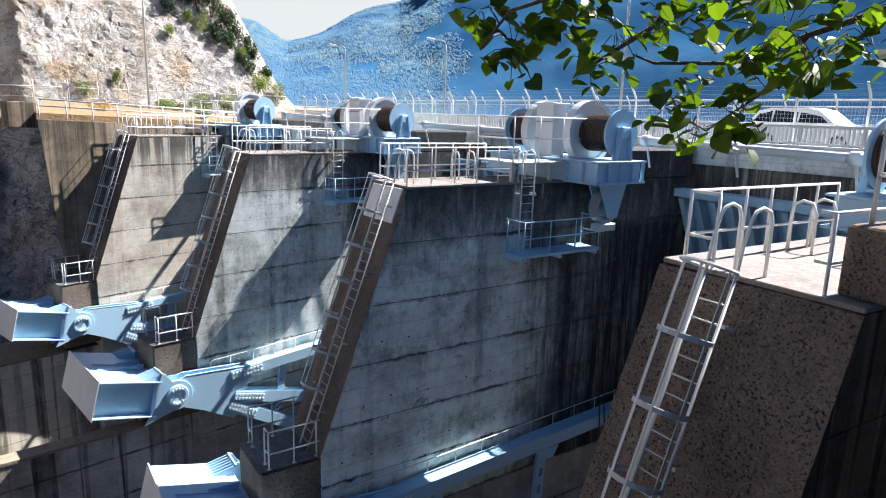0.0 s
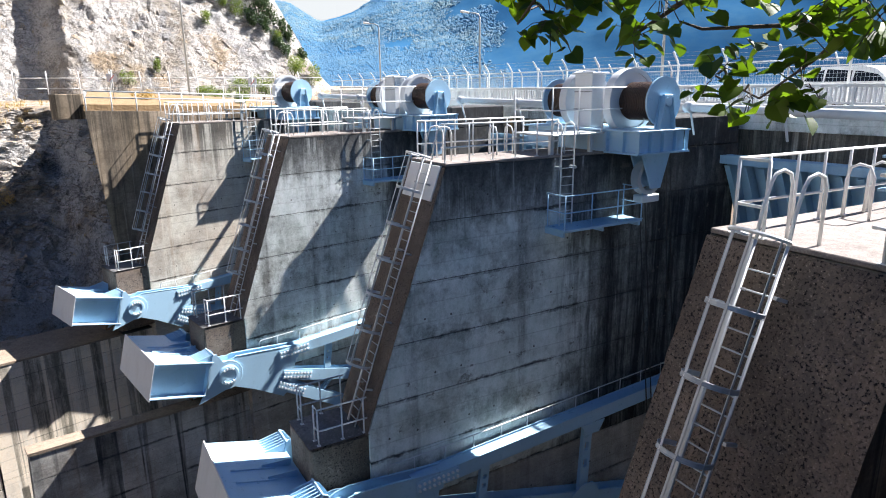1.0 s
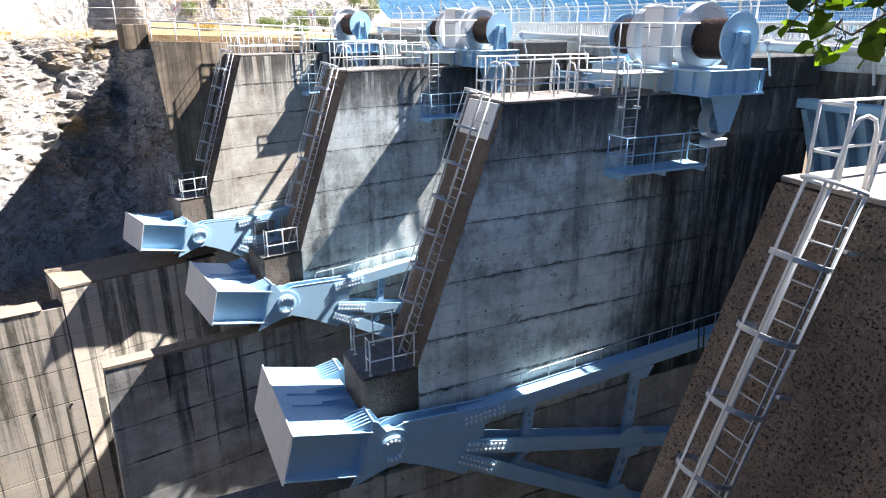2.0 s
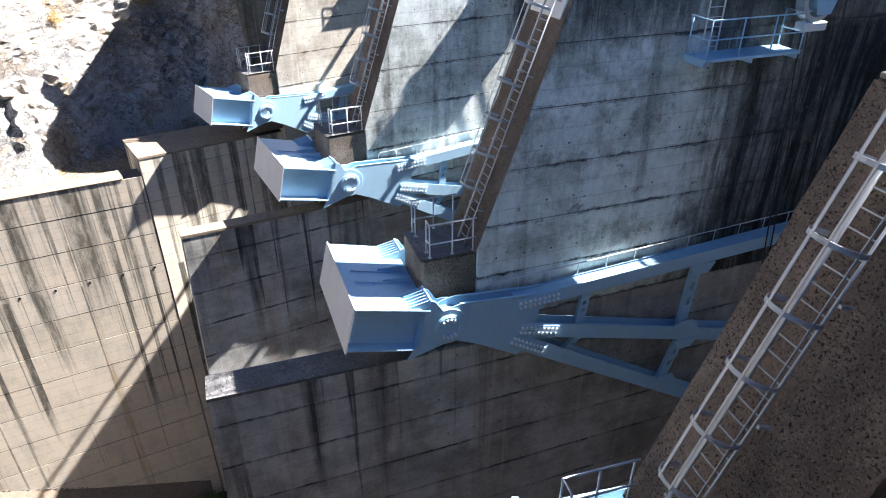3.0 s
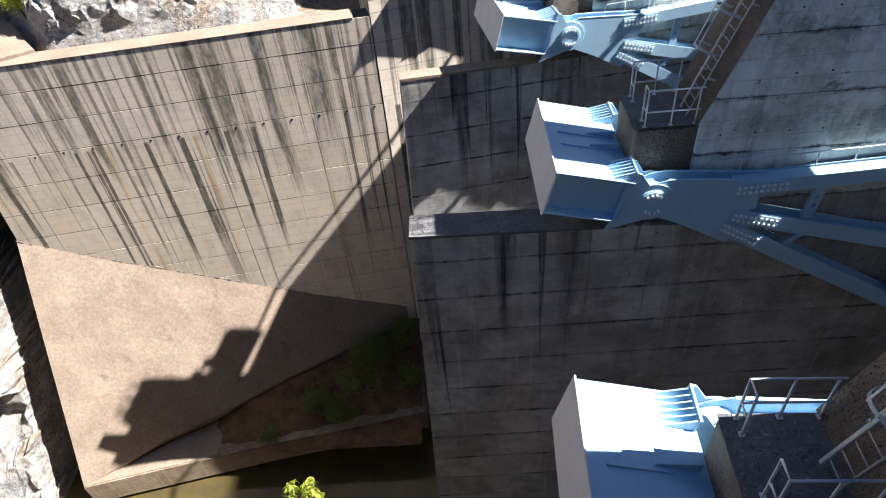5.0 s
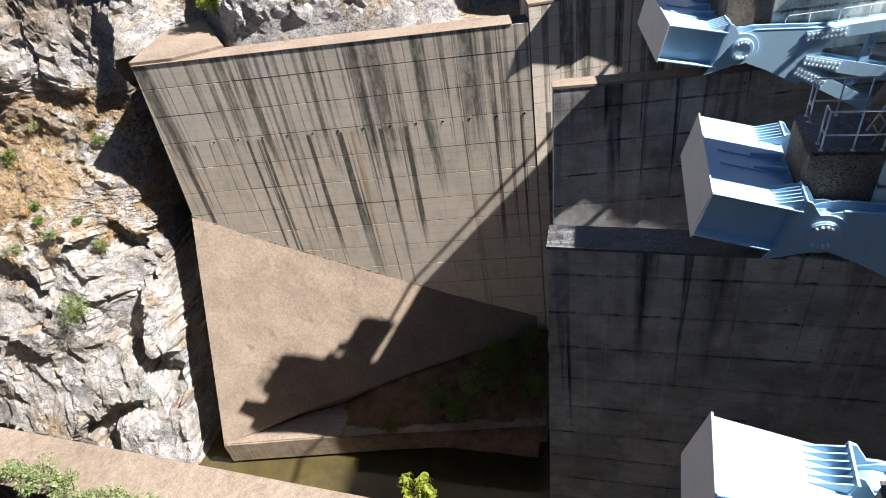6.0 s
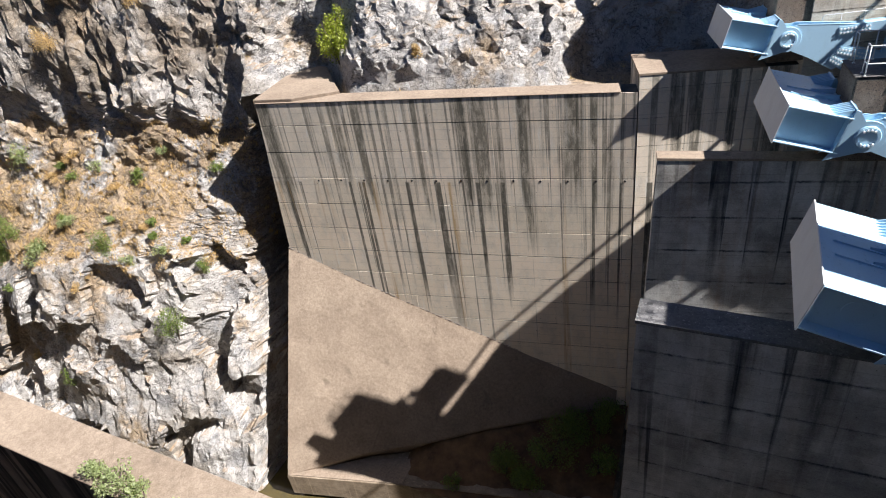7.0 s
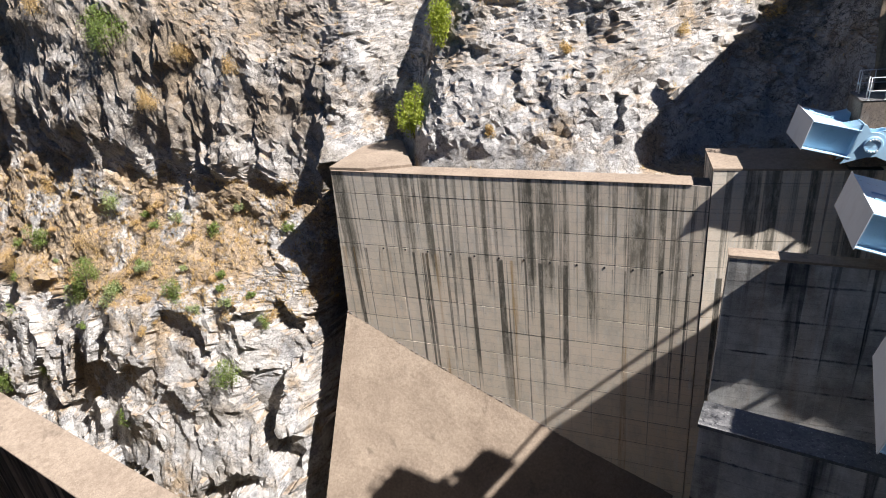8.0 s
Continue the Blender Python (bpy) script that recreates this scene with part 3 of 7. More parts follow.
def crease(p, octaves=4, seed=0, gain=0.55):
    """Sharp-crested relief, as on broken rock."""
    s, a, tot = 0, 1.0, 0.0
    for o in range(octaves):
        s = s + a * (1 - np.abs(2 * value_noise(p * 2.03**o, seed + o) - 1))
        tot += a
        a *= gain
    return s / tot - 0.6


def blocks(p, seed=0):
    """A broken, blocky relief: each cell of a crystal-like pattern has its own height and tilt."""
    i = np.floor(p)
    best = np.full(len(p), 9.0)
    val = np.zeros(len(p))
    for dx in (-1, 0, 1):
        for dy in (-1, 0, 1):
            for dz in (-1, 0, 1):
                c = i + (dx, dy, dz)
                jit = np.stack([hashed(c[:, 0], c[:, 1], c[:, 2], seed + q) for q in (1, 2, 3)], 1)
                dv = p - c - jit
                dist = (dv**2).sum(1)
                h = hashed(c[:, 0], c[:, 1], c[:, 2], seed + 4)
                tilt = jit - 0.5
                v = h + (dv * tilt).sum(1) * 0.9
                m = dist < best
                best[m], val[m] = dist[m], v[m]
    return val - 0.5


def grid_mesh(name, pos, material, smooth=False, split=False):
    """A sheet from an array of points, rows by columns."""
    r, c = pos.shape[:2]
    idx = np.arange(r * c).reshape(r, c)
    faces = np.stack([idx[:-1, :-1], idx[:-1, 1:], idx[1:, 1:], idx[1:, :-1]], -1).reshape(-1, 4)
    if split:
        flip = hashed(faces[:, 0], faces[:, 0] * 0, faces[:, 0] * 0, 5) > 0.5
        a = np.where(flip[:, None], faces[:, (0, 1, 2)], faces[:, (1, 2, 3)])
        b = np.where(flip[:, None], faces[:, (0, 2, 3)], faces[:, (0, 1, 3)])
        faces = np.concatenate([a, b])
    me = bpy.data.meshes.new(name)
    me.from_pydata(pos.reshape(-1, 3).tolist(), [], faces.tolist())
    me.materials.append(material)
    if smooth:
        me.polygons.foreach_set("use_smooth", [True] * len(me.polygons))
    me.update()
    return me


# ---- the bays of the dam: each pier stands on its own axis ----
PIER = {
    0: pose(-0.739, -10.928, -0.108, 0, 0, -3.28),
    1: pose(0, 0, 0),
    2: pose(-0.935, 11.411, 0.141, 0, 0, 9.27),
    3: pose(-3.618, 22.272, 0.373, 0, 0, 16.31),
}
LIFT = 1.7
NEAR, FAR = -1.4, 0.6


def nose_x(z):
    return 0.47 + 0.36 * z


def place_at(k, origin):
    return PIER[k] @ Matrix.Translation(origin)


def make_pier(k):
    y0, y1 = (-2.38 if k == 0 else NEAR), (3.2 if k == 3 else FAR)
    top = -0.2
    p = thing(f"pier_{k + 1}", (0, 0, -12), "weathered grey concrete spillway pier with dark runs and a sloping nose", "pier", kind="structure")
    core = new_bm()
    i = 0.04
    prism(core, [(nose_x(top - i) + i, top - i), (13.1, top - i), (13.1, -41.4), (-2.1, -41.4), (-2.1, -7.6), (nose_x(-7.6) + i, -7.6)], y0 + i, y1 - i)
    part("core", core, M_CORE, p)
    ty = NEAR + (0.0, 0.0, 0.35, 0.5)[k]
    tail = new_bm()
    box(tail, -10.15 if k == 3 else -10.3, -2.0, ty + i, -0.4 - i, -41.4, -11.2)
    part("tail_core", tail, M_CORE, p)
    # one casting lift above the other, with open joints
    edges = [top] + [-LIFT * n for n in range(1, 25)]
    for za, zb in zip(edges, edges[1:]):
        if zb < -7.6 < za:
            cuts = [(za, -7.55), (-7.55, zb)]
        else:
            cuts = [(za, zb)]
        g = 0.014
        for n, (a, b) in enumerate(cuts):
            ga, gb = (g if n == 0 else 0), (g if n == len(cuts) - 1 else 0)
            xa = nose_x(a) if a > -7.5 else -2.2
            xb = nose_x(b) if a > -7.5 else -2.2
            bm = prism(new_bm(), [(xa, a - ga), (13.2, a - ga), (13.2, b + gb), (xb, b + gb)], y0, y1)
            part("lift", bm, M_BODY if k in (1, 2) and a < -8.5 else (M_MOSS, M_CONC, M_CONC, M_CONC_SUNLIT)[k], p)
        if zb < -10.85:
            a = min(za, -10.8)
            e = (-10.2, 0.0) if k == 3 else (-10.4, 0.03)
            drop = 0.25 if k == 3 and a == -10.8 else 0
            bm = prism(new_bm(), [(e[0] + e[1] * (a + 10.8), a - g - drop), (-2.2, a - g - (0.2 if a == -10.8 else 0) - drop), (-2.2, zb + g), (e[0] + e[1] * (zb + 10.8), zb + g)], ty - 0.002, 2.4 if k == 3 else -0.4)
            part("tail_lift", bm, M_FARWALL if k == 3 else M_TAIL, p)
    # top of the tail
    ce, cz = (-10.24, -0.25) if k == 3 else (-10.45, 0.0)
    cap = prism(new_bm(), [(ce, -10.74 + cz), (-3.8, -10.9 + cz), (-3.8, -10.98 + cz), (ce, -10.86 + cz)], ty - 0.03, 2.43 if k == 3 else -0.37)
    part("tail_cap", cap, M_GRAVEL if k == 1 else M_SLAB, p, "rough gravelly top")
    # worn nose with exposed aggregate
    rows, cols = 60, 18
    s = np.linspace(0, 1, rows)[:, None]
    w = np.linspace(0, 1, cols)[None, :]
    z = top - 0.02 + (-7.56 - top) * s + 0 * w
    y = y0 - 0.02 + (y1 - y0 + 0.04) * w + 0 * s
    q = np.stack([z * 0, y, z], -1).reshape(-1, 3) + (0, k * 7, 0)
    rough = (fbm(q * 2.2, 4, 11) * 0.10 + fbm(q * 7, 3, 5) * 0.05).reshape(rows, cols)
    x = 0.47 + 0.36 * z - 0.03 - np.abs(rough) + 0.10 * np.clip(np.abs(w - 0.5) * 2 - 0.9, 0, 1)
    me = grid_mesh("nose_face", np.stack([x, y, z + 12], -1), M_NOSE)
    ob = same_mesh("nose_face", me, p, Matrix())
    tagged(ob, "brown worn nose with exposed aggregate")
    # ledge with the girder's seat
    led = box(new_bm(), -3.92, -2.15, NEAR + 0.1, FAR - 0.07, -10.9, -7.6)
    part("ledge", led, M_NOSE, p, "brown rough concrete ledge", bevel=0.06)
    rows, cols = 22, 22
    gx = -3.94 + 1.8 * np.linspace(0, 1, rows)[:, None] + np.zeros((1, cols))
    gy = NEAR + 0.08 + (FAR - NEAR - 0.14) * np.linspace(0, 1, cols)[None, :] + np.zeros((rows, 1))
    q = np.stack([gx, gy, gx * 0], -1).reshape(-1, 3)
    gz = -7.56 + (fbm(q * 5, 4, 3) * 0.05).reshape(rows, cols) + 12
    same_mesh("ledge_top", grid_mesh("ledge_top", np.stack([gx, gy, gz], -1), M_GRAVEL), p, Matrix())
    # deck of the platform
    part("platform_deck", box(new_bm(), 0.395, 6.5, y0 - 0.004, y1 + 0.004, -0.2, -0.12), M_TOP, p, "pale sunlit deck", bevel=0.015)
    # higher upstream end
    if k != 0:
        part("head_block", box(new_bm(), 9.4, 13.2, y0 + 0.01, y1 - 0.01, -0.21, 0.85), M_CONC, p, bevel=0.05)
    # tie holes
    rng = random.Random(k)
    bm = new_bm()
    for n in range(0, 9):
        for m in range(13):
            z = -LIFT * n - 1.1 + rng.uniform(-0.02, 0.02)
            x = nose_x(z) + 0.8 + m * 0.92
            if x < 12.8 and rng.random() < 0.62:
                disc_y(bm, x + rng.uniform(-0.05, 0.05), y0 - 0.004, y0 + 0.03, z, 0.032, 8)
    part("tie_holes", bm, M_CORE, p, kind="stuff")
    p.matrix_basis = PIER[k] @ Matrix.Translation((0, 0, -12))
    return p


for k in range(4):
    make_pier(k)

# white painted patch at the head of one nose
patch = thing("paint_patch", (0.2, -0.6, -0.6), "flaking white painted panel on the head of the pier nose", "panel", kind="structure")
bm = new_bm()
prism(bm, [(nose_x(-0.2) - 0.09, -0.2), (nose_x(-0.2) - 0.02, -0.2), (nose_x(-1.15) - 0.02, -1.15), (nose_x(-1.15) - 0.09, -1.15)], -1.25, 0.45)
part("panel", bm, M_RAIL, patch, bevel=0.01)

# ---- caged ladder down the nose ----
LAD_T = Vector((-0.3387, 0, -0.9409))
LAD_N = Vector((-0.9409, 0, 0.3387))


def lad(z, y, out):
    """A point on the ladder: height z along its rails, side y, distance out from its plane."""
    return Vector((0.25 + 0.36 * z, y, z)) + LAD_N * out


def make_ladder():
    o = (-2.4, -0.68, -7.5)
    t = thing("caged_ladder", o, "galvanised steel ladder with a safety cage on the pier nose", "ladder", "ladders on the noses")
    for y in (-0.91, -0.44):
        part("rail", sweep(new_bm(), [lad(-7.5, y, 0), lad(-0.05, y, 0)], 0.024, 8), M_GALV, t, smooth=True)
        loop = [lad(-0.05, y, 0), Vector((0.3, y, 0.35)), Vector((0.42, y, 0.7)), Vector((0.5, y, 0.82)), Vector((0.66, y, 0.86)), Vector((0.82, y, 0.8)), Vector((0.88, y, 0.65)), Vector((0.88, y, -0.12))]
        part("grab_loop", sweep(new_bm(), loop, 0.026, 8), M_RAIL, t, "white bent grab rail", smooth=True)
    flat = new_bm()
    q = [lad(z, -0.44 + e, o_) for z in (-7.5, -0.05) for e in (0.0, 0.075) for o_ in (-0.012, 0.012)]
    q = [flat.verts.new(p) for p in q]
    for f in ((0, 1, 3, 2), (4, 6, 7, 5), (0, 4, 5, 1), (2, 3, 7, 6), (0, 2, 6, 4), (1, 5, 7, 3)):
        flat.faces.new([q[i] for i in f])
    part("guide_channel", flat, M_GALV, t, "flat galvanised guide bar")
    rung = sweep(new_bm(), [lad(-7.3, -0.91, 0), lad(-7.3, -0.44, 0)], 0.014, 6)
    first = part("rung", rung, M_GALV, t, smooth=True)
    n = 27
    for i in range(1, n):
        dz = 0.264 * i
        same_mesh("rung", first.data, t, Matrix.Translation((0.36 * dz, 0, dz)))
    ring = []
    for a in range(0, 13):
        ang = math.pi * (-0.18 + 1.36 * a / 12)
        ring.append((math.cos(ang) * 0.37, 0.30 + math.sin(ang) * 0.37))
    for i in range(6):
        z = -0.96 - 0.968 * i
        bm = new_bm()
        pts = [lad(z, -0.675 + c, s) for c, s in ring]
        for wv in (-0.028, 0.028):
            sweep(bm, [q + LAD_T * wv for q in pts], 0.012, 6)
        for a, b in zip(pts, pts[1:]):
            n_ = (b - a).cross(LAD_T).normalized() * 0.006
            v = [bm.verts.new(q) for q in (a + LAD_T * 0.03 + n_, b + LAD_T * 0.03 + n_, b - LAD_T * 0.03 + n_, a - LAD_T * 0.03 + n_)]
            u = [bm.verts.new(q) for q in (a + LAD_T * 0.03 - n_, b + LAD_T * 0.03 - n_, b - LAD_T * 0.03 - n_, a - LAD_T * 0.03 - n_)]
            bm.faces.new(v)
            bm.faces.new(u[::-1])
        part("hoop", bm, M_GALV, t, smooth=False)
    for a in (2, 5, 7, 10):
        c, s = ring[a]
        p0, p1 = lad(-0.02, -0.675 + c, s), lad(-5.85, -0.675 + c, s)
        bm = new_bm()
        side = Vector((0, 0.018, 0)) if a in (5, 7) else LAD_N * 0.018
        thick = LAD_N * 0.006 if a in (5, 7) else Vector((0, 0.006, 0))
        v = [bm.verts.new(q + sd + th) for q in (p0, p1) for sd in (side, -side) for th in (thick, -thick)]
        for f in ((0, 1, 3, 2), (4, 6, 7, 5), (0, 4, 5, 1), (2, 3, 7, 6), (0, 2, 6, 4), (1, 5, 7, 3)):
            bm.faces.new([v[i] for i in f])
        part("cage_strip", bm, M_RAIL if a == 5 else M_GALV, t)
    topf = new_bm()
    sweep(topf, [lad(-0.02, -0.675 + c, s) for c, s in ring], 0.03, 6)
    part("top_frame", topf, M_RAIL, t, "white top hoop")
    for z in (-0.7, -2.6, -4.5, -6.4):
        for y in (-0.99, -0.36):
            bm = new_bm()
            a, b = lad(z, y, 0.03), lad(z, y, -0.22)
            sweep(bm, [a, b], 0.035, 4)
            part("wall_bracket", bm, M_GALV, t)
    return t, o


ladder, LO = make_ladder()
for k in (2, 3):
    copy_thing(ladder, place_at(k, LO))
copy_thing(ladder, place_at(0, (LO[0] - 0.19, LO[1], LO[2])))


def rail_run(t, pts, zs, post_xy, z0, r=0.024, mat=None, heights=None):
    """A railing: bars through the points at each height, and posts."""
    mat = mat or M_RAIL
    for h in zs:
        part("rail", sweep(new_bm(), [(x, y, h) for x, y in pts], r, 8), mat, t, smooth=True)
    for x, y in post_xy:
        bm = sweep(new_bm(), [(x, y, z0), (x, y, zs[0])], r * 1.05, 8)
        part("post", bm, mat, t, smooth=True)
        part("foot_plate", box(new_bm(), x - 0.05, x + 0.05, y - 0.05, y + 0.05, z0, z0 + 0.012), mat, t)


def along(a, b, n):
    return [(a[0] + (b[0] - a[0]) * i / n, a[1] + (b[1] - a[1]) * i / n) for i in range(n + 1)]


def make_platform_railing(near, reach):
    o = (0.4, -0.5, -0.12)
    t = thing("platform_railing", o, "white tubular steel guard railing round the pier platform", "railing", "platform railings")
    far = FAR - 0.4
    rail_run(t, [(0.4, -0.28), (0.4, far), (reach, far)], (0.97, 0.32), [(0.4, -0.28), (0.4, far)] + along((0.4, far), (reach, far), 6)[1:], -0.12)
    rail_run(t, [(0.45, near + 0.32), (0.45, near + 0.14), (reach + 0.2, near + 0.14)], (0.93, 0.3), [(0.45, near + 0.14)] + along((0.45, near + 0.14), (reach + 0.2, near + 0.14), 5)[1:], -0.12)
    for x in (2.9, 3.5):
        bm = sweep(new_bm(), [(x, far - 0.5, -0.12), (x, far - 0.5, 0.55), (x, far - 0.42, 0.72), (x, far - 0.25, 0.75), (x, far - 0.12, 0.68), (x, far - 0.08, 0.5), (x, far - 0.08, -0.12)], 0.024, 8)
        part("grab_loop", bm, M_RAIL, t, smooth=True)
    return t, o


prail, PO_ = make_platform_railing(NEAR, 4.3)
for k in (2, 3):
    copy_thing(prail, place_at(k, PO_))
prail0, PO0 = make_platform_railing(-2.0, 4.4)
prail0.matrix_basis = place_at(0, PO0)


def make_ledge_railing():
    o = (-3.65, -0.4, -7.55)
    t = thing("ledge_railing", o, "white tubular railing at the edges of the pier ledge", "railing", "ledge railings")
    for y, s in ((-1.24, 1), (0.46, -1)):
        rail_run(t, [(-3.65, y + s * 0.32), (-3.65, y), (-2.2, y)], (-6.49, -7.12), [(-3.65, y + s * 0.32), (-3.65, y), (-2.95, y), (-2.3, y)], -7.55)
    return t, o


lrail, LRO = make_ledge_railing()
for k in (0, 2, 3):
    copy_thing(lrail, place_at(k, LRO))

# ---- trunnion girder ----
E1, E2 = Vector((0.969, 0, -0.246)), Vector((-0.246, 0, -0.969))
G0 = Vector((-6.13, 0, -8.22))


def gp(a, b):
    p = G0 + E1 * a + E2 * b
    return (p.x, p.z)


def make_girder(y0, y1):
    o = (-5.2, -0.2, -9.9)
    t = thing("trunnion_girder", o, "pale blue-grey painted steel box girder bolted to the pier ledge", "girder", "trunnion girders")
    W, H = 2.2, 1.42
    # the paler paint on this plate stands for light bounced off the cliff
    part("front_plate", prism(new_bm(), [gp(-0.04, -0.07), gp(0.0, -0.07), gp(0.0, H + 0.05), gp(-0.04, H + 0.05)], y0 - 0.03, y1 + 0.03), M_STEEL2, t, bevel=0.006)
    part("back_plate", prism(new_bm(), [gp(W - 0.05, 0.002), gp(W, 0.002), gp(W, H), gp(W - 0.05, H)], y0 + 0.02, y1 - 0.02), M_STEEL, t)
    part("top_flange", prism(new_bm(), [gp(0.001, 0), gp(W + 0.06, 0), gp(W + 0.06, 0.05), gp(0.001, 0.05)], y0, y1), M_STEEL, t, bevel=0.006)
    part("bottom_flange", prism(new_bm(), [gp(0.001, H - 0.05), gp(W + 0.1, H - 0.05), gp(W + 0.1, H), gp(0.001, H)], y0, y1), M_STEEL, t, bevel=0.006)
    for yy in (y0 + 0.36, y1 - 0.4):
        b = part("bulkhead", prism(new_bm(), [gp(0.002, 0.051), gp(W - 0.051, 0.051), gp(W - 0.051, H - 0.051), gp(0.002, H - 0.051)], yy, yy + 0.04), M_STEEL, t)
        cx, cz = gp(W * 0.5, H * 0.5)
        part("manhole_ring", disc_y(new_bm(), cx, yy - 0.012, yy + 0.001, cz, 0.36, 32, 0.33), M_STEEL, b)
    for y in (y0 + 1.5, y0 + 2.15):
        part("top_bar", prism(new_bm(), [gp(0.35, -0.05), gp(1.6, -0.03), gp(1.6, 0.001), gp(0.35, 0.001)], y, y + 0.05), M_STEEL, t)
        part("top_bar", prism(new_bm(), [gp(1.25, -0.06), gp(2.1, -0.22), gp(2.1, 0.001), gp(1.25, 0.001)], y + 0.12, y + 0.16), M_STEEL, t)
    for ya in (y0 + 0.06, y1 - 0.86):
        part("bracket_plate", prism(new_bm(), [gp(W - 0.02, -0.34), gp(W + 0.03, -0.34), gp(W + 0.03, 0.3), gp(W - 0.02, 0.3)], ya, ya + 0.8), M_STEEL, t)
        for i in range(6):
            y = ya + 0.03 + i * 0.145
            part("fin", prism(new_bm(), [gp(W - 0.62, -0.02), gp(W - 0.025, -0.3), gp(W - 0.025, 0.002), gp(W - 0.62, 0.002)], y, y + 0.03), M_STEEL, t)
    seat = new_bm()
    box(seat, -4.6, -3.7, -0.9, 0.3, -10.75, -9.6)
    part("seat", seat, M_RUST, t, "rust-stained bearing block", bevel=0.05)
    return t, o


girder, GO = make_girder(-2.14, 1.8)
for k in (0, 2):
    copy_thing(girder, place_at(k, GO))
girder3, GO3 = make_girder(-2.14, 0.7)
girder3.matrix_basis = place_at(3, GO3)

# ---- radial gates ----
HUB = (-3.39, -9.5)


def beam(bm, a, b, depth, y0, y1, web=0.02, flange=0.035, web_at=0.0):
    """An H-section between two points in x and z: upright flanges at y0 and y1, and a level web between them."""
    a, b = Vector((a[0], 0, a[1])), Vector((b[0], 0, b[1]))
    t = (b - a).normalized()
    n = Vector((-t.z, 0, t.x))
    h, m = depth / 2, web_at
    sec = [(y0, h), (y0 + flange, h), (y0 + flange, m + web), (y1 - flange, m + web), (y1 - flange, h), (y1, h), (y1, -h), (y1 - flange, -h), (y1 - flange, m - web), (y0 + flange, m - web), (y0 + flange, -h), (y0, -h)]
    ends = [[bm.verts.new(p + n * o + Vector((0, y, 0))) for y, o in sec] for p in (a, b)]
    for e in ends:
        bm.faces.new(e)
    for i in range(12):
        j = (i + 1) % 12
        bm.faces.new((ends[0][i], ends[0][j], ends[1][j], ends[1][i]))
    return bm


def bolts(t, a, b, rows, cols, depth, y):
    """Bolt heads on a splice plate from a to b."""
    a, b = Vector((a[0], 0, a[1])), Vector((b[0], 0, b[1]))
    u = (b - a).normalized()
    n = Vector((-u.z, 0, u.x))
    bm = new_bm()
    for r in range(rows):
        for c in range(cols):
            p = a + (b - a) * ((c + 0.5) / cols) + n * depth * ((r + 0.5) / rows - 0.5)
            disc_y(bm, p.x, y - 0.05, y + 0.01, p.z, 0.048, 6)
    part("bolts", bm, M_BOLT, t, "pale bolt heads", kind="stuff")


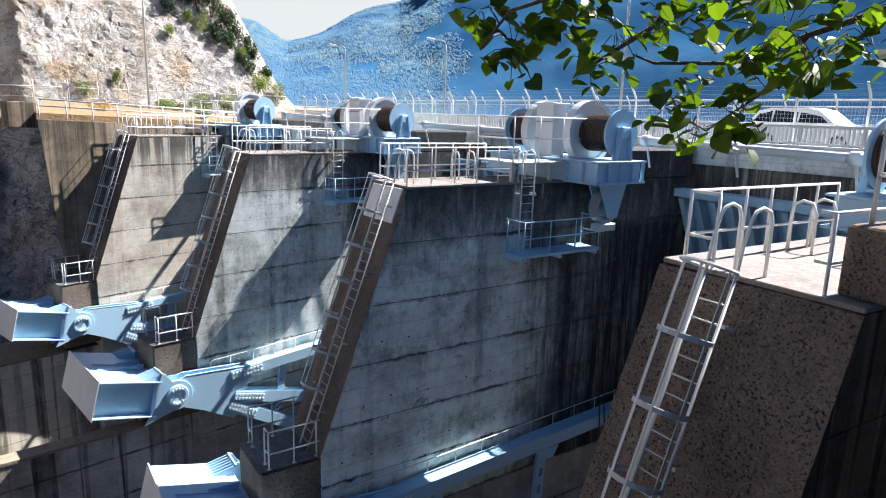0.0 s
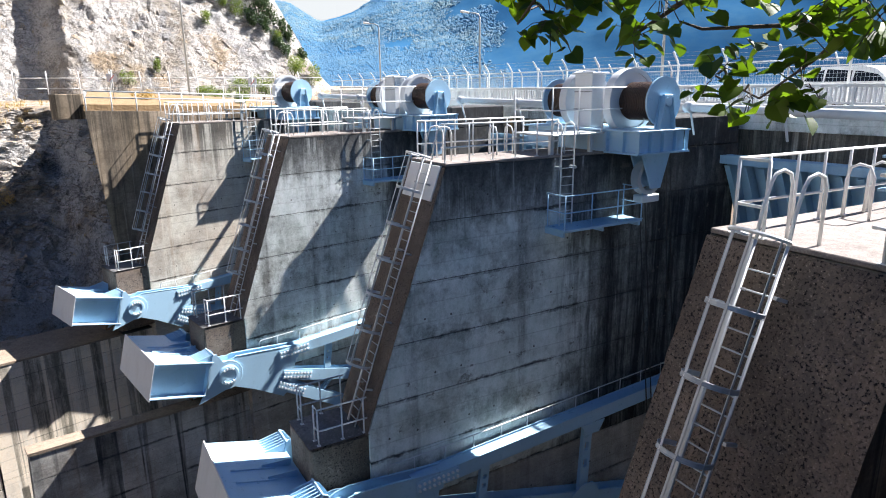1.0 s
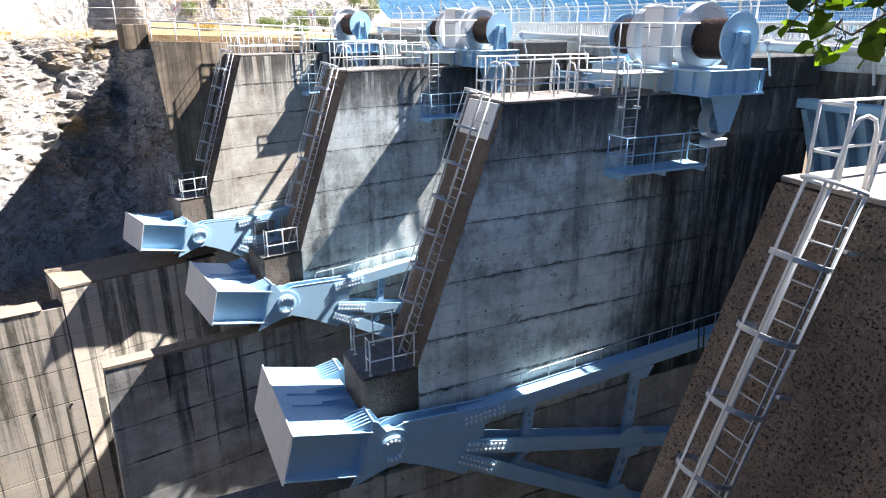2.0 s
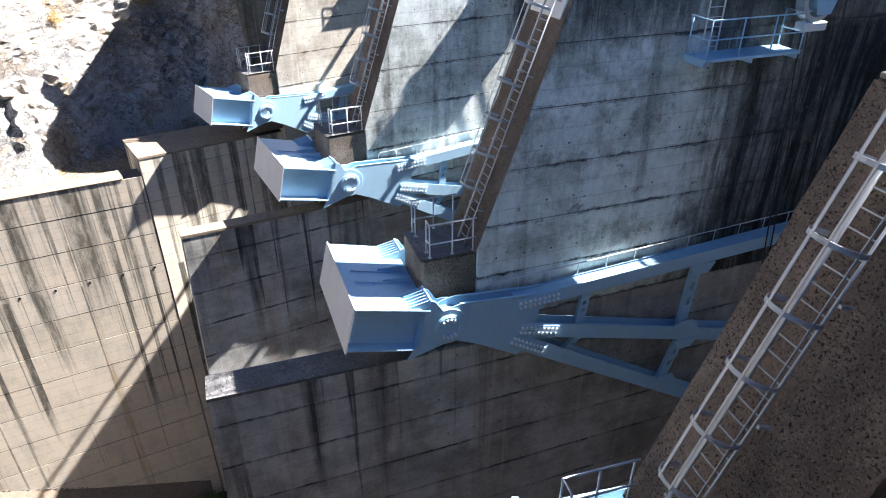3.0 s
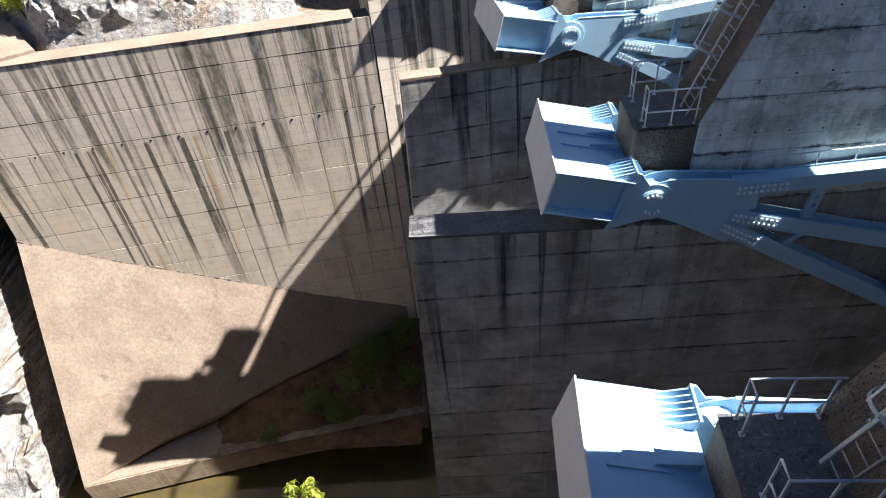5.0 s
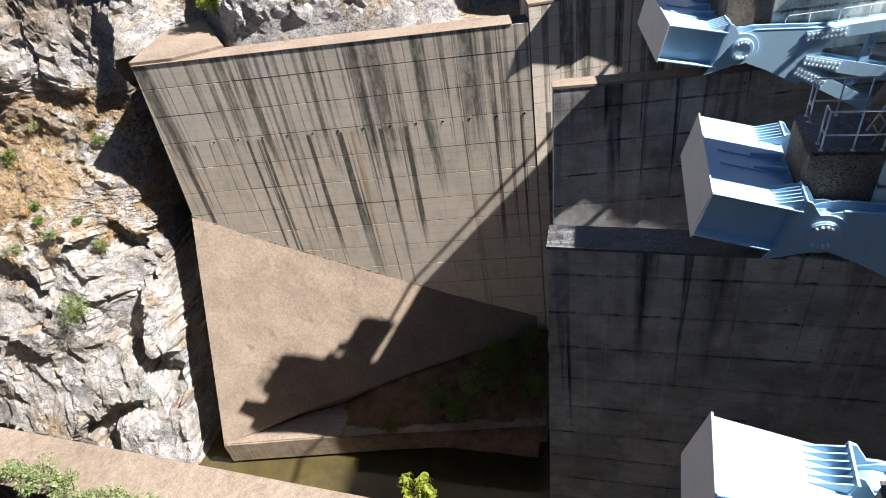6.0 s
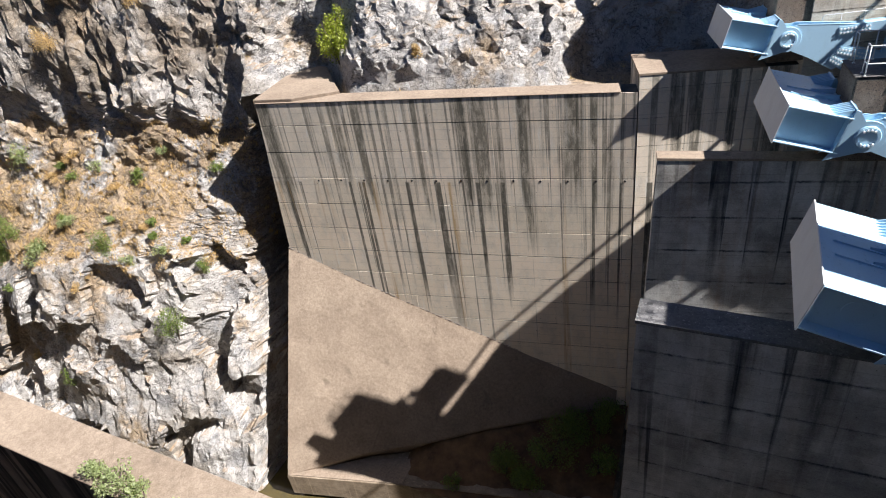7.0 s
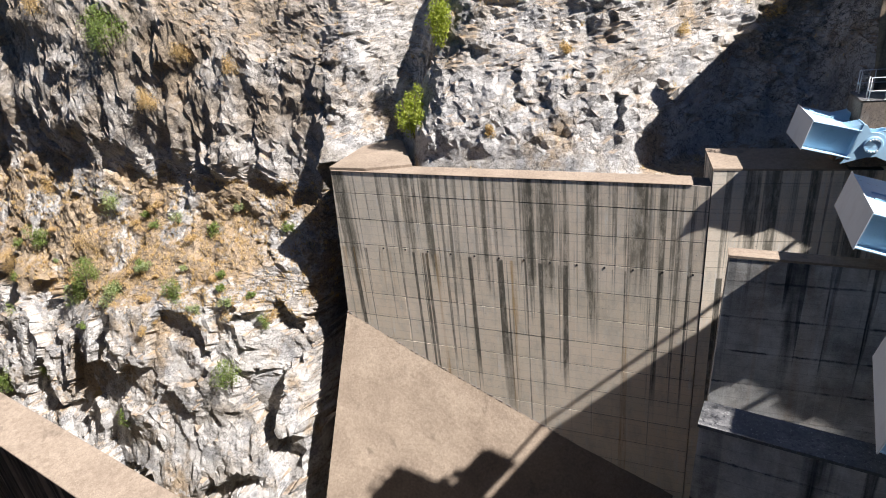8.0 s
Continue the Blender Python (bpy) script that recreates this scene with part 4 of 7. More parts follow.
def make_arm(t, s):
    """One arm frame of a gate; s turns it over for the other end."""
    mir = (lambda y: y) if s > 0 else (lambda y: -0.3 - y)

    def yy(a, b):
        a, b = mir(a), mir(b)
        return min(a, b), max(a, b)

    ends = [((-1.1, -9.33), (14.4, -8.62)), ((-1.0, -10.27), (14.6, -14.7)), ((-1.25, -10.6), (13.2, -19.4))]
    hubp = part("hub", disc_y(new_bm(), HUB[0], *yy(-2.17, -1.45), HUB[1], 0.44, 32), M_STEEL, t, smooth=False, bevel=0.02)
    part("hub_ring", disc_y(new_bm(), HUB[0], *yy(-2.21, -2.17), HUB[1], 0.40, 32, 0.31), M_STEEL, hubp)
    for q in range(8):
        ang = (math.pi / 2 if q < 4 else -math.pi / 2) + (q % 4 - 1.5) * 0.42
        part("hub_bolt", disc_y(new_bm(), HUB[0] + 0.31 * math.cos(ang), *yy(-2.28, -2.16), HUB[1] + 0.31 * math.sin(ang), 0.04, 6), M_BOLT, hubp)
    web = [(-3.8, -9.1), (-3.4, -8.9), (-3.0, -8.83), (-1.7, -8.94), (-0.05, -9.1), (-0.2, -9.62), (-0.33, -9.66), (-0.4, -10.05), (-0.8, -10.2), (-0.35, -10.72), (-0.75, -11.05), (-1.05, -11.25), (-2.32, -10.5), (-3.2, -10.08), (-3.8, -9.9)]
    part("gusset", prism(new_bm(), web, *yy(-2.05, -2.015)), M_STEEL, t)
    part("gusset", prism(new_bm(), web, *yy(-1.575, -1.54)), M_STEEL, t)
    part("gusset_web", prism(new_bm(), [(-2.9, -9.3), (-1.7, -9.34), (-1.0, -9.36), (-1.0, -9.4), (-1.7, -9.38), (-2.9, -9.34)], *yy(-2.014, -1.576)), M_STEEL, t)
    for edge in (-2.0, -1.575):
        part("gusset_edge", prism(new_bm(), [(-3.0, -8.832), (-1.7, -8.942), (-0.05, -9.102), (-0.05, -9.08), (-1.7, -8.92), (-3.0, -8.81)], *yy(edge - 0.06, edge + 0.02)), M_STEEL, t)
    br = [gp(2.2, -0.32), gp(2.35, -0.3)]
    for i in range(13):
        ang = math.radians(105 - i * 17.5)
        br.append((HUB[0] + 0.62 * math.cos(ang), HUB[1] + 0.62 * math.sin(ang)))
    br += [gp(1.95, 1.78), gp(2.15, 1.2)]
    part("bracket", prism(new_bm(), br, *yy(-2.12, -2.06)), M_STEEL, t, bevel=0.008)
    part("bracket", prism(new_bm(), br, *yy(-1.46, -1.42)), M_STEEL, t)
    for (a, b), w in zip(ends, (0.27, 0.25, 0.25)):
        top_arm = w > 0.26
        part("arm", beam(new_bm(), a, b, 0.46 if top_arm else 0.52, *yy(-2.055, -1.535), web_at=0.17 if top_arm else 0.0), M_STEEL, t)
        u = (Vector((b[0], 0, b[1])) - Vector((a[0], 0, a[1]))).normalized()
        p0 = (a[0] + u.x * 0.0, a[1] + u.z * 0.0)
        p1 = (a[0] + u.x * 1.45, a[1] + u.z * 1.45)
        n = Vector((-u.z, 0, u.x)) * 0.2
        f = mir(-2.09)
        lo, hi = (f, f + 0.03) if s > 0 else (f - 0.03, f)
        part("splice_plate", prism(new_bm(), [(p0[0] - n.x, p0[1] - n.z), (p1[0] - n.x, p1[1] - n.z), (p1[0] + n.x, p1[1] + n.z), (p0[0] + n.x, p0[1] + n.z)], lo, hi), M_STEEL, t)
        if s > 0:
            bolts(t, p0, p1, 2, 9, 0.36, f)

    def at(i, x):
        (a, b) = ends[i]
        return a[1] + (b[1] - a[1]) * (x - a[0]) / (b[0] - a[0])

    for x, wide in ((1.45, 0.16), (5.75, 0.2), (10.2, 0.2)):
        for i in (0, 1):
            x2 = x - 0.55 if i else x - 0.15
            za, zb = at(i, x) - 0.25, at(i + 1, x2) + 0.22
            web = new_bm()

            def strip(fa, fb, ua, ub):
                lo_x, hi_x = (lambda f: x + (x2 - x) * f), (lambda f: za + (zb - za) * f)
                prism(web, [(lo_x(fa) + ua * wide, hi_x(fa)), (lo_x(fa) + ub * wide, hi_x(fa)), (lo_x(fb) + ub * wide, hi_x(fb)), (lo_x(fb) + ua * wide, hi_x(fb))], *yy(-1.90, -1.76))

            # webs with lightening holes
            strip(0, 1, -1, -0.45)
            strip(0, 1, 0.45, 1)
            for fa, fb in ((0, 0.3), (0.42, 0.54), (0.66, 1)):
                strip(fa, fb, -0.45, 0.45)
            part("brace", web, M_STEEL, t)
            if x < 2:
                continue
            part("brace_plate", prism(new_bm(), [(x - 0.5, za + 0.02), (x + 0.55, za + 0.02), (x + 0.3, za - 0.38), (x - 0.25, za - 0.38)], *yy(-2.09, -2.056)), M_STEEL, t)
            part("brace_plate", prism(new_bm(), [(x2 - 0.65, zb - 0.03 + 0.13), (x2 + 0.75, zb - 0.03 - 0.25), (x2 + 0.3, zb + 0.36), (x2 - 0.2, zb + 0.38)], *yy(-2.09, -2.056)), M_STEEL, t)
    # foot walk on the upper arm, with its handrail
    if s > 0:
        part("handrail", sweep(new_bm(), [(-1.75, -1.58, -8.92), (-1.75, -1.58, -8.72), (-1.65, -1.58, -8.63), (0.2, -1.58, -8.6), (14.0, -1.58, -8.0)], 0.02, 8), M_RAIL, t, smooth=True)
        for i in range(15):
            x = -0.9 + i * 1.05
            z = -9.1 + 0.0458 * (x + 1.1)
            part("handrail_post", sweep(new_bm(), [(x, -1.58, z), (x, -1.58, z + 0.46)], 0.018, 6), M_RAIL, t, smooth=True)


def make_gate():
    o = (-3.23, -1.9, -9.7)
    t = thing("radial_gate", o, "pale blue-grey steel radial gate with braced arms and foot walk", "gate", "radial gates")
    make_arm(t, 1)
    # curved plate with ribs
    R = 18.3
    angs = [0.50 - i * 0.05 for i in range(24)]
    arc = [(HUB[0] + R * math.cos(a), HUB[1] + R * math.sin(a)) for a in angs] + [(HUB[0] + (R + 0.03) * math.cos(a), HUB[1] + (R + 0.03) * math.sin(a)) for a in angs[::-1]]
    part("skin_plate", prism(new_bm(), arc, -9.9, -1.46), M_STEEL, t)
    rib = new_bm()
    for a, b in zip(angs, angs[1:]):
        q = [(HUB[0] + (R - 0.45) * math.cos(a), HUB[1] + (R - 0.45) * math.sin(a)), (HUB[0] + (R - 0.45) * math.cos(b), HUB[1] + (R - 0.45) * math.sin(b)), (HUB[0] + R * math.cos(b), HUB[1] + R * math.sin(b)), (HUB[0] + R * math.cos(a), HUB[1] + R * math.sin(a))]
        prism(rib, q, -1.72, -1.66)
        q2 = [(HUB[0] + (R - 0.5) * math.cos(a), HUB[1] + (R - 0.5) * math.sin(a)), (HUB[0] + (R - 0.5) * math.cos(b), HUB[1] + (R - 0.5) * math.sin(b)), (HUB[0] + (R - 0.45) * math.cos(b), HUB[1] + (R - 0.45) * math.sin(b)), (HUB[0] + (R - 0.45) * math.cos(a), HUB[1] + (R - 0.45) * math.sin(a))]
        prism(rib, q2, -1.8, -1.58)
    first = part("rib", rib, M_STEEL, t)
    for i in range(1, 13):
        same_mesh("rib", first.data, t, Matrix.Translation((0, -0.66 * i, 0)))
    a = angs[0]
    tx, tz = HUB[0] + (R - 0.3) * math.cos(a), HUB[1] + (R - 0.3) * math.sin(a)
    part("top_beam", box(new_bm(), tx - 0.3, tx + 0.3, -9.9, -1.46, tz - 0.02, tz + 0.28), M_STEEL, t, bevel=0.01)
    for zz in (-8.6, -14.3, -18.2):
        part("cross_beam", box(new_bm(), 13.3, 14.2, -9.9, -1.46, zz - 0.5, zz + 0.5), M_STEEL, t)
    return t, o


gate, GTO = make_gate()
for k in (2, 3):
    copy_thing(gate, place_at(k, GTO))


def make_far_arm():
    o = (-3.23, 1.6, -9.7)
    t = thing("gate_arm_frame", o, "pale blue-grey braced steel arm frame of a radial gate", "gate arm", "gate arm frames")
    make_arm(t, -1)
    return t, o


farm, FMO = make_far_arm()
for k in (0, 2):
    copy_thing(farm, place_at(k, FMO))

# ---- hanging inspection platform on the pier flank ----


def make_hanging():
    o = (5.6, -1.4, -2.3)
    t = thing("inspection_platform", o, "pale blue-grey steel platform hanging on the pier flank with a ladder", "platform", "inspection platforms")
    part("deck", box(new_bm(), 3.95, 7.25, -2.32, -1.41, -2.36, -2.28), M_STEEL, t, bevel=0.008)
    for x in (4.0, 5.6, 7.2):
        part("bracket", prism(new_bm(), [(x - 0.04, -2.36), (x + 0.04, -2.36), (x + 0.04, -2.5), (x - 0.04, -2.5)], -2.25, -1.41), M_STEEL, t)
    rail_run(t, [(3.98, -1.45), (3.98, -2.29), (7.22, -2.29), (7.22, -1.45)], (-1.25, -1.76), [(3.98, -1.5), (3.98, -2.29), (5.05, -2.29), (6.15, -2.29), (7.22, -2.29), (7.22, -1.5)], -2.28, 0.02, M_STEEL)
    for x in (4.35, 4.85):
        part("ladder_rail", sweep(new_bm(), [(x, -1.62, -2.28), (x, -1.62, 0.6), (x, -1.58, 0.78), (x, -1.42, 0.86), (x, -1.25, 0.82), (x, -1.18, 0.65), (x, -1.18, -0.12)], 0.024, 8), M_RAIL, t, smooth=True)
    for i in range(9):
        part("rung", sweep(new_bm(), [(4.35, -1.62, -2.1 + i * 0.265), (4.85, -1.62, -2.1 + i * 0.265)], 0.013, 6), M_RAIL, t, smooth=True)
    for x in (4.3, 4.9):
        part("wall_bracket", disc_y(new_bm(), x, -1.66, -1.41, -0.5, 0.05, 10), M_GALV, t)
    return t, o


hang, HO = make_hanging()
for k in (2, 3):
    copy_thing(hang, place_at(k, HO))

# ---- rope hoist on the pier ----


def make_drum(t, yo, yi, s):
    """A rope drum: small outer disc at yo, geared flange at yi."""
    x, z = 7.6, 1.42
    lo, hi = min(yo, yi), max(yo, yi)
    core = part("rope_winding", disc_y(new_bm(), x, lo, hi, z, 0.56, 40), M_DRUMROPE, t, "dark greased rope on the drum")
    for i in range(int((hi - lo) / 0.07)):
        y = lo + 0.035 + 0.07 * i
        part("rope_turn", disc_y(new_bm(), x, y - 0.022, y + 0.022, z, 0.60, 40, 0.55), M_DRUMROPE, core)
    part("outer_disc", disc_y(new_bm(), x, *sorted((yo, yo - 0.07 * s)), z, 0.76, 40), M_STEEL, t, bevel=0.01)
    fl = part("gear_flange", disc_y(new_bm(), x, *sorted((yi, yi + 0.22 * s)), z, 1.02, 48), M_STEEL2, t, bevel=0.03)
    part("gear_rim", disc_y(new_bm(), x, *sorted((yi - 0.06 * s, yi + 0.28 * s)), z, 1.04, 48, 0.9), M_STEEL2, fl)
    y = yo - 0.07 * s
    part("pedestal", prism(new_bm(), [(x - 0.42, 0.58), (x + 0.42, 0.58), (x + 0.24, 1.6), (x - 0.24, 1.6)], *sorted((y - 0.02 * s, y - 0.07 * s))), M_STEEL, t)
    for xa in (x - 0.36, x + 0.3):
        part("pedestal_rib", prism(new_bm(), [(xa, 0.58), (xa + 0.06, 0.58), (x + (0.2 if xa > x else -0.14), 1.58), (x + (0.14 if xa > x else -0.2), 1.58)], *sorted((y - 0.07 * s, y - 0.22 * s))), M_STEEL, t)
    part("bearing", disc_y(new_bm(), x, *sorted((y - 0.07 * s, y - 0.2 * s)), z, 0.14, 20), M_STEEL, t)
    part("bearing_box", box(new_bm(), x - 0.17, x + 0.17, *sorted((y - 0.05 * s, y - 0.18 * s)), z - 0.12, z + 0.22), M_STEEL, t, bevel=0.02)


def make_hoist(both=True):
    o = (7.5, -0.1, -0.15)
    t = thing("rope_hoist", o, "pale grey steel gate hoist with two rope drums and a cabinet", "hoist", "gate hoists")
    b = part("base_frame", box(new_bm(), 6.42, 8.5, -2.68, 2.6, -0.1, 0.52), M_STEEL, t, "pale steel box beam over the pier")
    part("base_plate", box(new_bm(), 6.3, 8.65, -2.82, 2.75, 0.52, 0.58), M_STEEL, b, bevel=0.01)
    part("bottom_plate", box(new_bm(), 6.3, 8.65, -2.82, 2.75, -0.16, -0.1), M_STEEL, b)
    for x in (6.36, 6.9, 7.45, 8.0, 8.55):
        part("stiffener", box(new_bm(), x, x + 0.04, -2.80, -2.67, -0.1, 0.52), M_STEEL, b)
    for y in (-2.2, -1.5, -0.7):
        part("stiffener", box(new_bm(), 6.3, 6.43, y, y + 0.04, -0.1, 0.52), M_STEEL, b)
    part("side_deck", box(new_bm(), 4.1, 6.3, -1.42, 0.5, 0.44, 0.49), M_GALV, t, "steel service deck", bevel=0.01)
    for x in (4.2, 5.8):
        for y in (-1.3, 0.4):
            part("deck_leg", box(new_bm(), x - 0.06, x + 0.06, y - 0.06, y + 0.06, -0.12, 0.44), M_GALV, t)
    make_drum(t, -2.5, -1.25, 1)
    if both:
        make_drum(t, 2.3, 1.05, -1)
    if both:
        c = part("cabinet", box(new_bm(), 6.7, 7.3, -0.35, 0.5, 0.58, 2.3), M_STEEL2, t, "grey sheet steel drive cabinet", bevel=0.02)
        part("cabinet_roof", box(new_bm(), 6.62, 7.38, -0.43, 0.58, 2.3, 2.36), M_STEEL2, c, bevel=0.01)
        for z in (1.15, 1.72):
            part("cabinet_seam", box(new_bm(), 6.68, 6.70, -0.33, 0.48, z, z + 0.02), M_CORE, c)
        m = part("motor", disc_y(new_bm(), 7.9, -0.75, 0.6, 1.1, 0.28, 24), M_STEEL2, t, bevel=0.02)
        part("gearbox", box(new_bm(), 7.4, 8.4, -0.95, -0.4, 0.58, 1.6), M_STEEL2, t, bevel=0.08)
        part("gear_window", disc_y(new_bm(), 7.75, -0.97, -0.94, 1.2, 0.2, 20, 0.14), M_STEEL, t)
    rail_run(t, [(4.15, 0.45), (4.15, -1.38), (7.4, -1.38)], (1.86, 1.2), [(4.15, 0.45), (4.15, -1.38), (5.2, -1.38), (6.2, -1.38)], 0.49, 0.022)
    # rope sheaves under the beam
    part("sheave_bracket", prism(new_bm(), [(6.9, -0.16), (8.2, -0.16), (7.85, -1.3), (7.4, -1.3)], -2.45, -2.4), M_STEEL, t)
    part("sheave_bracket", prism(new_bm(), [(6.9, -0.16), (8.2, -0.16), (7.85, -1.3), (7.4, -1.3)], -2.0, -1.95), M_STEEL, t)
    part("sheave", disc_y(new_bm(), 7.45, -2.36, -2.05, -0.95, 0.55, 28, 0.42), M_GALV, t)
    part("sheave", disc_y(new_bm(), 7.62, -2.34, -2.07, -0.95, 0.30, 24), M_STEEL, t)
    part("rope_block", box(new_bm(), 7.1, 7.9, -2.4, -2.0, -1.75, -1.5), M_RAIL, t, bevel=0.03)
    for x0, z0, x1 in ((7.2, -1.7, 8.75), (7.45, -1.7, 9.0), (8.3, -0.2, 9.8), (8.5, -0.2, 10.05)):
        part("rope", sweep(new_bm(), [(x0, -2.2, z0), (x1, -2.05, -11.8)], 0.025, 6), M_DARK, t, "dark wire rope")
    return t, o


hoist, HOO = make_hoist()
copy_thing(hoist, place_at(2, HOO))
last_hoist, LHO = make_hoist(False)
last_hoist.matrix_basis = place_at(3, LHO)
copy_thing(hoist, place_at(0, (HOO[0], HOO[1] - 1.3, HOO[2])))


def make_shaft(ka, kb, name="drive_shaft"):
    a = PIER[ka] @ Vector((9.3, -2.0, 1.2))
    b = PIER[kb] @ Vector((9.3, 2.2, 1.2))
    t = thing(name, tuple((a + b) / 2), "long grey tubular drive shaft between two hoists", "drive shaft", "drive shafts")
    part("tube", sweep(new_bm(), [a, b], 0.13, 20), M_STEEL2, t, smooth=True)
    for f in (0.03, 0.5, 0.97):
        c = a.lerp(b, f)
        d = (b - a).normalized()
        part("coupling", sweep(new_bm(), [c - d * 0.12, c + d * 0.12], 0.19, 20), M_STEEL2, t, smooth=True)
        part("trestle", sweep(new_bm(), [c, Vector((c.x + 0.3, c.y, 0.3))], 0.04, 6), M_STEEL2, t)


make_shaft(1, 0)
make_shaft(2, 1)
make_shaft(3, 2)


# ---- hidden concrete wall between the last two piers, added to block the sun ----
t = thing("head_wall", tuple(PIER[3] @ Vector((9.6, -6, -9))), "grey concrete wall added between the last two piers to block sun", "wall", kind="structure")
a, b = PIER[3] @ Vector((9.7, -1.3, 0)), PIER[2] @ Vector((9.7, 0.5, 0))
c, d = PIER[2] @ Vector((10.3, 0.5, 0)), PIER[3] @ Vector((10.3, -1.3, 0))
part("wall", slab(new_bm(), [(q.x, q.y) for q in (a, b, c, d)], -22, 0.68), M_CONC, t, bevel=0.03)

# ---- far training wall, cast in lifts ----
WA, WB = Vector((-36.78, 15.21, 0)), Vector((-13.22, 18.54, 0))
WD = (WB - WA).normalized()
WN = Vector((-WD.y, WD.x, 0))


def make_far_wall():
    t = thing("wall_far", (-24.6, 16.5, -37.3), "tall sunlit concrete training wall with long dark water runs", "wall", kind="structure")
    L = (WB - WA).length
    rng = random.Random(4)
    top = -11.64

    def quad(bm, s0, s1, z0, z1, d0, d1):
        v = []
        for d in (d0, d1):
            for s, z in ((s0, z0), (s1, z0), (s1, z1), (s0, z1)):
                lean = (z - top) * 0.07 * (1 - s / L)
                p = WA + WD * (s + lean) + WN * d
                v.append(bm.verts.new((p.x, p.y, z)))
        for f in ((0, 1, 2, 3), (7, 6, 5, 4), (0, 4, 5, 1), (1, 5, 6, 2), (2, 6, 7, 3), (3, 7, 4, 0)):
            bm.faces.new([v[i] for i in f])
        return bm

    part("core", quad(new_bm(), 0.05, L, -41.6, top - 0.02, 0.04, 1.3), M_CORE, t)
    z = top
    row = 0
    while z > -36.5:
        h = 1.55 if row == 0 else rng.choice((1.9, 1.95, 2.0))
        cuts = [0.0]
        while cuts[-1] < L - 4:
            cuts.append(cuts[-1] + rng.uniform(2.6, 5.2))
        cuts[-1] = L
        for a, b in zip(cuts, cuts[1:]):
            g = 0.026
            d = rng.uniform(0.0, 0.012)
            part("panel", quad(new_bm(), a + (0 if a == 0 else 0.004), b - 0.004, z - h + g, z - g, d, 0.6), M_FARWALL, t)
        z -= h
        row += 1
    part("coping", quad(new_bm(), -0.03, L - 0.9, top, top + 0.05, -0.03, 1.35), M_SLAB, t, "tan weathered coping", bevel=0.015)
    # weep holes
    bm = new_bm()
    for i in range(13):
        p = WA + WD * (3.1 + i * 1.68) + WN * -0.004
        zz = -17.21 + rng.uniform(-0.03, 0.03)
        disc_y(bm, p.x, p.y - 0.01, p.y + 0.2, zz, 0.07, 10)
    part("weep_holes", bm, M_CORE, t, kind="stuff")
    # wing at the downstream end
    wing = slab(new_bm(), [(-36.95, 15.26), (-34.22, 15.68), (-31.49, 17.2), (-32.74, 18.67), (-35.06, 21.61), (-37.57, 22.45)], -15.32, -11.38)
    part("wing", wing, M_SLAB, t, "tan concrete wing", bevel=0.03)
    return t


make_far_wall()

# ---- sloping buttress at the foot of the far wall, and the sill below it ----


def make_buttress():
    o = np.array((-26, 12, -36))
    t = thing("wall_buttress", tuple(o), "steep tan concrete buttress face leaning against the foot of the wall", "wall", kind="structure")
    top = np.array([(-37.65, 15.12, -22.88), (-32.64, 15.84, -25.71), (-27.6, 16.55, -28.29), (-22.4, 17.3, -30.96), (-18.46, 17.83, -32.85), (-13.84, 18.46, -34.96)])
    low = np.array([(-37.47, 6.91, -39.46), (-32.12, 9.79, -38.42), (-27.91, 11.63, -37.95), (-22.98, 14.0, -37.16), (-18.89, 15.84, -36.73), (-13.84, 18.14, -36.21)])
    u = np.linspace(0, 5, 61)
    w = np.stack([np.interp(u, range(6), top[:, i]) for i in range(3)], -1)
    n = np.stack([np.interp(u, range(6), low[:, i]) for i in range(3)], -1)
    v = np.linspace(0, 1.0, 46)[None, :, None]
    pos = w[:, None, :] * (1 - v) + n[:, None, :] * v
    q = pos.reshape(-1, 3)
    d = (fbm(q * 0.8, 5, 8) * 0.07).reshape(pos.shape[:2])
    pos = pos + d[..., None] * np.array((0.3, -0.85, 0.42))
    same_mesh("sloping_face", grid_mesh("sloping_face", pos - o, M_SLAB), t, Matrix())
    # broken lower edge of the face
    edge = pos[:, -1]
    lip = np.stack([edge, edge + (0.03, 0.05, -0.28), edge + (0.0, 0.5, -0.34), edge + (0.0, 0.9, -2.0)])
    same_mesh("lower_edge", grid_mesh("lower_edge", lip - o, M_SLAB), t, Matrix())
    # the end of the buttress, and its back edge
    back = pos[0] * 1.0
    back[:, 1] = 16.8
    side = np.stack([pos[0] * (1 - f) + back * f for f in np.linspace(0, 1, 5)])
    same_mesh("end_face", grid_mesh("end_face", side - o, M_WALL), t, Matrix())
    # broken mortar line where the face meets the wall
    rng = random.Random(3)
    bm = new_bm()
    for i in range(110):
        f = rng.uniform(0, 3.4)
        p = [np.interp(f, range(6), top[:, k]) for k in range(3)]
        r = rng.uniform(0.015, 0.05)
        bmesh.ops.create_icosphere(bm, subdivisions=1, radius=r, matrix=Matrix.Translation((p[0], p[1] - 0.05, p[2] - 0.02)) @ Matrix.Diagonal((3.0, 0.8, 0.8, 1)))
    part("mortar_line", bm, M_TOP, t, "pale broken mortar", kind="stuff")
    return t


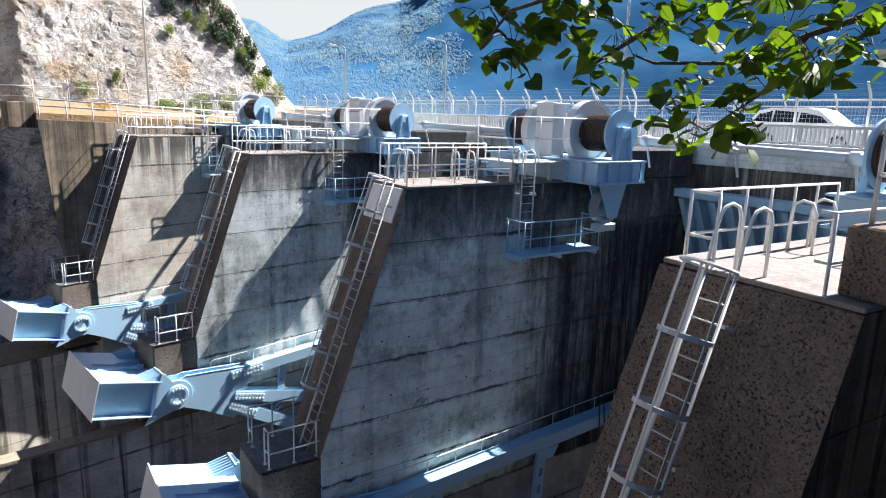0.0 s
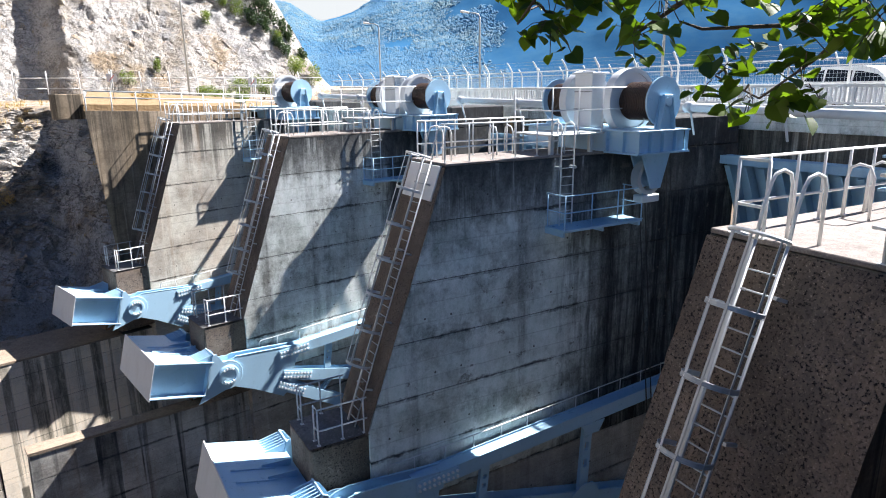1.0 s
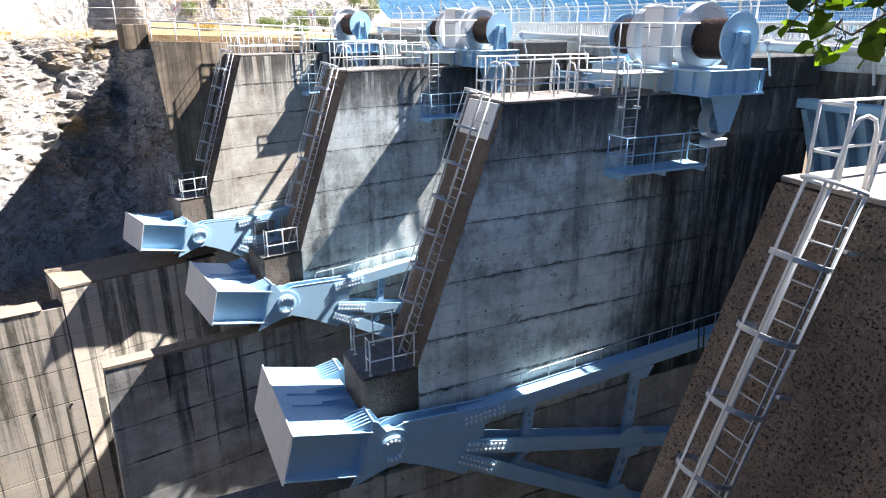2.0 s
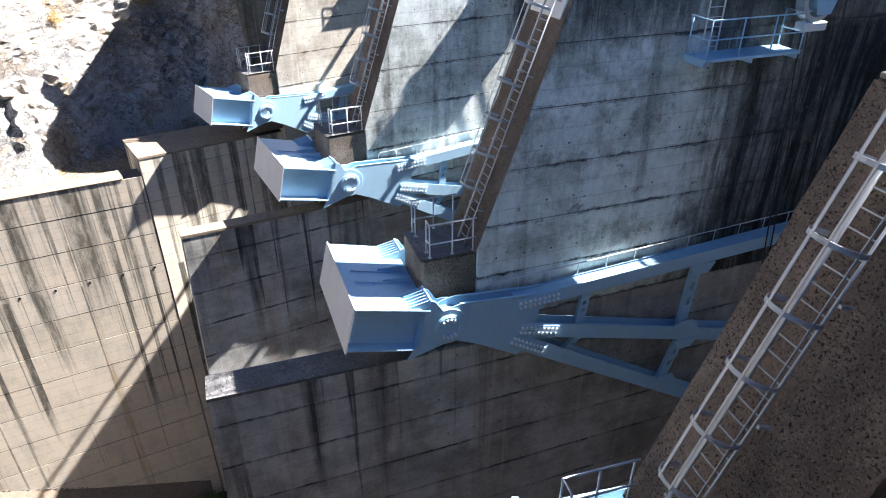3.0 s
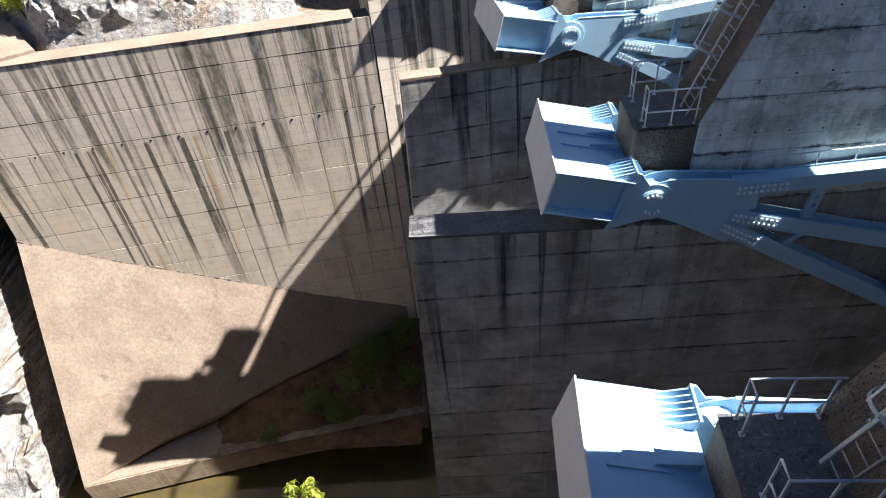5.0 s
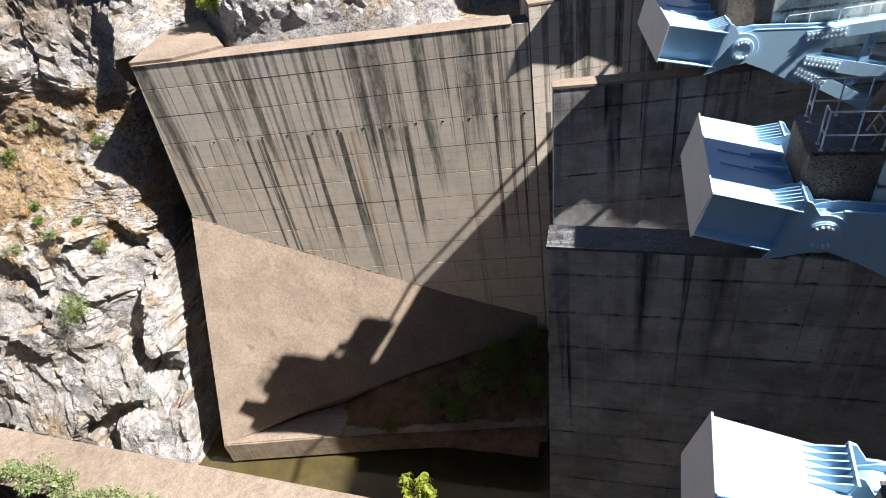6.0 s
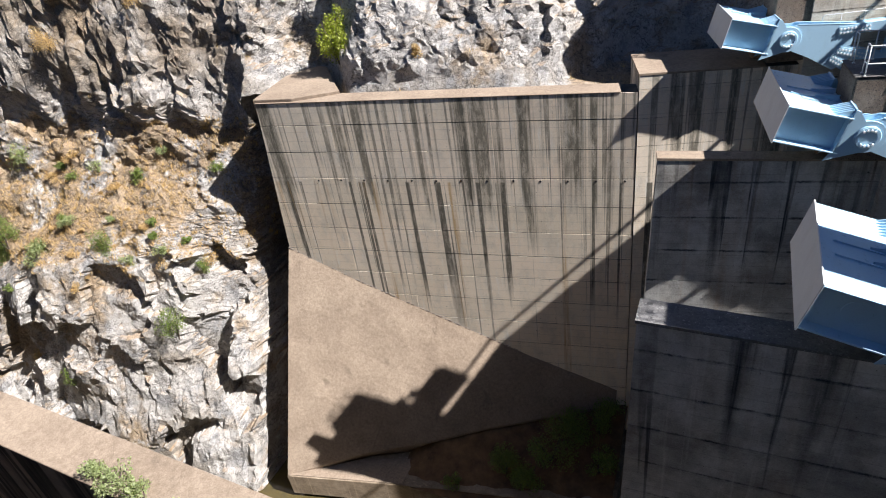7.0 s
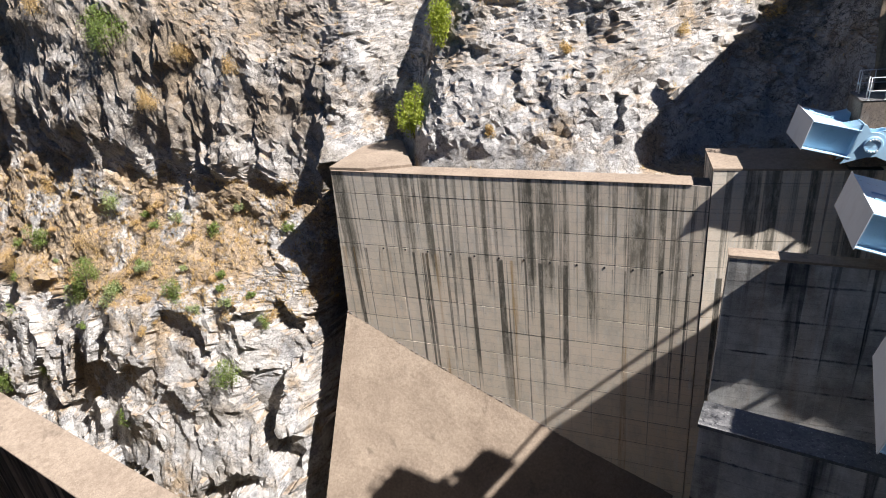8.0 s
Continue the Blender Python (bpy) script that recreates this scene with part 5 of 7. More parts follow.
make_buttress()
t = thing("sill_slab", (-26, 8, -38), "pale concrete sill slab with a streaked front face", "sill", kind="structure")
sill = [(-37.47, 6.8), (-24.87, 9.38), (-16.68, 10.8), (-12.69, 11.53), (-12.69, 19.19), (-20.56, 15.52), (-31.59, 10.48)]
part("slab", slab(new_bm(), sill, -41.6, -39.34), M_MOSS, t, bevel=0.05)
part("lip_strip", slab(new_bm(), [(-37.37, 6.89), (-28.12, 8.8), (-28.12, 11.22), (-32.12, 10.01)], -39.33, -39.26), M_SLAB, t, "tan sandy top", bevel=0.01)


def gully_earth():
    xs, ys = np.linspace(-28, -12.8, 90), np.linspace(7.6, 17.5, 70)
    gx, gy = np.meshgrid(xs, ys, indexing="ij")
    edge = np.interp(gx, [-28, -22.3, -13.6], [9.9, 12.5, 16.5])
    front = np.interp(gx, [-28, -24.1, -12.5], [7.7, 8.35, 10.4])
    f = np.clip((gy - front) / (edge - front), 0, 1.2)
    q = np.stack([gx, gy, gx * 0], -1).reshape(-1, 3)
    n = (fbm(q * 0.7, 5, 77) * 0.8 + fbm(q * 3.0, 3, 7) * 0.2).reshape(gx.shape)
    ends = np.clip((gx + 28) / 2.5, 0, 1)
    under = np.interp(gx, [-31, -27, -22.3, -18.4, -13.6], [-36.9, -36.45, -35.7, -35.3, -34.8])
    z = -37.45 + (np.clip(f, 0, 1) ** 1.2 * (under + 37.45) + n * (0.3 + f * np.clip(1.0 - f, 0, 1) * 1.2 - 0.22 * f)) * ends
    t = thing("gully_earth", (-20, 12, -37.4), "brown earth heaped on the sill below the buttress", "earth", kind="structure")
    same_mesh("slope", grid_mesh("slope", np.stack([gx * 1.05 + 0.434 + 20, gy * 1.05 + 0.82 - 12, z * 1.05 - 0.0925 + 37.4], -1), M_GULLY), t, Matrix())


gully_earth()
t = thing("water", (-24, -2, -41), "shallow ochre muddy water", "water", kind="structure")
part("surface", slab(new_bm(), [(-80, -9), (-9, -9), (-9, 17.5), (-80, 17.5)], -43.4, -41.94), M_WATER, t)

# ---- near training wall ----
t = thing("wall_near", (-40, -9, -36), "long concrete training wall with a broad tan top", "wall", kind="structure")
pts = [(-75, -6.5), (-12.2, -9.95), (-12.2, -11.3), (-75, -7.85)]
part("body", slab(new_bm(), pts, -41.6, -11.04), M_WALL, t)
cop = [(-75, -6.46), (-12.16, -9.91), (-12.16, -11.34), (-75, -7.89)]
part("coping", slab(new_bm(), cop, -11.04, -10.96), M_SLAB, t, "tan weathered coping", bevel=0.02)

# ---- chute under the gates ----
t = thing("chute_floor", (0, 0, -36), "dark shaded concrete spillway chute between the piers", "chute", kind="structure")
part("slab", prism(new_bm(), [(18, -18.5), (10, -20.5), (2, -27), (-4, -32.5), (-9, -34.5), (-9, -41.6), (18, -41.6)], -26, 28), M_CONC, t)

# ---- right abutment beside the camera ----
t = thing("abutment_right", (1.2, -14, -30), "brown weathered concrete abutment wall beside the end pier", "wall", kind="structure")
m0 = PIER[0]


def p0(x, y):
    v = m0 @ Vector((x, y, 0))
    return (v.x, v.y)


part("wall", slab(new_bm(), [p0(2.2, -2.5), p0(2.2, -11), p0(9, -11), p0(9, -2.5)], -36, 0.6), M_MOSS, t)
part("block", slab(new_bm(), [p0(0.6, -1.92), p0(0.6, -4.2), p0(9, -4.2), p0(9, -1.92)], -0.21, 0.69), M_NOSE, t, "brown rough concrete block", bevel=0.03)
for dy in (0.0, 0.07):
    x, y = p0(2.1, -3.1 - dy)
    part("conduit", sweep(new_bm(), [(x, y, -14), (x, y, 0.4)], 0.022, 8), M_GALV, t, smooth=True)
t = thing("hoist_railing", (1, -12.6, 0.69), "white tubular railing on the abutment block", "railing")
for (xa, ya), (xb, yb) in ((p0(0.9, -2.05), p0(0.9, -4.0)), (p0(0.9, -2.05), p0(5.5, -2.05))):
    for h in (1.9, 1.3):
        part("rail", sweep(new_bm(), [(xa, ya, h), (xb, yb, h)], 0.028, 8), M_RAIL, t, smooth=True)
    for f in (0.0, 0.5, 1.0):
        x, y = xa + (xb - xa) * f, ya + (yb - ya) * f
        part("post", sweep(new_bm(), [(x, y, 0.69), (x, y, 1.9)], 0.032, 8), M_RAIL, t, smooth=True)

# ---- left abutment wall behind the last pier ----
t = thing("abutment_left", tuple(PIER[3] @ Vector((0, 1.5, -12))), "olive brown mossy concrete retaining wall with vertical runs", "wall", kind="structure")
c3 = [PIER[3] @ Vector(p) for p in ((-3.57, 0.64, 0), (10, 0.64, 0), (10, 12, 0), (0.3, 12, 0))]
bm = new_bm()
tops = (1.0, 0.5, 0.5, 1.0)
a = [bm.verts.new((c.x + (1.2 if i in (0, 3) else 0), c.y + (0.35 if i in (0, 3) else 0), -14)) for i, c in enumerate(c3)]
b = [bm.verts.new((c.x, c.y, z)) for c, z in zip(c3, tops)]
bm.faces.new(a)
bm.faces.new(b[::-1])
for i in range(4):
    bm.faces.new((a[i], b[i], b[(i + 1) % 4], a[(i + 1) % 4]))
part("wall", bm, M_MOSS, t)
t = thing("abutment_railing", tuple(PIER[3] @ Vector((0, 1, 0.8))), "white tubular railing on the retaining wall", "railing")
P3 = PIER[3]


def r3(x, y, z):
    return P3 @ Vector((x, y, z - 0.373))


for h in (1.05, 0.72):
    part("rail", sweep(new_bm(), [r3(-3.4, 0.9, 0.95 + h), r3(9.5, 0.9, 0.5 + h)], 0.035, 8), M_RAIL, t, smooth=True)
for i in range(11):
    x = -3.4 + 1.29 * i
    z = 0.95 - 0.45 * i / 10
    part("post", sweep(new_bm(), [r3(x, 0.9, z - 0.1), r3(x, 0.9, z + 1.05)], 0.035, 8), M_RAIL, t, smooth=True)

# dry verge behind the railing, with two small signs
bm = new_bm()
va = [bm.verts.new(r3(*p)) for p in ((-3.4, 1.3, 1.32), (10, 1.3, 0.84), (10, 11.8, 1.5), (0.5, 11.8, 2.0))]
vb = [bm.verts.new(r3(*p)) for p in ((-3.4, 1.3, 0.9), (10, 1.3, 0.4), (10, 11.8, 0.4), (0.5, 11.8, 0.9))]
bm.faces.new(va)
bm.faces.new(vb[::-1])
for i in range(4):
    bm.faces.new((va[i], vb[i], vb[(i + 1) % 4], va[(i + 1) % 4]))
t = thing("verge", tuple(r3(0, 6, 1)), "yellow dry grass verge behind the railing", "verge", kind="structure")
part("turf", bm, M_STRAW, t)
t = thing("verge_kerb", tuple(r3(-3.8, 5, 0.5)), "dark concrete block beside the retaining wall", "kerb", kind="structure")
kb = [r3(x, y, 0) for x, y in ((-4.1, 3.2), (-2.7, 3.2), (-2.7, 4.2), (-4.1, 4.2))]
part("block", slab(new_bm(), [(v.x, v.y) for v in kb], 0.5, 1.85), M_MOSS, t, bevel=0.03)


def make_sign(x, y, z, w, h):
    t = thing("road_sign", (x, y, z), "small white sign board with a red mark on a steel post", "sign", "signs on the verge")
    part("post", sweep(new_bm(), [(x, y, z), (x, y, z + 1.7)], 0.03, 8), M_GALV, t, smooth=True)
    part("board", box(new_bm(), x - w / 2, x + w / 2, y - 0.02, y + 0.02, z + 1.0, z + 1.0 + h), M_CARWHITE, t)
    m = new_bm()
    prism(m, [(-0.3 * h, 0.2 * h), (-0.18 * h, 0.2 * h), (0.3 * h, 0.8 * h), (0.18 * h, 0.8 * h)], 0, 0.01)
    bmesh.ops.transform(m, matrix=Matrix.Translation((x, y - 0.035, z + 1.0)), verts=m.verts)
    part("mark", m, M_SIGNRED, t, "red stroke")


for q, w, h in ((r3(-0.2, 5.5, 1.5), 0.55, 0.5), (r3(9.5, 6.0, 1.2), 0.6, 0.6)):
    make_sign(q.x, q.y, q.z, w, h)

# ---- road bridge on the crest ----
BX0, BX1, BY0, BY1 = 13.45, 22.5, -45.0, 44.0
t = thing("road_bridge", (18, 0, 0), "grey concrete road bridge along the dam crest", "bridge", kind="structure")
part("deck", box(new_bm(), BX0, BX1, BY0, BY1, 0.28, 0.86), M_CONC, t, bevel=0.02)
part("edge_beam", box(new_bm(), BX0 + 0.15, BX0 + 0.8, BY0, BY1, -0.85, 0.276), M_WALL, t, "pale precast beam")
part("edge_beam", box(new_bm(), BX1 - 0.8, BX1 - 0.15, BY0, BY1, -0.85, 0.276), M_WALL, t)
part("roadway", box(new_bm(), BX0 + 1.2, BX1 - 1.2, BY0, BY1, 0.864, 0.90), M_ASPHALT, t)
part("kerb", box(new_bm(), BX0 + 0.02, BX0 + 0.5, BY0, BY1, 0.864, 1.2), M_RAIL, t, "white painted kerb", bevel=0.015)
part("kerb", box(new_bm(), BX1 - 0.5, BX1 - 0.02, BY0, BY1, 0.864, 1.2), M_RAIL, t, bevel=0.015)


def make_parapet():
    o = (BX0 + 0.25, 0, 1.2)
    t = thing("parapet_panel", o, "white painted baluster panel on the bridge edge", "railing", "parapet panels")
    part("top_rail", box(new_bm(), o[0] - 0.06, o[0] + 0.06, -0.99, 0.99, 1.78, 1.88), M_RAIL, t, bevel=0.01)
    part("bottom_rail", box(new_bm(), o[0] - 0.04, o[0] + 0.04, -0.99, 0.99, 1.24, 1.30), M_RAIL, t)
    b = part("baluster", box(new_bm(), o[0] - 0.025, o[0] + 0.025, -0.93, -0.87, 1.3, 1.78), M_RAIL, t)
    for i in range(1, 13):
        same_mesh("baluster", b.data, t, Matrix.Translation((0, 0.15 * i, 0)))
    part("post", box(new_bm(), o[0] - 0.05, o[0] + 0.05, -1.06, -0.99, 1.2, 1.9), M_RAIL, t)
    return t, o


pan, PAO = make_parapet()
for side in (0, 1):
    for y in range(-20, 42, 2):
        if y or side:
            copy_thing(pan, Matrix.Translation((PAO[0] + side * (BX1 - BX0 - 0.5), y, 1.2)))


def make_fence():
    o = (BX0 + 0.6, 0, 0.86)
    t = thing("fence_bay", o, "pale steel mesh fence bay with bent post tops", "fence", "fence bays")
    x = o[0]
    part("post", sweep(new_bm(), [(x, 0, 0.86), (x, 0, 2.75), (x - 0.12, 0, 2.95), (x - 0.36, 0, 3.25)], 0.045, 8), M_RAIL, t, smooth=True)
    for z, r in ((1.9, 0.018), (2.72, 0.026)):
        part("bar", sweep(new_bm(), [(x, 0, z), (x, 2.3, z)], r, 6), M_RAIL, t, smooth=True)
    for dz in (0.0, 0.14, 0.28):
        part("wire", sweep(new_bm(), [(x - 0.36 * dz / 0.28 * 0.9 - 0.05, 0, 2.93 + dz), (x - 0.36 * dz / 0.28 * 0.9 - 0.05, 2.3, 2.93 + dz)], 0.006, 4), M_GALV, t)
    bm = new_bm()
    for i in range(1, 18):
        y = 0.128 * i
        sweep(bm, [(x, y, 0.95), (x, y, 2.72)], 0.004, 3)
    for i in range(13):
        z = 0.98 + 0.14 * i
        sweep(bm, [(x, 0, z), (x, 2.3, z)], 0.004, 3)
    part("mesh", bm, M_GALV, t, kind="stuff")
    return t, o


fen, FEO = make_fence()
for side in (0, 1):
    for i in range(-9, 18):
        if i or side:
            copy_thing(fen, Matrix.Translation((FEO[0] + side * (BX1 - BX0 - 1.2), 2.3 * i, 0.86)))


for i in range(11):
    copy_thing(fen, Matrix.Translation((-11.0 + 2.3 * i, 46.0 - 0.12 * i, 1.25)) @ Matrix.Rotation(radians(-90), 4, "Z"))


def make_lamp(x, y, z, h, turn):
    t = thing("street_lamp", (x, y, z), "tall grey street lamp with one curved arm", "street lamp", "street lamps")
    part("pole", sweep(new_bm(), [(x, y, z), (x, y, z + h * 0.93), (x, y, z + h * 0.96)], 0.09, 10, 0.05), M_GALV, t, smooth=True)
    c, s = math.cos(turn), math.sin(turn)
    arm = [(x, y, z + h * 0.95), (x + c * 0.1, y + s * 0.1, z + h * 0.985), (x + c * 0.4, y + s * 0.4, z + h), (x + c * 1.0, y + s * 1.0, z + h * 1.005)]
    part("arm", sweep(new_bm(), arm, 0.04, 8), M_GALV, t, smooth=True)
    bm = sweep(new_bm(), [(x + c * 0.9, y + s * 0.9, z + h), (x + c * 1.1, y + s * 1.1, z + h * 1.01), (x + c * 1.6, y + s * 1.6, z + h * 1.015)], 0.07, 8, 0.11)
    part("lamp_head", bm, M_RAIL, t)


make_lamp(22.0, 47.7, 0.9, 7.7, radians(160))
make_lamp(22.0, 28.8, 0.9, 6.9, radians(160))
make_lamp(22.0, 10.0, 0.9, 8.2, radians(160))
make_lamp(2.0, 45.0, 1.2, 13.0, radians(200))

# ---- parked car on the bridge ----


def make_car(x, y):
    t = thing("parked_car", (x, y, 0.9), "white estate car with dark windows on the bridge roadway", "car")

    def sect(pts, x0, x1, inset=0.0):
        bm = new_bm()
        a = [bm.verts.new((x0 + (inset if zz > 1.05 else 0), y + yy, 0.9 + zz)) for yy, zz in pts]
        b = [bm.verts.new((x1 - (inset if zz > 1.05 else 0), y + yy, 0.9 + zz)) for yy, zz in pts]
        bm.faces.new(a)
        bm.faces.new(b[::-1])
        for i in range(len(pts)):
            j = (i + 1) % len(pts)
            bm.faces.new((a[i], b[i], b[j], a[j]))
        return bm

    body = [(-2.2, 0.3), (-2.25, 0.7), (-2.05, 0.92), (-1.2, 1.02), (-0.55, 1.55), (-0.1, 1.66), (1.4, 1.64), (2.0, 1.5), (2.2, 1.0), (2.22, 0.35)]
    part("body", sect(body, x - 0.86, x + 0.86, 0.14), M_CARWHITE, t, bevel=0.03)
    for xs in (-0.86, 0.86):
        d = 0.02 if xs > 0 else -0.02
        for pts in ([(-0.95, 1.08), (-0.5, 1.48), (0.15, 1.54), (0.15, 1.08)], [(0.25, 1.08), (0.25, 1.54), (1.2, 1.54), (1.2, 1.08)], [(1.3, 1.08), (1.3, 1.53), (1.8, 1.45), (2.0, 1.1)]):
            bm = new_bm()
            sgn = 1 if xs > 0 else -1
            a = [bm.verts.new((x + sgn * (0.885 - 0.16 * (zz > 1.2)), y + yy, 0.9 + zz)) for yy, zz in pts]
            b = [bm.verts.new((x + sgn * (0.80 - 0.16 * (zz > 1.2)), y + yy, 0.9 + zz)) for yy, zz in pts]
            bm.faces.new(a)
            bm.faces.new(b[::-1])
            for i in range(len(pts)):
                j = (i + 1) % len(pts)
                bm.faces.new((a[i], b[i], b[j], a[j]))
            part("side_window", bm, M_GLASS, t)
    for yy in (-1.4, 1.35):
        for xs in (-0.8, 0.8):
            w = part("wheel", sweep(new_bm(), [(x + xs - 0.1, y + yy, 1.22), (x + xs + 0.1, y + yy, 1.22)], 0.32, 24), M_DARK, t, smooth=False)
            part("rim", sweep(new_bm(), [(x + xs - 0.11, y + yy, 1.22), (x + xs + 0.11, y + yy, 1.22)], 0.2, 16), M_GALV, w)


make_car(18.0, -3.3)

# ---- left bank: cliff, bench and canyon ----


def left_bank():
    xs = np.concatenate([np.arange(-150, -80, 1.4), np.arange(-80, -33, 0.24), np.arange(-33, 2, 0.26), np.arange(2, 24, 0.45), np.arange(24, 60, 1.2)])
    A = np.array([(0, -42), (0, -38), (0, -30), (0, -22), (0, -19), (0, -16), (0, -13), (0.2, -11.3), (3.2, -6), (6.2, -1.5), (8.2, 0.9), (29, 1.3), (37, 14), (120, 90)])
    # section of the bank at five places downstream of the wall
    stations = [-38.0, -44, -53, -62, -150]
    B = np.array([
        [(4.5, -42), (6.2, -38), (10.6, -29), (14.2, -22.9), (15.4, -20), (16.4, -16.8), (17.0, -14.6), (16.7, -12.9), (19.0, -6), (22.0, -1), (27, 6), (46, 30), (60, 45), (110, 85)],
        [(3.2, -42), (4.8, -38), (7.6, -29), (9.6, -20.7), (12.0, -18.8), (15.2, -16.6), (16.6, -14.0), (16.0, -12.0), (18.0, -5), (21.6, 0), (27, 8), (46, 32), (60, 47), (110, 87)],
        [(1.5, -42), (2.4, -38), (5.0, -30), (7.2, -21.2), (10.5, -19), (13.6, -16.4), (15.3, -13.6), (14.9, -11.6), (16.6, -1), (20.0, 5), (27, 13), (46, 36), (60, 50), (110, 90)],
        [(1.0, -42), (1.8, -38), (4.5, -32), (7.0, -25.6), (9.5, -21), (12.0, -16.6), (13.5, -12.5), (13.3, -9.0), (15.0, 2), (18.0, 9), (27, 19), (46, 42), (60, 55), (110, 95)],
        [(-4, -42), (-3, -38), (0, -32), (3.0, -25), (5.5, -20), (8.4, -15), (11.6, -10), (9, -5), (12.0, 8), (18.0, 16), (27, 26), (46, 48), (60, 60), (110, 99)],
    ])
    steps = [8, 22, 38, 38, 16, 16, 14, 24, 36, 28, 40, 40, 30, 30]
    par = np.concatenate([np.linspace(i, i + 1, steps[i], endpoint=False) for i in range(13)] + [np.array([13.0])])

    def smooth(t):
        t = np.clip(t, 0, 1)
        return t * t * (3 - 2 * t)

    yb = 15.0 + (np.maximum(xs, -36) + 35.45) * 0.141
    shift = 7.0 * smooth((xs + 20.5) / 8) * (1 - 0.45 * smooth((xs + 9.5) / 3)) + 4.5 * np.exp(-(((xs + 34.0) / 2.6) ** 2))
    low_shift = 7.0 * smooth((xs + 13.8) / 2.5) + 6.0 * smooth((-35.4 - xs) / 1.4)
    pa = np.stack([np.interp(par, range(14), A[:, i]) for i in (0, 1)], -1)
    PA = np.repeat(pa[None], len(xs), 0)
    PA[..., 0] += yb[:, None] + low_shift[:, None] + (shift - low_shift)[:, None] * smooth((par[None] - 6.5) / 0.5)
    ctrl = np.stack([[np.interp(xs, stations[::-1], B[::-1, j, i]) for j in range(14)] for i in (0, 1)], -1)
    ragged = fbm(np.stack([xs * 0.35, xs * 0, xs * 0], -1), 4, 15)
    ctrl[7, :, 1] += ragged * 5.0
    ctrl[7, :, 0] += fbm(np.stack([xs * 0.6, xs * 0, xs * 0 + 9], -1), 3, 35) * 1.6
    ctrl[6, :, 1] += ragged * 2.0
    ctrl[6, :, 0] += fbm(np.stack([xs * 0.5, xs * 0, xs * 0 + 3], -1), 3, 25) * 1.4
    PB = np.stack([np.stack([np.interp(par, range(14), ctrl[:, k, i]) for k in range(len(xs))]) for i in (0, 1)], -1)
    low = smooth((-38.0 - xs) / 1.2)[:, None]
    high = smooth((-36.2 - xs) / 6.0)[:, None]
    wb = np.where(par[None] < 7.0, low, low + (high - low) * smooth((par[None] - 7.0) / 0.8))
    P = PA * (1 - wb[..., None]) + PB * wb[..., None]
    hi = 1 - smooth((xs - 13) / 11)
    z = P[..., 1]
    z = np.where(z > 1.3, 1.3 + (z - 1.3) * np.maximum(hi, 0.02)[:, None], z)
    pos = np.stack([np.repeat(xs[:, None], P.shape[1], 1), P[..., 0], z], -1)
    # uneven spacing, so that no row of the sheet shows
    jit = np.random.default_rng(3).uniform(-0.42, 0.42, (2,) + pos.shape[:2])
    pos = pos + jit[0][..., None] * np.gradient(pos, axis=0) + jit[1][..., None] * np.gradient(pos, axis=1)
    q = pos.reshape(-1, 3)
    warp = np.stack([fbm(q * 0.3, 3, 50 + i) for i in range(3)], -1) * 2.0
    qt = np.stack([q[:, 0] + 0.35 * q[:, 2], q[:, 1], 0.85 * q[:, 2] - 0.45 * q[:, 0]], -1)
    big = fbm(q * (0.10, 0.10, 0.12), 4, 21) * 2.6
    d = big * 0.8 + blocks((qt + warp) * (0.34, 0.34, 0.36), 3) * 0.5 + crease((qt + warp * 0.8) * (0.42, 0.42, 0.55), 5, 9) * 1.0 + fbm(q * 0.55, 5, 71) * 0.7 + crease((qt + warp * 0.5) * (1.7, 1.7, 2.2), 3, 29) * 0.4 + fbm(q * 3.1, 3, 33) * 0.22
    # broken ledges along the beds
    bed = (q[:, 2] * 0.9 + 0.22 * q[:, 0] + fbm(q * 0.35, 4, 81) * 3.0) % 1.0
    d = d + (bed - 0.5) * 0.14
    # the front rock breaks in large clean faces
    front = smooth((-37.6 - q[:, 0]) / 1.0) * smooth((-20.0 - q[:, 2]) / 2.0)
    d2 = fbm(q * (0.12, 0.12, 0.1), 3, 5) * 2.0 + blocks((q + warp * 0.7) * (0.30, 0.30, 0.20), 41) * 2.2 + blocks((q + warp * 0.5) * (0.8, 0.8, 0.6), 43) * 0.35 + crease((q + warp * 0.6) * (0.5, 0.5, 0.4), 4, 45) * 0.6 + fbm(q * 0.9, 4, 72) * 0.35 + fbm(q * 2.9, 3, 34) * 0.12
    d = d * (1 - front) + d2 * front
    d = d * np.where(q[:, 1] > 42, 0.55, 1.0) * (1 + 0.15 * smooth((q[:, 0] + 26) / 5) * (q[:, 2] < 0))
    flat = np.exp(-(((q[:, 2] - 1.25) / 0.35) ** 2)) * (q[:, 0] > -37)
    behind = smooth((-9.4 - q[:, 2]) / 1.4) * (q[:, 0] > -38.2)
    d = d * (1 - 0.93 * flat) * (1 - 0.9 * behind)
    q = q + np.stack([d * 0.25, -d * 0.85, d * 0.35], -1)
    # the bank stands back by a twenty-fifth
    q = q * 1.05 + (0.434, 0.82, -0.0925)
    pos = q.reshape(pos.shape)
    o = np.array((-30, 20, -36))
    t = thing("left_bank", tuple(o), "pale grey and tan broken limestone cliff on the left bank", "cliff", kind="structure")
    me = grid_mesh("rock_face", pos - o, M_ROCK, split=True)
    # earth that has gathered on the bench below the overhang
    soil = (smooth((par - 3.15) / 0.5) * (1 - smooth((par - 5.9) / 0.7)))[None] * smooth((-37.6 - xs) / 2.0)[:, None]
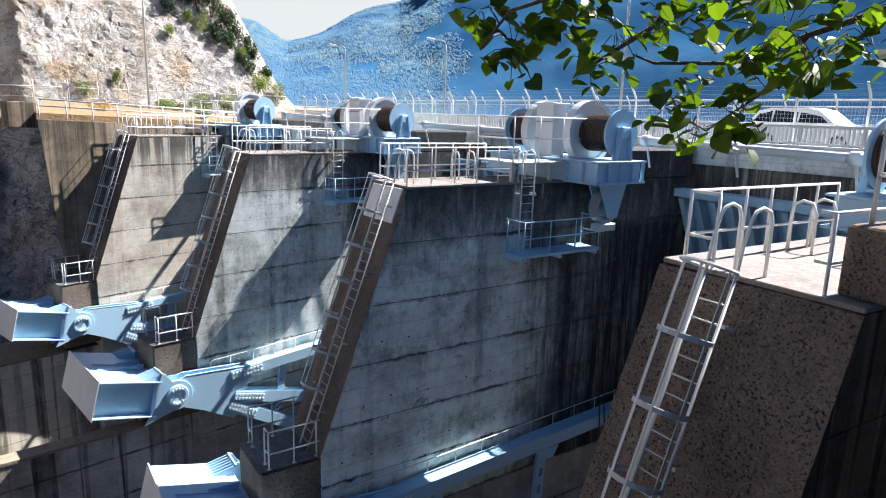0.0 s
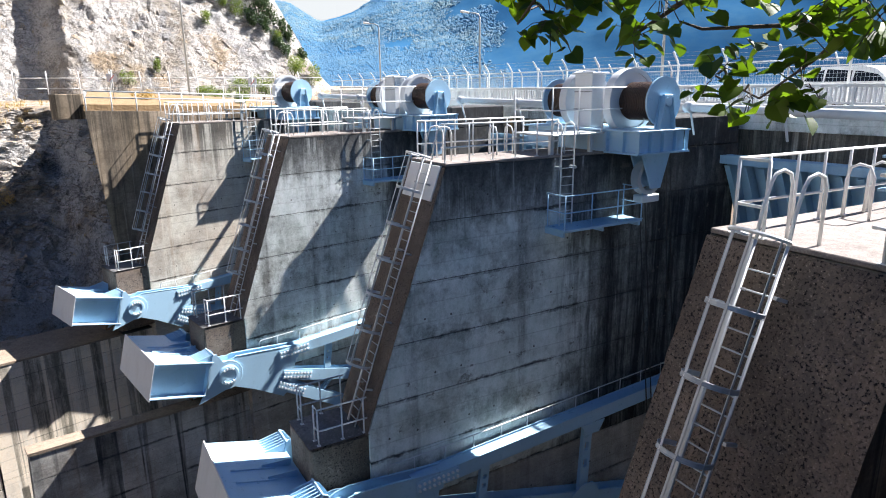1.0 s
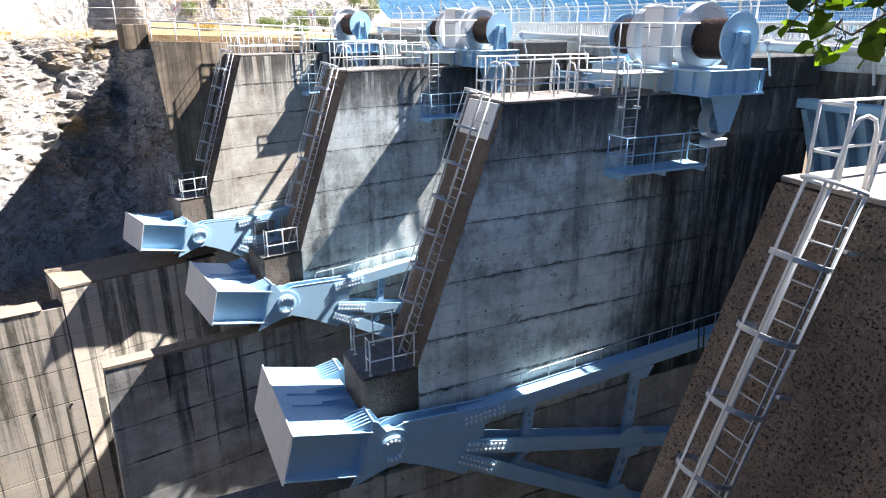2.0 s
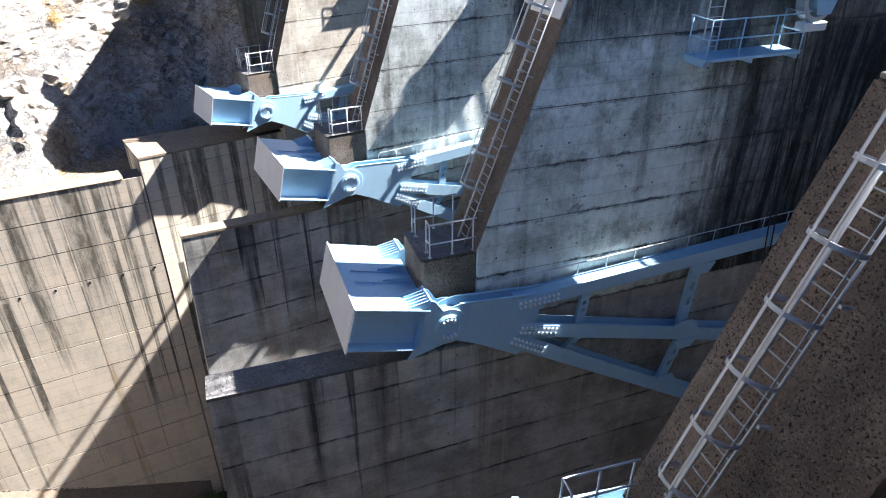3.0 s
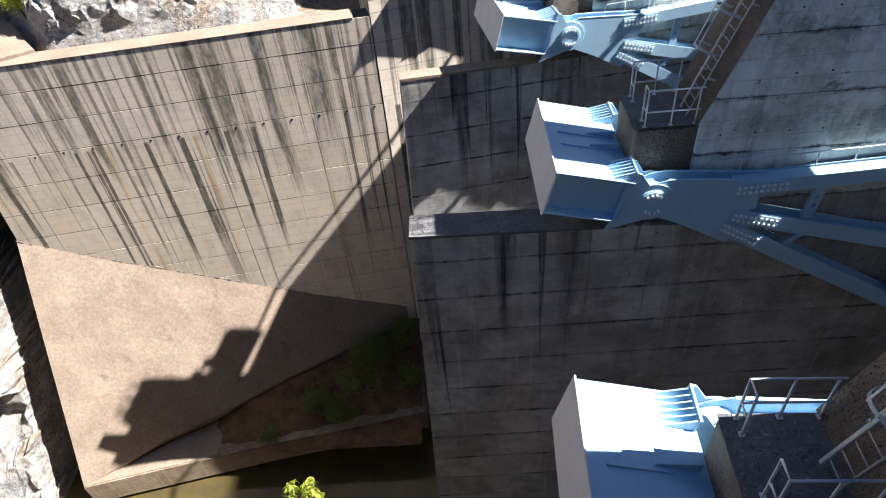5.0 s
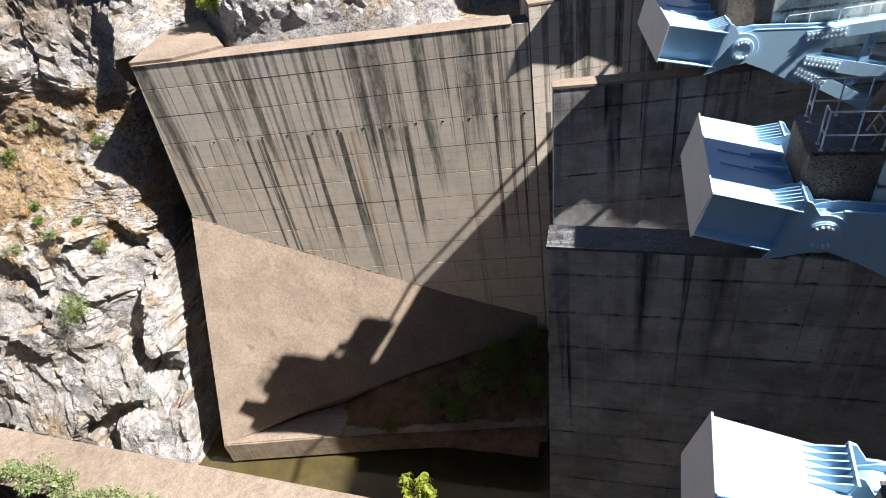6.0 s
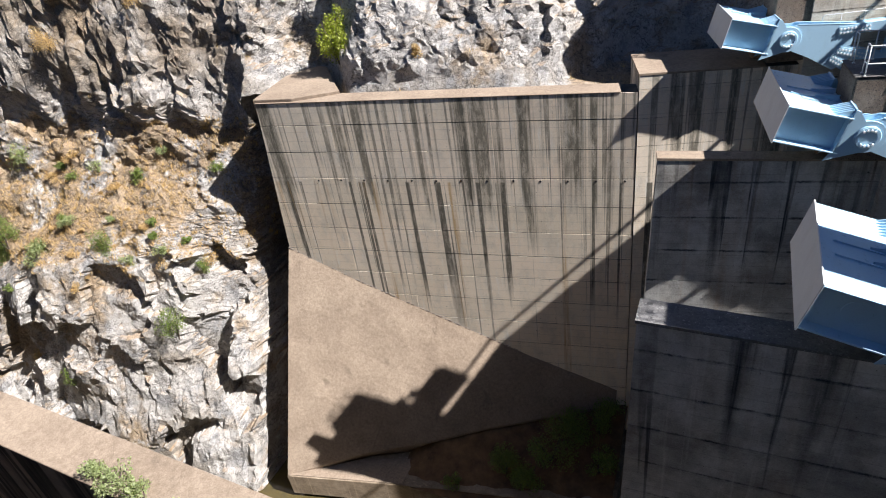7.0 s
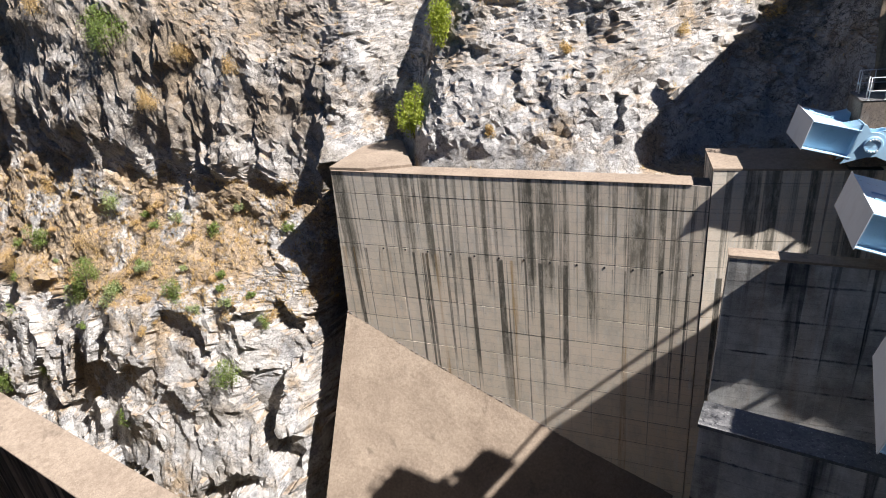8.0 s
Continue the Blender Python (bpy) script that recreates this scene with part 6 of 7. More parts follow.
    soil = soil * np.clip(0.75 + 2.2 * fbm(q * 0.35, 4, 61).reshape(soil.shape), 0, 1)
    me.attributes.new("soil", "FLOAT", "POINT").data.foreach_set("value", soil.ravel().astype(np.float32))
    same_mesh("rock_face", me, t, Matrix())
    return pos


BANK = left_bank()


def dry_grass():
    """Tufts of dry blades wherever the bank has a ledge."""
    e1 = BANK[1:, :-1] - BANK[:-1, :-1]
    e2 = BANK[:-1, 1:] - BANK[:-1, :-1]
    n = np.cross(e1, e2)
    area = np.linalg.norm(n, axis=-1) + 1e-9
    up = np.abs(n[..., 2]) / area
    p = BANK[:-1, :-1] + (e1 + e2) * 0.5
    bench = (p[..., 0] < -37.5) & (p[..., 2] > -23.5) & (p[..., 2] < -14)
    ledge = (p[..., 0] > -78) & (p[..., 0] < 0) & (p[..., 2] > -23) & (p[..., 2] < 22)
    patch = fbm(p.reshape(-1, 3) * 0.45, 3, 66).reshape(up.shape)
    w = area * (bench * (up > 0.42) * (patch > -0.22) * 4.5 + ledge * (up > 0.6) * (patch > 0.02) * 0.55)
    rng = np.random.default_rng(5)
    flatw = (w / w.sum()).ravel()
    pick = rng.choice(flatw.size, 11000, p=flatw)
    base = p.reshape(-1, 3)[pick]
    verts, faces = [], []
    for b in base:
        h = rng.uniform(0.12, 0.38)
        for k in range(7):
            a = rng.uniform(0, 6.28)
            lean = rng.uniform(0.15, 0.9) * h
            f = b + rng.normal(0, 0.10, 3) * (1, 1, 0.15)
            s = np.array((-math.sin(a), math.cos(a), 0)) * rng.uniform(0.012, 0.03)
            tip = f + (math.cos(a) * lean, math.sin(a) * lean, h)
            i = len(verts)
            verts += [f - s - (0, 0, 0.05), f + s - (0, 0, 0.05), tip]
            faces.append((i, i + 1, i + 2))
    o = np.array((-45, 15, -19))
    t = thing("dry_grass", tuple(o), "straw-coloured dry grass on the rock ledges", "grass", kind="stuff")
    me = bpy.data.meshes.new("blades")
    me.from_pydata([tuple(v - o) for v in verts], [], faces)
    me.materials.append(M_DRYGRASS)
    same_mesh("blades", me, t, Matrix())


dry_grass()

# ---- ground sheet, river and the bank under the camera ----
t = thing("ground", (0, 0, -43.5), "brown earth of the valley floor", "ground", kind="structure")
part("sheet", slab(new_bm(), [(-3000, -3000), (3000, -3000), (3000, 3000), (-3000, 3000)], -46, -43.5), M_EARTH, t)


t = thing("right_bank", (-8, -20, -0.2), "brown earth bank with a concrete edge", "ground", kind="structure")
part("bank", prism(new_bm(), [(-120, 0.25), (1.5, 0.25), (1.5, -41.6), (-120, -41.6)], -60, -17.1), M_EARTH, t)

# ---- hills ----


def hills():
    az = np.radians(np.linspace(-60, 130, 380))
    deg = np.degrees(az)
    ridge = np.interp(deg, [-60, -10, 0, 10, 15, 18, 20.5, 23, 27, 30, 36, 45, 60, 80, 130], [10, 8, 7, 6.4, 6.6, 6.5, 5.3, 6.3, 8.0, 8.6, 12.5, 17, 19, 16, 14])
    rr = np.linspace(0, 1, 70)
    r = 330 + 700 * rr
    elev = np.interp(rr, [0, 0.08, 0.9, 1], [-3.0, -0.5, 1.0, 0.9])
    R, A_ = np.meshgrid(r, az, indexing="ij")
    top = 1030 * np.tan(np.radians(ridge))
    E = elev[:, None]
    z = np.where(E < 0, E * 12, E * top[None])
    pos = np.stack([np.sin(A_) * R, np.cos(A_) * R, z], -1)
    q = pos.reshape(-1, 3)
    d = fbm(q * 0.008, 4, 91) * 34 + fbm(q * 0.03, 4, 92) * 5
    pos[..., 2] += (d * np.clip(q[:, 2] / 60, 0, 1)).reshape(z.shape)
    t = thing("hills", (0, 0, 0), "forested mountains behind the dam, tinted blue for haze", "mountains", kind="structure")
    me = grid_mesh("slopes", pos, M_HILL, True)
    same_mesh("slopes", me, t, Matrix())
    # the forest on the slopes that face the dam
    g = np.random.default_rng(17)
    k = 170000
    fi = g.uniform(4, 66, k)
    az_d = g.uniform(8, 60, k)
    fj = np.interp(az_d, deg, np.arange(len(deg)))
    i, j = fi.astype(int), np.minimum(fj.astype(int), len(deg) - 2)
    u, v = (fi - i)[:, None], (fj - j)[:, None]
    base = (pos[i, j] * (1 - u) + pos[i + 1, j] * u) * (1 - v) + (pos[i, j + 1] * (1 - u) + pos[i + 1, j + 1] * u) * v
    # clearings between the stands of trees leave smooth blue slopes standing for shaded sides
    stand = fbm(base * 0.011, 4, 95) * 1.6 + 0.25 - np.clip((az_d - 34.5) / 6, 0, 1.5)
    base = base[g.uniform(-0.08, 0.08, k) < stand]
    k = len(base)
    rad, tall, turn = g.uniform(0.9, 1.9, k), g.uniform(1.3, 2.9, k), g.uniform(0, 6.28, k)
    th = (np.arange(6) * (math.tau / 6))[None] + turn[:, None]
    wob = g.uniform(0.7, 1.3, (k, 6)) * rad[:, None]
    co = np.zeros((k, 7, 3))
    co[:, :6, 0], co[:, :6, 1] = np.cos(th) * wob, np.sin(th) * wob
    co[:, :6, 2] = tall[:, None] * g.uniform(0.1, 0.45, (k, 6))
    co[:, 6, 2] = tall
    co += base[:, None] - np.array((0, 0, 0.9))
    tri = [(e, (e + 1) % 6, 6) for e in range(6)]
    faces = (np.array(tri)[None] + (np.arange(k) * 7)[:, None, None]).reshape(-1, 3)
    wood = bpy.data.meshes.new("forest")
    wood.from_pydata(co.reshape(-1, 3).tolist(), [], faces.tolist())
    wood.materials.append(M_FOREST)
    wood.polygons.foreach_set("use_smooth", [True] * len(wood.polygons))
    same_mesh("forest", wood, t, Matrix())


def haze():
    """Bright milky sky low over the ridge."""
    t = thing("backdrop", (0, 2400, 0), "milky white hazy sky above the ridge", "sky", kind="structure")
    bm = new_bm()
    rows = []
    for i in range(25):
        a = radians(-20 + 3 * i)
        rows.append([bm.verts.new((math.sin(a) * 2400, math.cos(a) * 2400, h)) for h in (-30, 300, 700)])
    for p, q in zip(rows, rows[1:]):
        for e in (0, 1):
            bm.faces.new((p[e], q[e], q[e + 1], p[e + 1]))
    m = bpy.data.materials.new("milky_sky")
    m.use_nodes = True
    b = m.node_tree.nodes["Principled BSDF"]
    b.inputs["Base Color"].default_value = (0, 0, 0, 1)
    b.inputs["Emission Color"].default_value = (0.93, 0.97, 1.0, 1)
    b.inputs["Emission Strength"].default_value = 0.27
    part("sky_sheet", bm, m, t)


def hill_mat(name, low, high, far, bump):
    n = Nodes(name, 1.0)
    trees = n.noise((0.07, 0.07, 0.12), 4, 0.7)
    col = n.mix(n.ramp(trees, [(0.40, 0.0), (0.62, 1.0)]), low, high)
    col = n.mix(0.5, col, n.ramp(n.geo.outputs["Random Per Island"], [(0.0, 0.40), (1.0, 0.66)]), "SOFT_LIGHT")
    # patches of a deeper blue put the shaded valleys into the colour
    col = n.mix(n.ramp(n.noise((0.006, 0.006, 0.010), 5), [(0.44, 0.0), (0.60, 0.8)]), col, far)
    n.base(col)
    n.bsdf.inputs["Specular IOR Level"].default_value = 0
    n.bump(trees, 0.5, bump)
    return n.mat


# the blue of distance haze is put into these base colours
M_HILL = hill_mat("haze_tinted_slope", (0.044, 0.145, 0.272), (0.060, 0.165, 0.28), (0.036, 0.138, 0.28), 0.02)
M_FOREST = hill_mat("haze_tinted_forest", (0.078, 0.165, 0.25), (0.155, 0.225, 0.25), (0.07, 0.16, 0.265), 0.02)
hills()
haze()

# ---- plants ----


def leaf_cards(bm, centre, spread, count, size, rng, flat=0.0, aim=None):
    """Many small folded leaves round a centre."""
    for _ in range(count):
        while True:
            p = Vector((rng.uniform(-1, 1), rng.uniform(-1, 1), rng.uniform(-1, 1)))
            if 0.05 < p.length < 1:
                break
        p = Vector(centre) + Vector((p.x * spread[0], p.y * spread[1], p.z * spread[2]))
        n = Vector((rng.gauss(0, 1), rng.gauss(0, 1), rng.gauss(0, 1) + flat)).normalized()
        u = n.orthogonal().normalized()
        u = (Matrix.Rotation(rng.uniform(0, 6.28), 3, n) @ u)
        w = n.cross(u)
        s = size * rng.uniform(0.6, 1.3)
        a, b, c, d = p - u * s, p + w * s * 0.5 + n * s * 0.12, p + u * s, p - w * s * 0.5 + n * s * 0.12
        v = [bm.verts.new(q) for q in (a, b, c, d)]
        bm.faces.new((v[0], v[1], v[2]))
        bm.faces.new((v[0], v[2], v[3]))


def make_shrub(loc, w, h, mat, count, size, rng, label, category="shrub", stems=4):
    t = thing("shrub", loc, label, category, "shrubs on the rock")
    x, y, z = loc
    for i in range(stems):
        a = rng.uniform(0, 6.28)
        tip = (x + math.cos(a) * w * 0.5, y + math.sin(a) * w * 0.5, z + h * rng.uniform(0.6, 0.95))
        part("stem", sweep(new_bm(), [(x, y, z - 0.25), ((x + tip[0]) / 2 + 0.03, (y + tip[1]) / 2, z + h * 0.45), tip], 0.03 * max(w, 0.5), 5, 0.008), M_BARK, t)
    bm = new_bm()
    count = int(count * min(5, max(1, (w / 0.9) ** 1.6)))
    lobes = 9
    for i in range(lobes):
        a = rng.uniform(0, 6.28)
        r = rng.uniform(0.1, 0.62) * w
        f = rng.uniform(0.2, 0.85)
        c = (x + math.cos(a) * r, y + math.sin(a) * r, z + h * f)
        k = rng.uniform(0.28, 0.5)
        leaf_cards(bm, c, (w * k, w * k, h * k * 0.75), count // lobes, size, rng)
    part("foliage", bm, mat, t)
    return t


rngp = random.Random(12)
SHRUBS = [
    ((-58.18, 16.37, -3.98), 2.38, 3.80, "green"),
    ((-61.53, 14.03, -18.11), 1.62, 2.91, "pale"),
    ((-50.71, 10.08, -22.51), 0.93, 1.86, "green"),
    ((-45.23, 8.75, -28.02), 1.39, 2.79, "green"),
    ((-55.87, 5.39, -32.71), 0.79, 1.58, "green"),
    ((-32.87, 20.05, -10.60), 1.37, 3.71, "tall"),
    ((-31.28, 22.38, -5.11), 1.26, 3.51, "tall"),
    ((-63.82, 9.66, -24.81), 1.40, 2.80, "green"),
    ((-71.77, 7.60, -27.54), 1.39, 2.79, "green"),
    ((-57.84, 9.03, -23.72), 1.28, 2.56, "pale"),
    ((-70.62, 11.22, -20.89), 1.35, 2.17, "green"),
    ((-75.20, 9.99, -23.52), 1.60, 2.55, "dry"),
    ((-55.41, 16.13, -8.38), 0.97, 1.55, "dry"),
    ((-50.46, 15.05, -18.53), 0.94, 1.32, "green"),
    ((-70.17, 13.72, -16.65), 1.19, 1.91, "dry"),
    ((-37.89, 22.42, -6.28), 0.45, 0.91, "dry"),
    ((-22.82, 22.66, -5.58), 0.53, 0.95, "dry"),
    ((-26.36, 18.86, -9.83), 0.45, 0.90, "dry"),
    ((-16.73, 27.38, -5.49), 0.76, 1.21, "dry"),
    ((-12.04, 31.83, -5.29), 0.82, 1.31, "dry"),
    ((-73.61, 4.75, -33.80), 1.62, 2.59, "green"),
    ((-69.12, 6.43, -32.32), 0.74, 1.48, "pale"),
    ((-48.22, 7.14, -35.76), 0.65, 1.30, "dry"),
    ((-61.57, 6.70, -33.17), 0.74, 1.48, "dry"),
    ((-43.38, 12.60, -23.70), 0.79, 1.26, "dry"),
    ((-45.73, 10.79, -23.37), 0.88, 1.41, "dry"),
    ((-66.44, 14.51, -16.55), 1.72, 2.40, "dry"),
    ((-65.48, 15.34, -0.82), 1.64, 2.62, "dry"),
    ((-52.15, 18.20, -5.22), 1.17, 1.88, "dry"),
    ((-62.33, 14.61, -17.61), 1.91, 3.06, "pale"),
    ((-62.28, 9.72, -22.74), 1.63, 2.93, "green"),
    ((-58.24, 9.53, -23.75), 1.55, 2.17, "green"),
    ((-50.67, 9.97, -22.11), 1.04, 2.08, "green"),
    ((-63.35, 11.77, -21.05), 1.66, 2.32, "dry"),
    ((-55.50, 16.05, -8.70), 1.10, 2.19, "dry"),
    ((-47.69, 18.43, -6.30), 0.89, 1.78, "dry"),
    ((-1.78, 56.58, 2.47), 0.99, 1.58, "green"),
    ((-3.57, 28.70, 1.31), 0.96, 0.77, "dry"),
    ((1.25, 57.95, 3.95), 0.63, 1.27, "green"),
    ((19.19, 60.89, 2.81), 1.39, 2.22, "green"),
    ((11.49, 65.43, 12.88), 2.15, 5.59, "dark"),
    ((13.99, 64.18, 10.47), 1.42, 3.41, "dark"),
    ((15.64, 62.34, 6.61), 0.84, 1.67, "dark"),
    ((16.40, 63.54, 8.36), 0.85, 2.04, "dark"),
    ((9.67, 65.63, 13.32), 1.79, 3.58, "dark"),
    ((14.23, 62.96, 8.48), 1.05, 2.10, "dark"),
    ((7.57, 62.44, 9.14), 1.02, 1.64, "green"),
    ((9.92, 64.36, 11.35), 1.06, 1.69, "green"),
    ((12.55, 48.04, 3.40), 1.72, 1.72, "green"),
    ((13.09, 65.48, 12.10), 1.62, 3.89, "dark"),
    ((15.19, 63.84, 9.58), 1.42, 3.40, "dark"),
    ((17.59, 64.05, 7.48), 1.07, 2.15, "dark"),
    ((18.78, 63.56, 5.52), 0.93, 1.86, "dark"),
    ((13.06, 63.32, 9.36), 1.26, 2.27, "dark"),
    ((15.43, 62.68, 7.26), 1.05, 1.89, "green"),
    ((11.65, 63.93, 10.23), 1.26, 2.28, "green"),
    ((16.28, 62.31, 5.67), 1.05, 1.88, "dark"),
    ((11.04, 65.92, 14.14), 1.80, 4.33, "dark"),
    ((8.19, 64.72, 11.82), 1.27, 2.53, "dark"),
    ((-20.80, 11.87, -38.87), 2.04, 2.45, "green"),
    ((-17.73, 13.42, -38.35), 2.25, 2.92, "green"),
    ((-18.94, 11.43, -39.11), 2.02, 2.22, "green"),
    ((-16.01, 15.28, -37.71), 1.83, 2.56, "green"),
    ((-14.05, 17.07, -37.21), 1.30, 2.35, "green"),
    ((-14.23, 13.64, -38.58), 1.71, 2.05, "green"),
    ((-24.38, 9.74, -39.34), 0.86, 1.21, "green"),
    ((-16.68, 15.52, -37.47), 1.6, 2.4, "green"),
    ((-14.68, 16.15, -37.26), 1.7, 3.0, "green"),
    ((2.33, 28.12, 0.96), 0.7, 0.9, "green"),
    ((7.26, 48.07, 1.27), 1.6, 1.9, "green"),
    ((9.46, 48.07, 1.27), 1.5, 2.1, "green"),
    ((4.84, 49.12, 1.27), 2.2, 1.2, "green"),
    ((-21.8, -10.6, -10.95), 0.6, 0.6, "herb"),
    ((-20.9, -10.7, -10.95), 0.65, 0.65, "herb"),
    ((-22.6, -10.5, -10.95), 0.5, 0.5, "herb"),
    ((-20.1, -10.8, -10.95), 0.5, 0.45, "herb"),
    ((-19.3, -10.85, -10.95), 0.55, 0.5, "herb"),
    ((-18.6, -10.9, -10.95), 0.4, 0.35, "herb"),
    ((-12.4, -9.75, -10.95), 0.45, 0.8, "bright"),]
for loc, w, h, kind in SHRUBS:
    if kind == "green":
        make_shrub(loc, w, h, M_SHRUB, 620, 0.075, rngp, "green leafy shrub growing from the rock")
    elif kind == "pale":
        make_shrub(loc, w, h, M_HERB, 420, 0.08, rngp, "pale grey-green shrub on the rock ledge")
    elif kind == "tall":
        make_shrub(loc, w, h, M_YOUNG, 1700, 0.09, rngp, "bright yellow-green young tree on the cliff", "young tree")
    elif kind == "dark":
        make_shrub(loc, w, h, M_NEEDLE, 420, 0.14, rngp, "dark evergreen tree on the ridge", "tree")
    elif kind == "dry":
        make_shrub(loc, w, h, M_DRYGRASS, 900, 0.05, rngp, "tuft of dry straw-coloured grass on the rock", "grass tuft", 1)
    elif kind == "herb":
        make_shrub(loc, w, h, M_HERB, 700, 0.045, rngp, "pale feathery bush growing over the wall top")
    elif kind == "bright":
        make_shrub(loc, w, h, M_YOUNG, 500, 0.07, rngp, "bright green sapling top below the railing", "sapling")

# low growth scattered over the bench
sel = BANK[(BANK[..., 0] < -42) & (BANK[..., 0] > -80) & (BANK[..., 2] > -25) & (BANK[..., 2] < -16.5)]
for i in range(34):
    b = sel[rngp.randrange(len(sel))]
    w = rngp.uniform(0.35, 0.85)
    if i % 3 == 0:
        make_shrub((b[0], b[1] - 0.1, b[2]), w, w * 1.2, M_SHRUB, 420, 0.07, rngp, "low green shrub among dry grass on the ledge")
    elif i % 3 == 1:
        make_shrub((b[0], b[1] - 0.1, b[2]), w, w, M_HERB, 420, 0.06, rngp, "pale grey-green cushion plant on the ledge")
    else:
        make_shrub((b[0], b[1] - 0.1, b[2]), w, w * 0.9, M_DRYGRASS, 600, 0.05, rngp, "tuft of dry straw-coloured grass on the ledge", "grass tuft", 1)

# ---- tree over the camera's bank ----


def heart_leaf(bm, base, along, normal, size):
    """A heart-shaped leaf, folded a little along its middle."""
    side = along.cross(normal).normalized()
    up = normal * size * 0.14
    pts = []
    for s, w in ((0.0, 0.12), (0.08, 0.34), (0.25, 0.48), (0.48, 0.46), (0.70, 0.31), (0.88, 0.13), (1.0, 0.0)):
        pts.append((s, w))
    mid = [bm.verts.new(base + along * size * s - (normal * size * 0.10 * s * s)) for s, w in pts]
    for sgn in (-1, 1):
        edge = [bm.verts.new(base + along * size * (s - (0.13 if i == 1 else 0)) + side * sgn * size * w + up * (w * 2) - (normal * size * 0.12 * s * s)) for i, (s, w) in enumerate(pts[:6])]
        for i in range(5):
            f = (mid[i], mid[i + 1], edge[i + 1], edge[i])
            bm.faces.new(f if sgn > 0 else f[::-1])
        f = (mid[5], mid[6], edge[5])
        bm.faces.new(f if sgn > 0 else f[::-1])


BOUGHS = [
    [(-5.25, -17.85, 2.0), (-5.6, -16.9, 2.5), (-6.29, -15.64, 2.33), (-6.33, -15.47, 2.22), (-6.41, -15.28, 2.15), (-6.51, -15.08, 2.06), (-6.67, -14.86, 2.06), (-6.72, -14.8, 2.09)],
    [(-5.3, -17.8, 2.5), (-5.9, -16.7, 2.75), (-6.68, -15.76, 2.33), (-6.76, -15.54, 2.28), (-6.94, -15.23, 2.27), (-7.14, -14.97, 2.26), (-7.32, -14.79, 2.18), (-7.38, -14.72, 2.06)],
    [(-6.41, -15.28, 2.15), (-6.43, -15.23, 2.04), (-6.46, -15.16, 1.95), (-6.54, -15.02, 1.82), (-6.63, -14.9, 1.9)],
    [(-5.3, -17.7, 2.9), (-5.9, -16.2, 2.95), (-6.61, -15.0, 2.35), (-6.7, -14.85, 2.18), (-6.8, -14.71, 2.07), (-6.84, -14.66, 2.02)],
]
CLUSTERS = [
    (-7.22, -14.50, 2.23, 0.11, 0.06, 10),
    (-7.14, -14.60, 2.10, 0.13, 0.11, 30),
    (-7.00, -14.67, 2.21, 0.13, 0.10, 26),
    (-6.97, -14.82, 2.03, 0.07, 0.07, 16),
    (-6.85, -14.82, 2.17, 0.13, 0.13, 22),
    (-6.77, -15.00, 2.16, 0.15, 0.12, 26),
    (-6.87, -15.08, 1.90, 0.08, 0.07, 14),
    (-6.81, -15.17, 1.83, 0.10, 0.07, 16),
    (-6.73, -15.28, 1.87, 0.09, 0.09, 18),
    (-6.72, -15.22, 2.04, 0.15, 0.09, 22),
    (-6.62, -15.32, 2.15, 0.19, 0.13, 30),
    (-6.55, -15.45, 2.14, 0.15, 0.13, 28),
    (-6.51, -15.53, 2.09, 0.08, 0.08, 10),
    (-6.64, -15.12, 2.24, 0.20, 0.07, 20),
    (-6.60, -15.43, 2.03, 0.12, 0.08, 12),
    (-6.83, -14.92, 2.42, 0.27, 0.13, 30),
    (-6.62, -15.30, 2.39, 0.30, 0.13, 34),
]


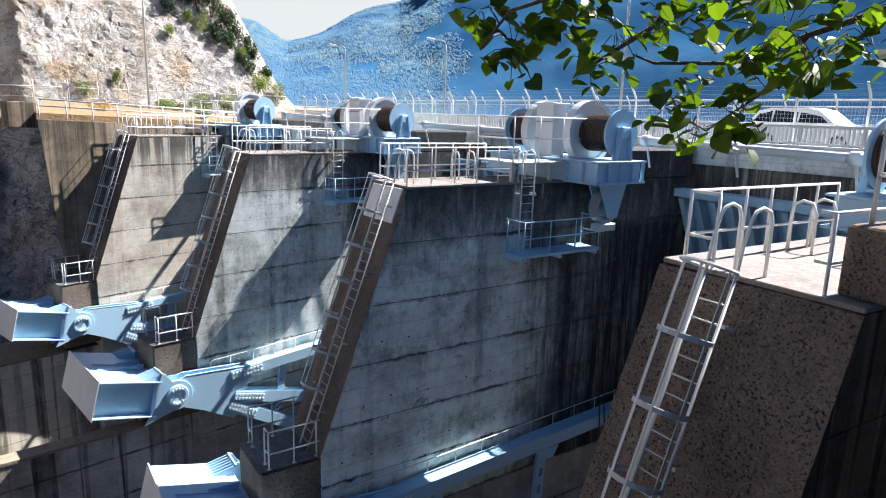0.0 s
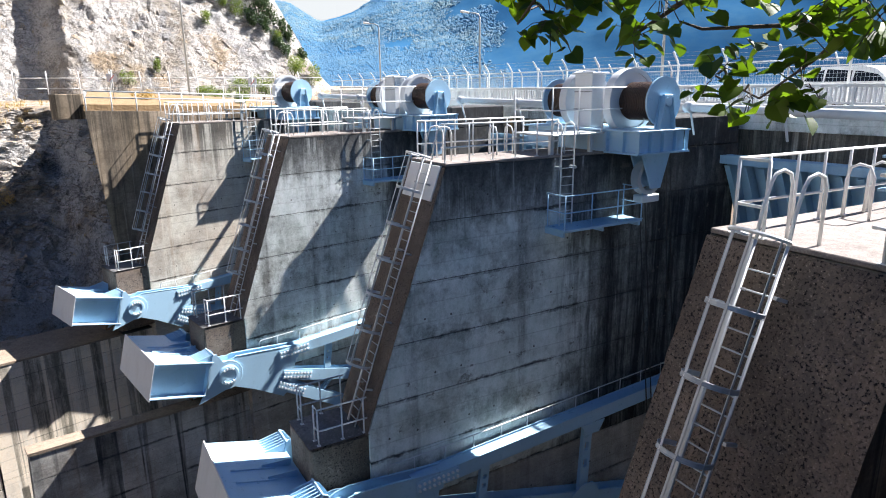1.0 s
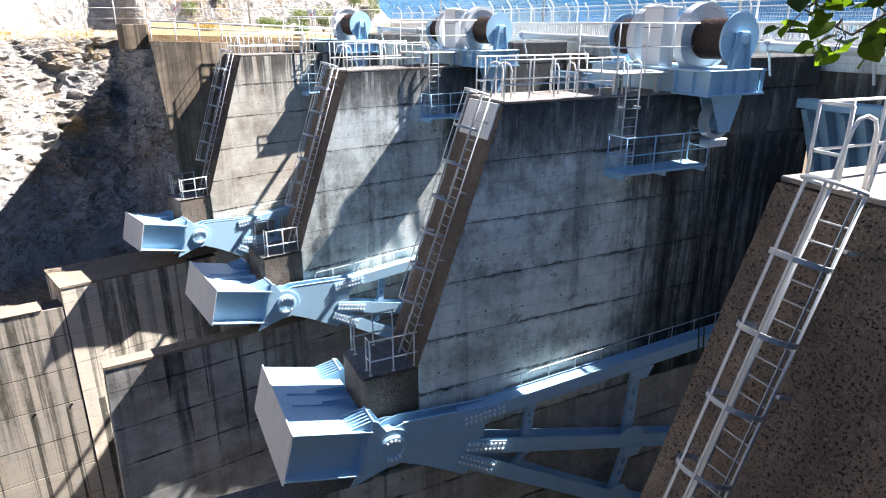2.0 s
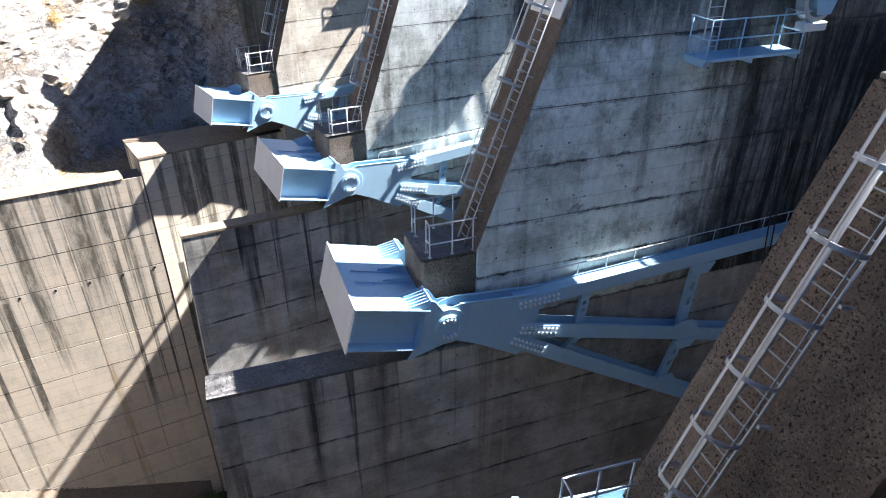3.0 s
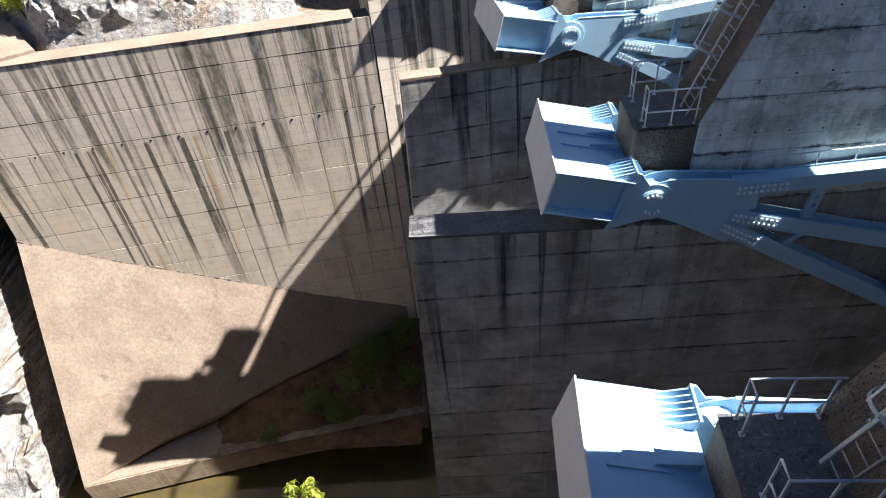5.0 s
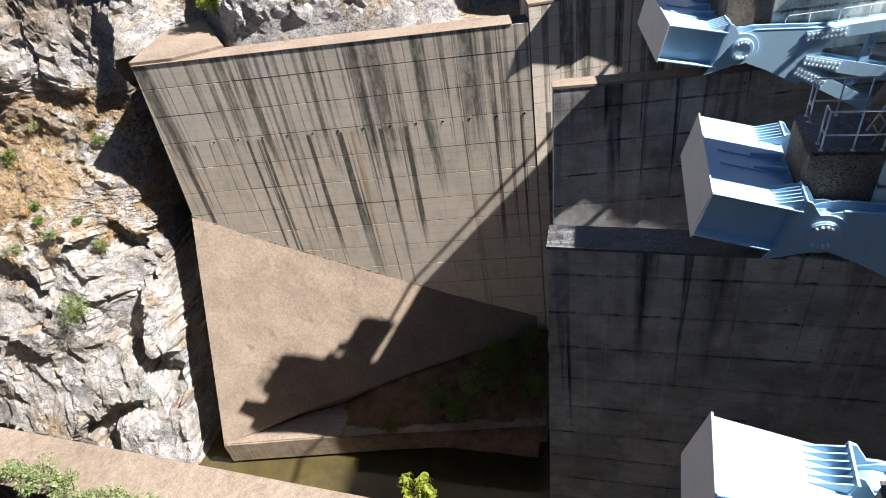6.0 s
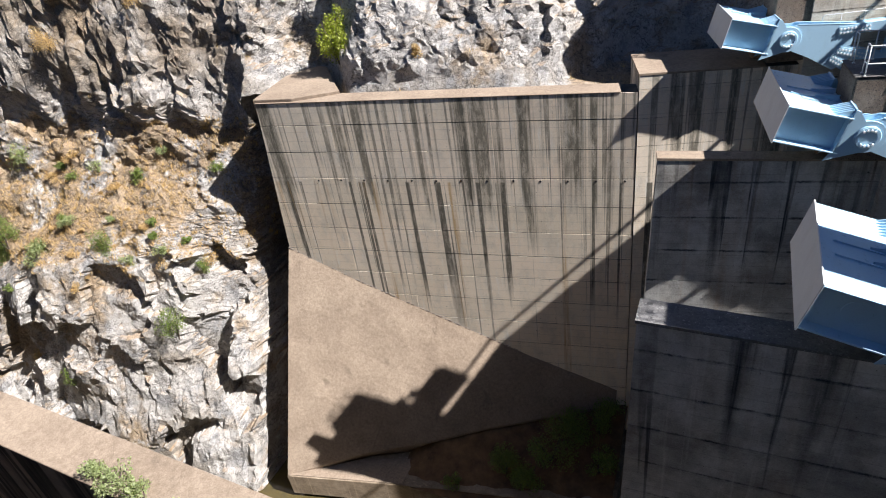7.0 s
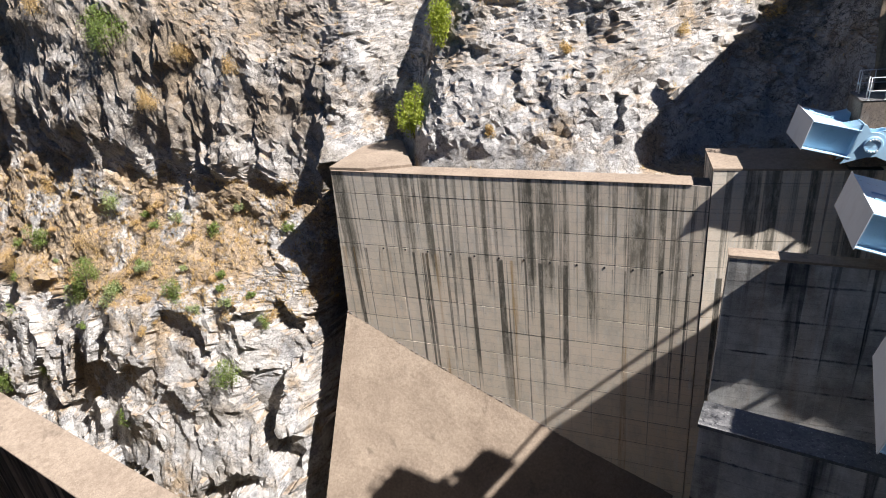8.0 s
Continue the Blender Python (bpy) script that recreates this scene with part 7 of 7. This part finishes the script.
def make_tree():
    t = thing("tree", (-5.2, -17.9, 0.2), "leafy tree with bright heart-shaped leaves leaning over the bank", "tree")
    rng = random.Random(31)
    part("trunk", sweep(new_bm(), [(-5.2, -17.95, -0.2), (-5.22, -17.9, 0.9), (-5.3, -17.8, 2.2), (-5.25, -17.75, 3.2), (-5.4, -17.6, 4.4)], 0.13, 12, 0.05), M_BARK, t, smooth=True)
    nodes = []
    for i, pts in enumerate(BOUGHS):
        part("limb", sweep(new_bm(), pts, 0.007 if i == 2 else 0.020, 7, 0.0035), M_BARK, t, smooth=True)
        v = [Vector(p) for p in pts]
        for a, b in zip(v, v[1:]):
            nodes += [a.lerp(b, f) for f in (0, 0.33, 0.66)]
    bm = new_bm()
    twigs = new_bm()
    for x, y, z, rw, rh, count in CLUSTERS:
        c = Vector((x, y, z))
        root = min(nodes, key=lambda p: (p - c).length)
        if (root - c).length > 0.03:
            mid = root.lerp(c, 0.5) + Vector((0, 0, 0.03))
            sweep(twigs, [root, mid, c], 0.004, 5, 0.002)
        for _ in range(int(count * 1.05)):
            p = c + Vector((rng.gauss(0, rw * 0.55), rng.gauss(0, rw * 0.55), rng.gauss(0, rh * 0.6)))
            if rng.random() < 0.5:
                sweep(twigs, [c.lerp(p, 0.2), c.lerp(p, 0.6) + Vector((0, 0, 0.012)), p], 0.0016, 4)
            a = rng.uniform(0, 6.28)
            along = Vector((math.cos(a), math.sin(a), rng.uniform(-1.1, 0.1))).normalized()
            n = Vector((rng.gauss(0, 0.5), rng.gauss(0, 0.5), 1)).normalized()
            n = (n - along * n.dot(along)).normalized()
            heart_leaf(bm, p, along, n, rng.uniform(0.045, 0.085))
    # an unseen bough higher up, added on the sunny side to shade leaves below
    part("limb", sweep(new_bm(), [(-5.25, -17.75, 3.1), (-5.4, -16.6, 3.7), (-5.8, -15.4, 3.75), (-6.2, -14.4, 3.5)], 0.025, 7, 0.006), M_BARK, t, smooth=True)
    for _ in range(420):
        f = rng.random()
        p = Vector((-5.75, -14.95, 3.6)).lerp(Vector((-6.25, -14.3, 3.35)), f) + Vector((rng.gauss(0, 0.22), rng.gauss(0, 0.22), rng.gauss(0, 0.13)))
        q = rng.uniform(0, 6.28)
        along = Vector((math.cos(q), math.sin(q), rng.uniform(-1.1, 0.1))).normalized()
        n = Vector((rng.gauss(0, 0.5), rng.gauss(0, 0.5), 1)).normalized()
        heart_leaf(bm, p, along, (n - along * n.dot(along)).normalized(), rng.uniform(0.055, 0.09))
    # the crown above the trunk
    for i in range(9):
        a = i * 0.7
        tip = Vector((-5.35 + math.cos(a) * rng.uniform(0.6, 1.2), -17.9 + math.sin(a) * rng.uniform(0.4, 0.9), rng.uniform(3.6, 5.2)))
        start = Vector((-5.27, -17.77, rng.uniform(2.4, 4.0)))
        part("limb", sweep(new_bm(), [start, start.lerp(tip, 0.5) + Vector((0, 0, 0.12)), tip], 0.03, 7, 0.006), M_BARK, t, smooth=True)
        for _ in range(110):
            p = start.lerp(tip, rng.uniform(0.45, 1.1)) + Vector((rng.gauss(0, 0.22), rng.gauss(0, 0.22), rng.gauss(0, 0.2)))
            q = rng.uniform(0, 6.28)
            along = Vector((math.cos(q), math.sin(q), rng.uniform(-1.1, 0.1))).normalized()
            n = Vector((rng.gauss(0, 0.5), rng.gauss(0, 0.5), 1)).normalized()
            heart_leaf(bm, p, along, (n - along * n.dot(along)).normalized(), rng.uniform(0.05, 0.085))
    part("twig", twigs, M_BARK, t, kind="stuff")
    part("crown", bm, M_LEAF, t)


make_tree()
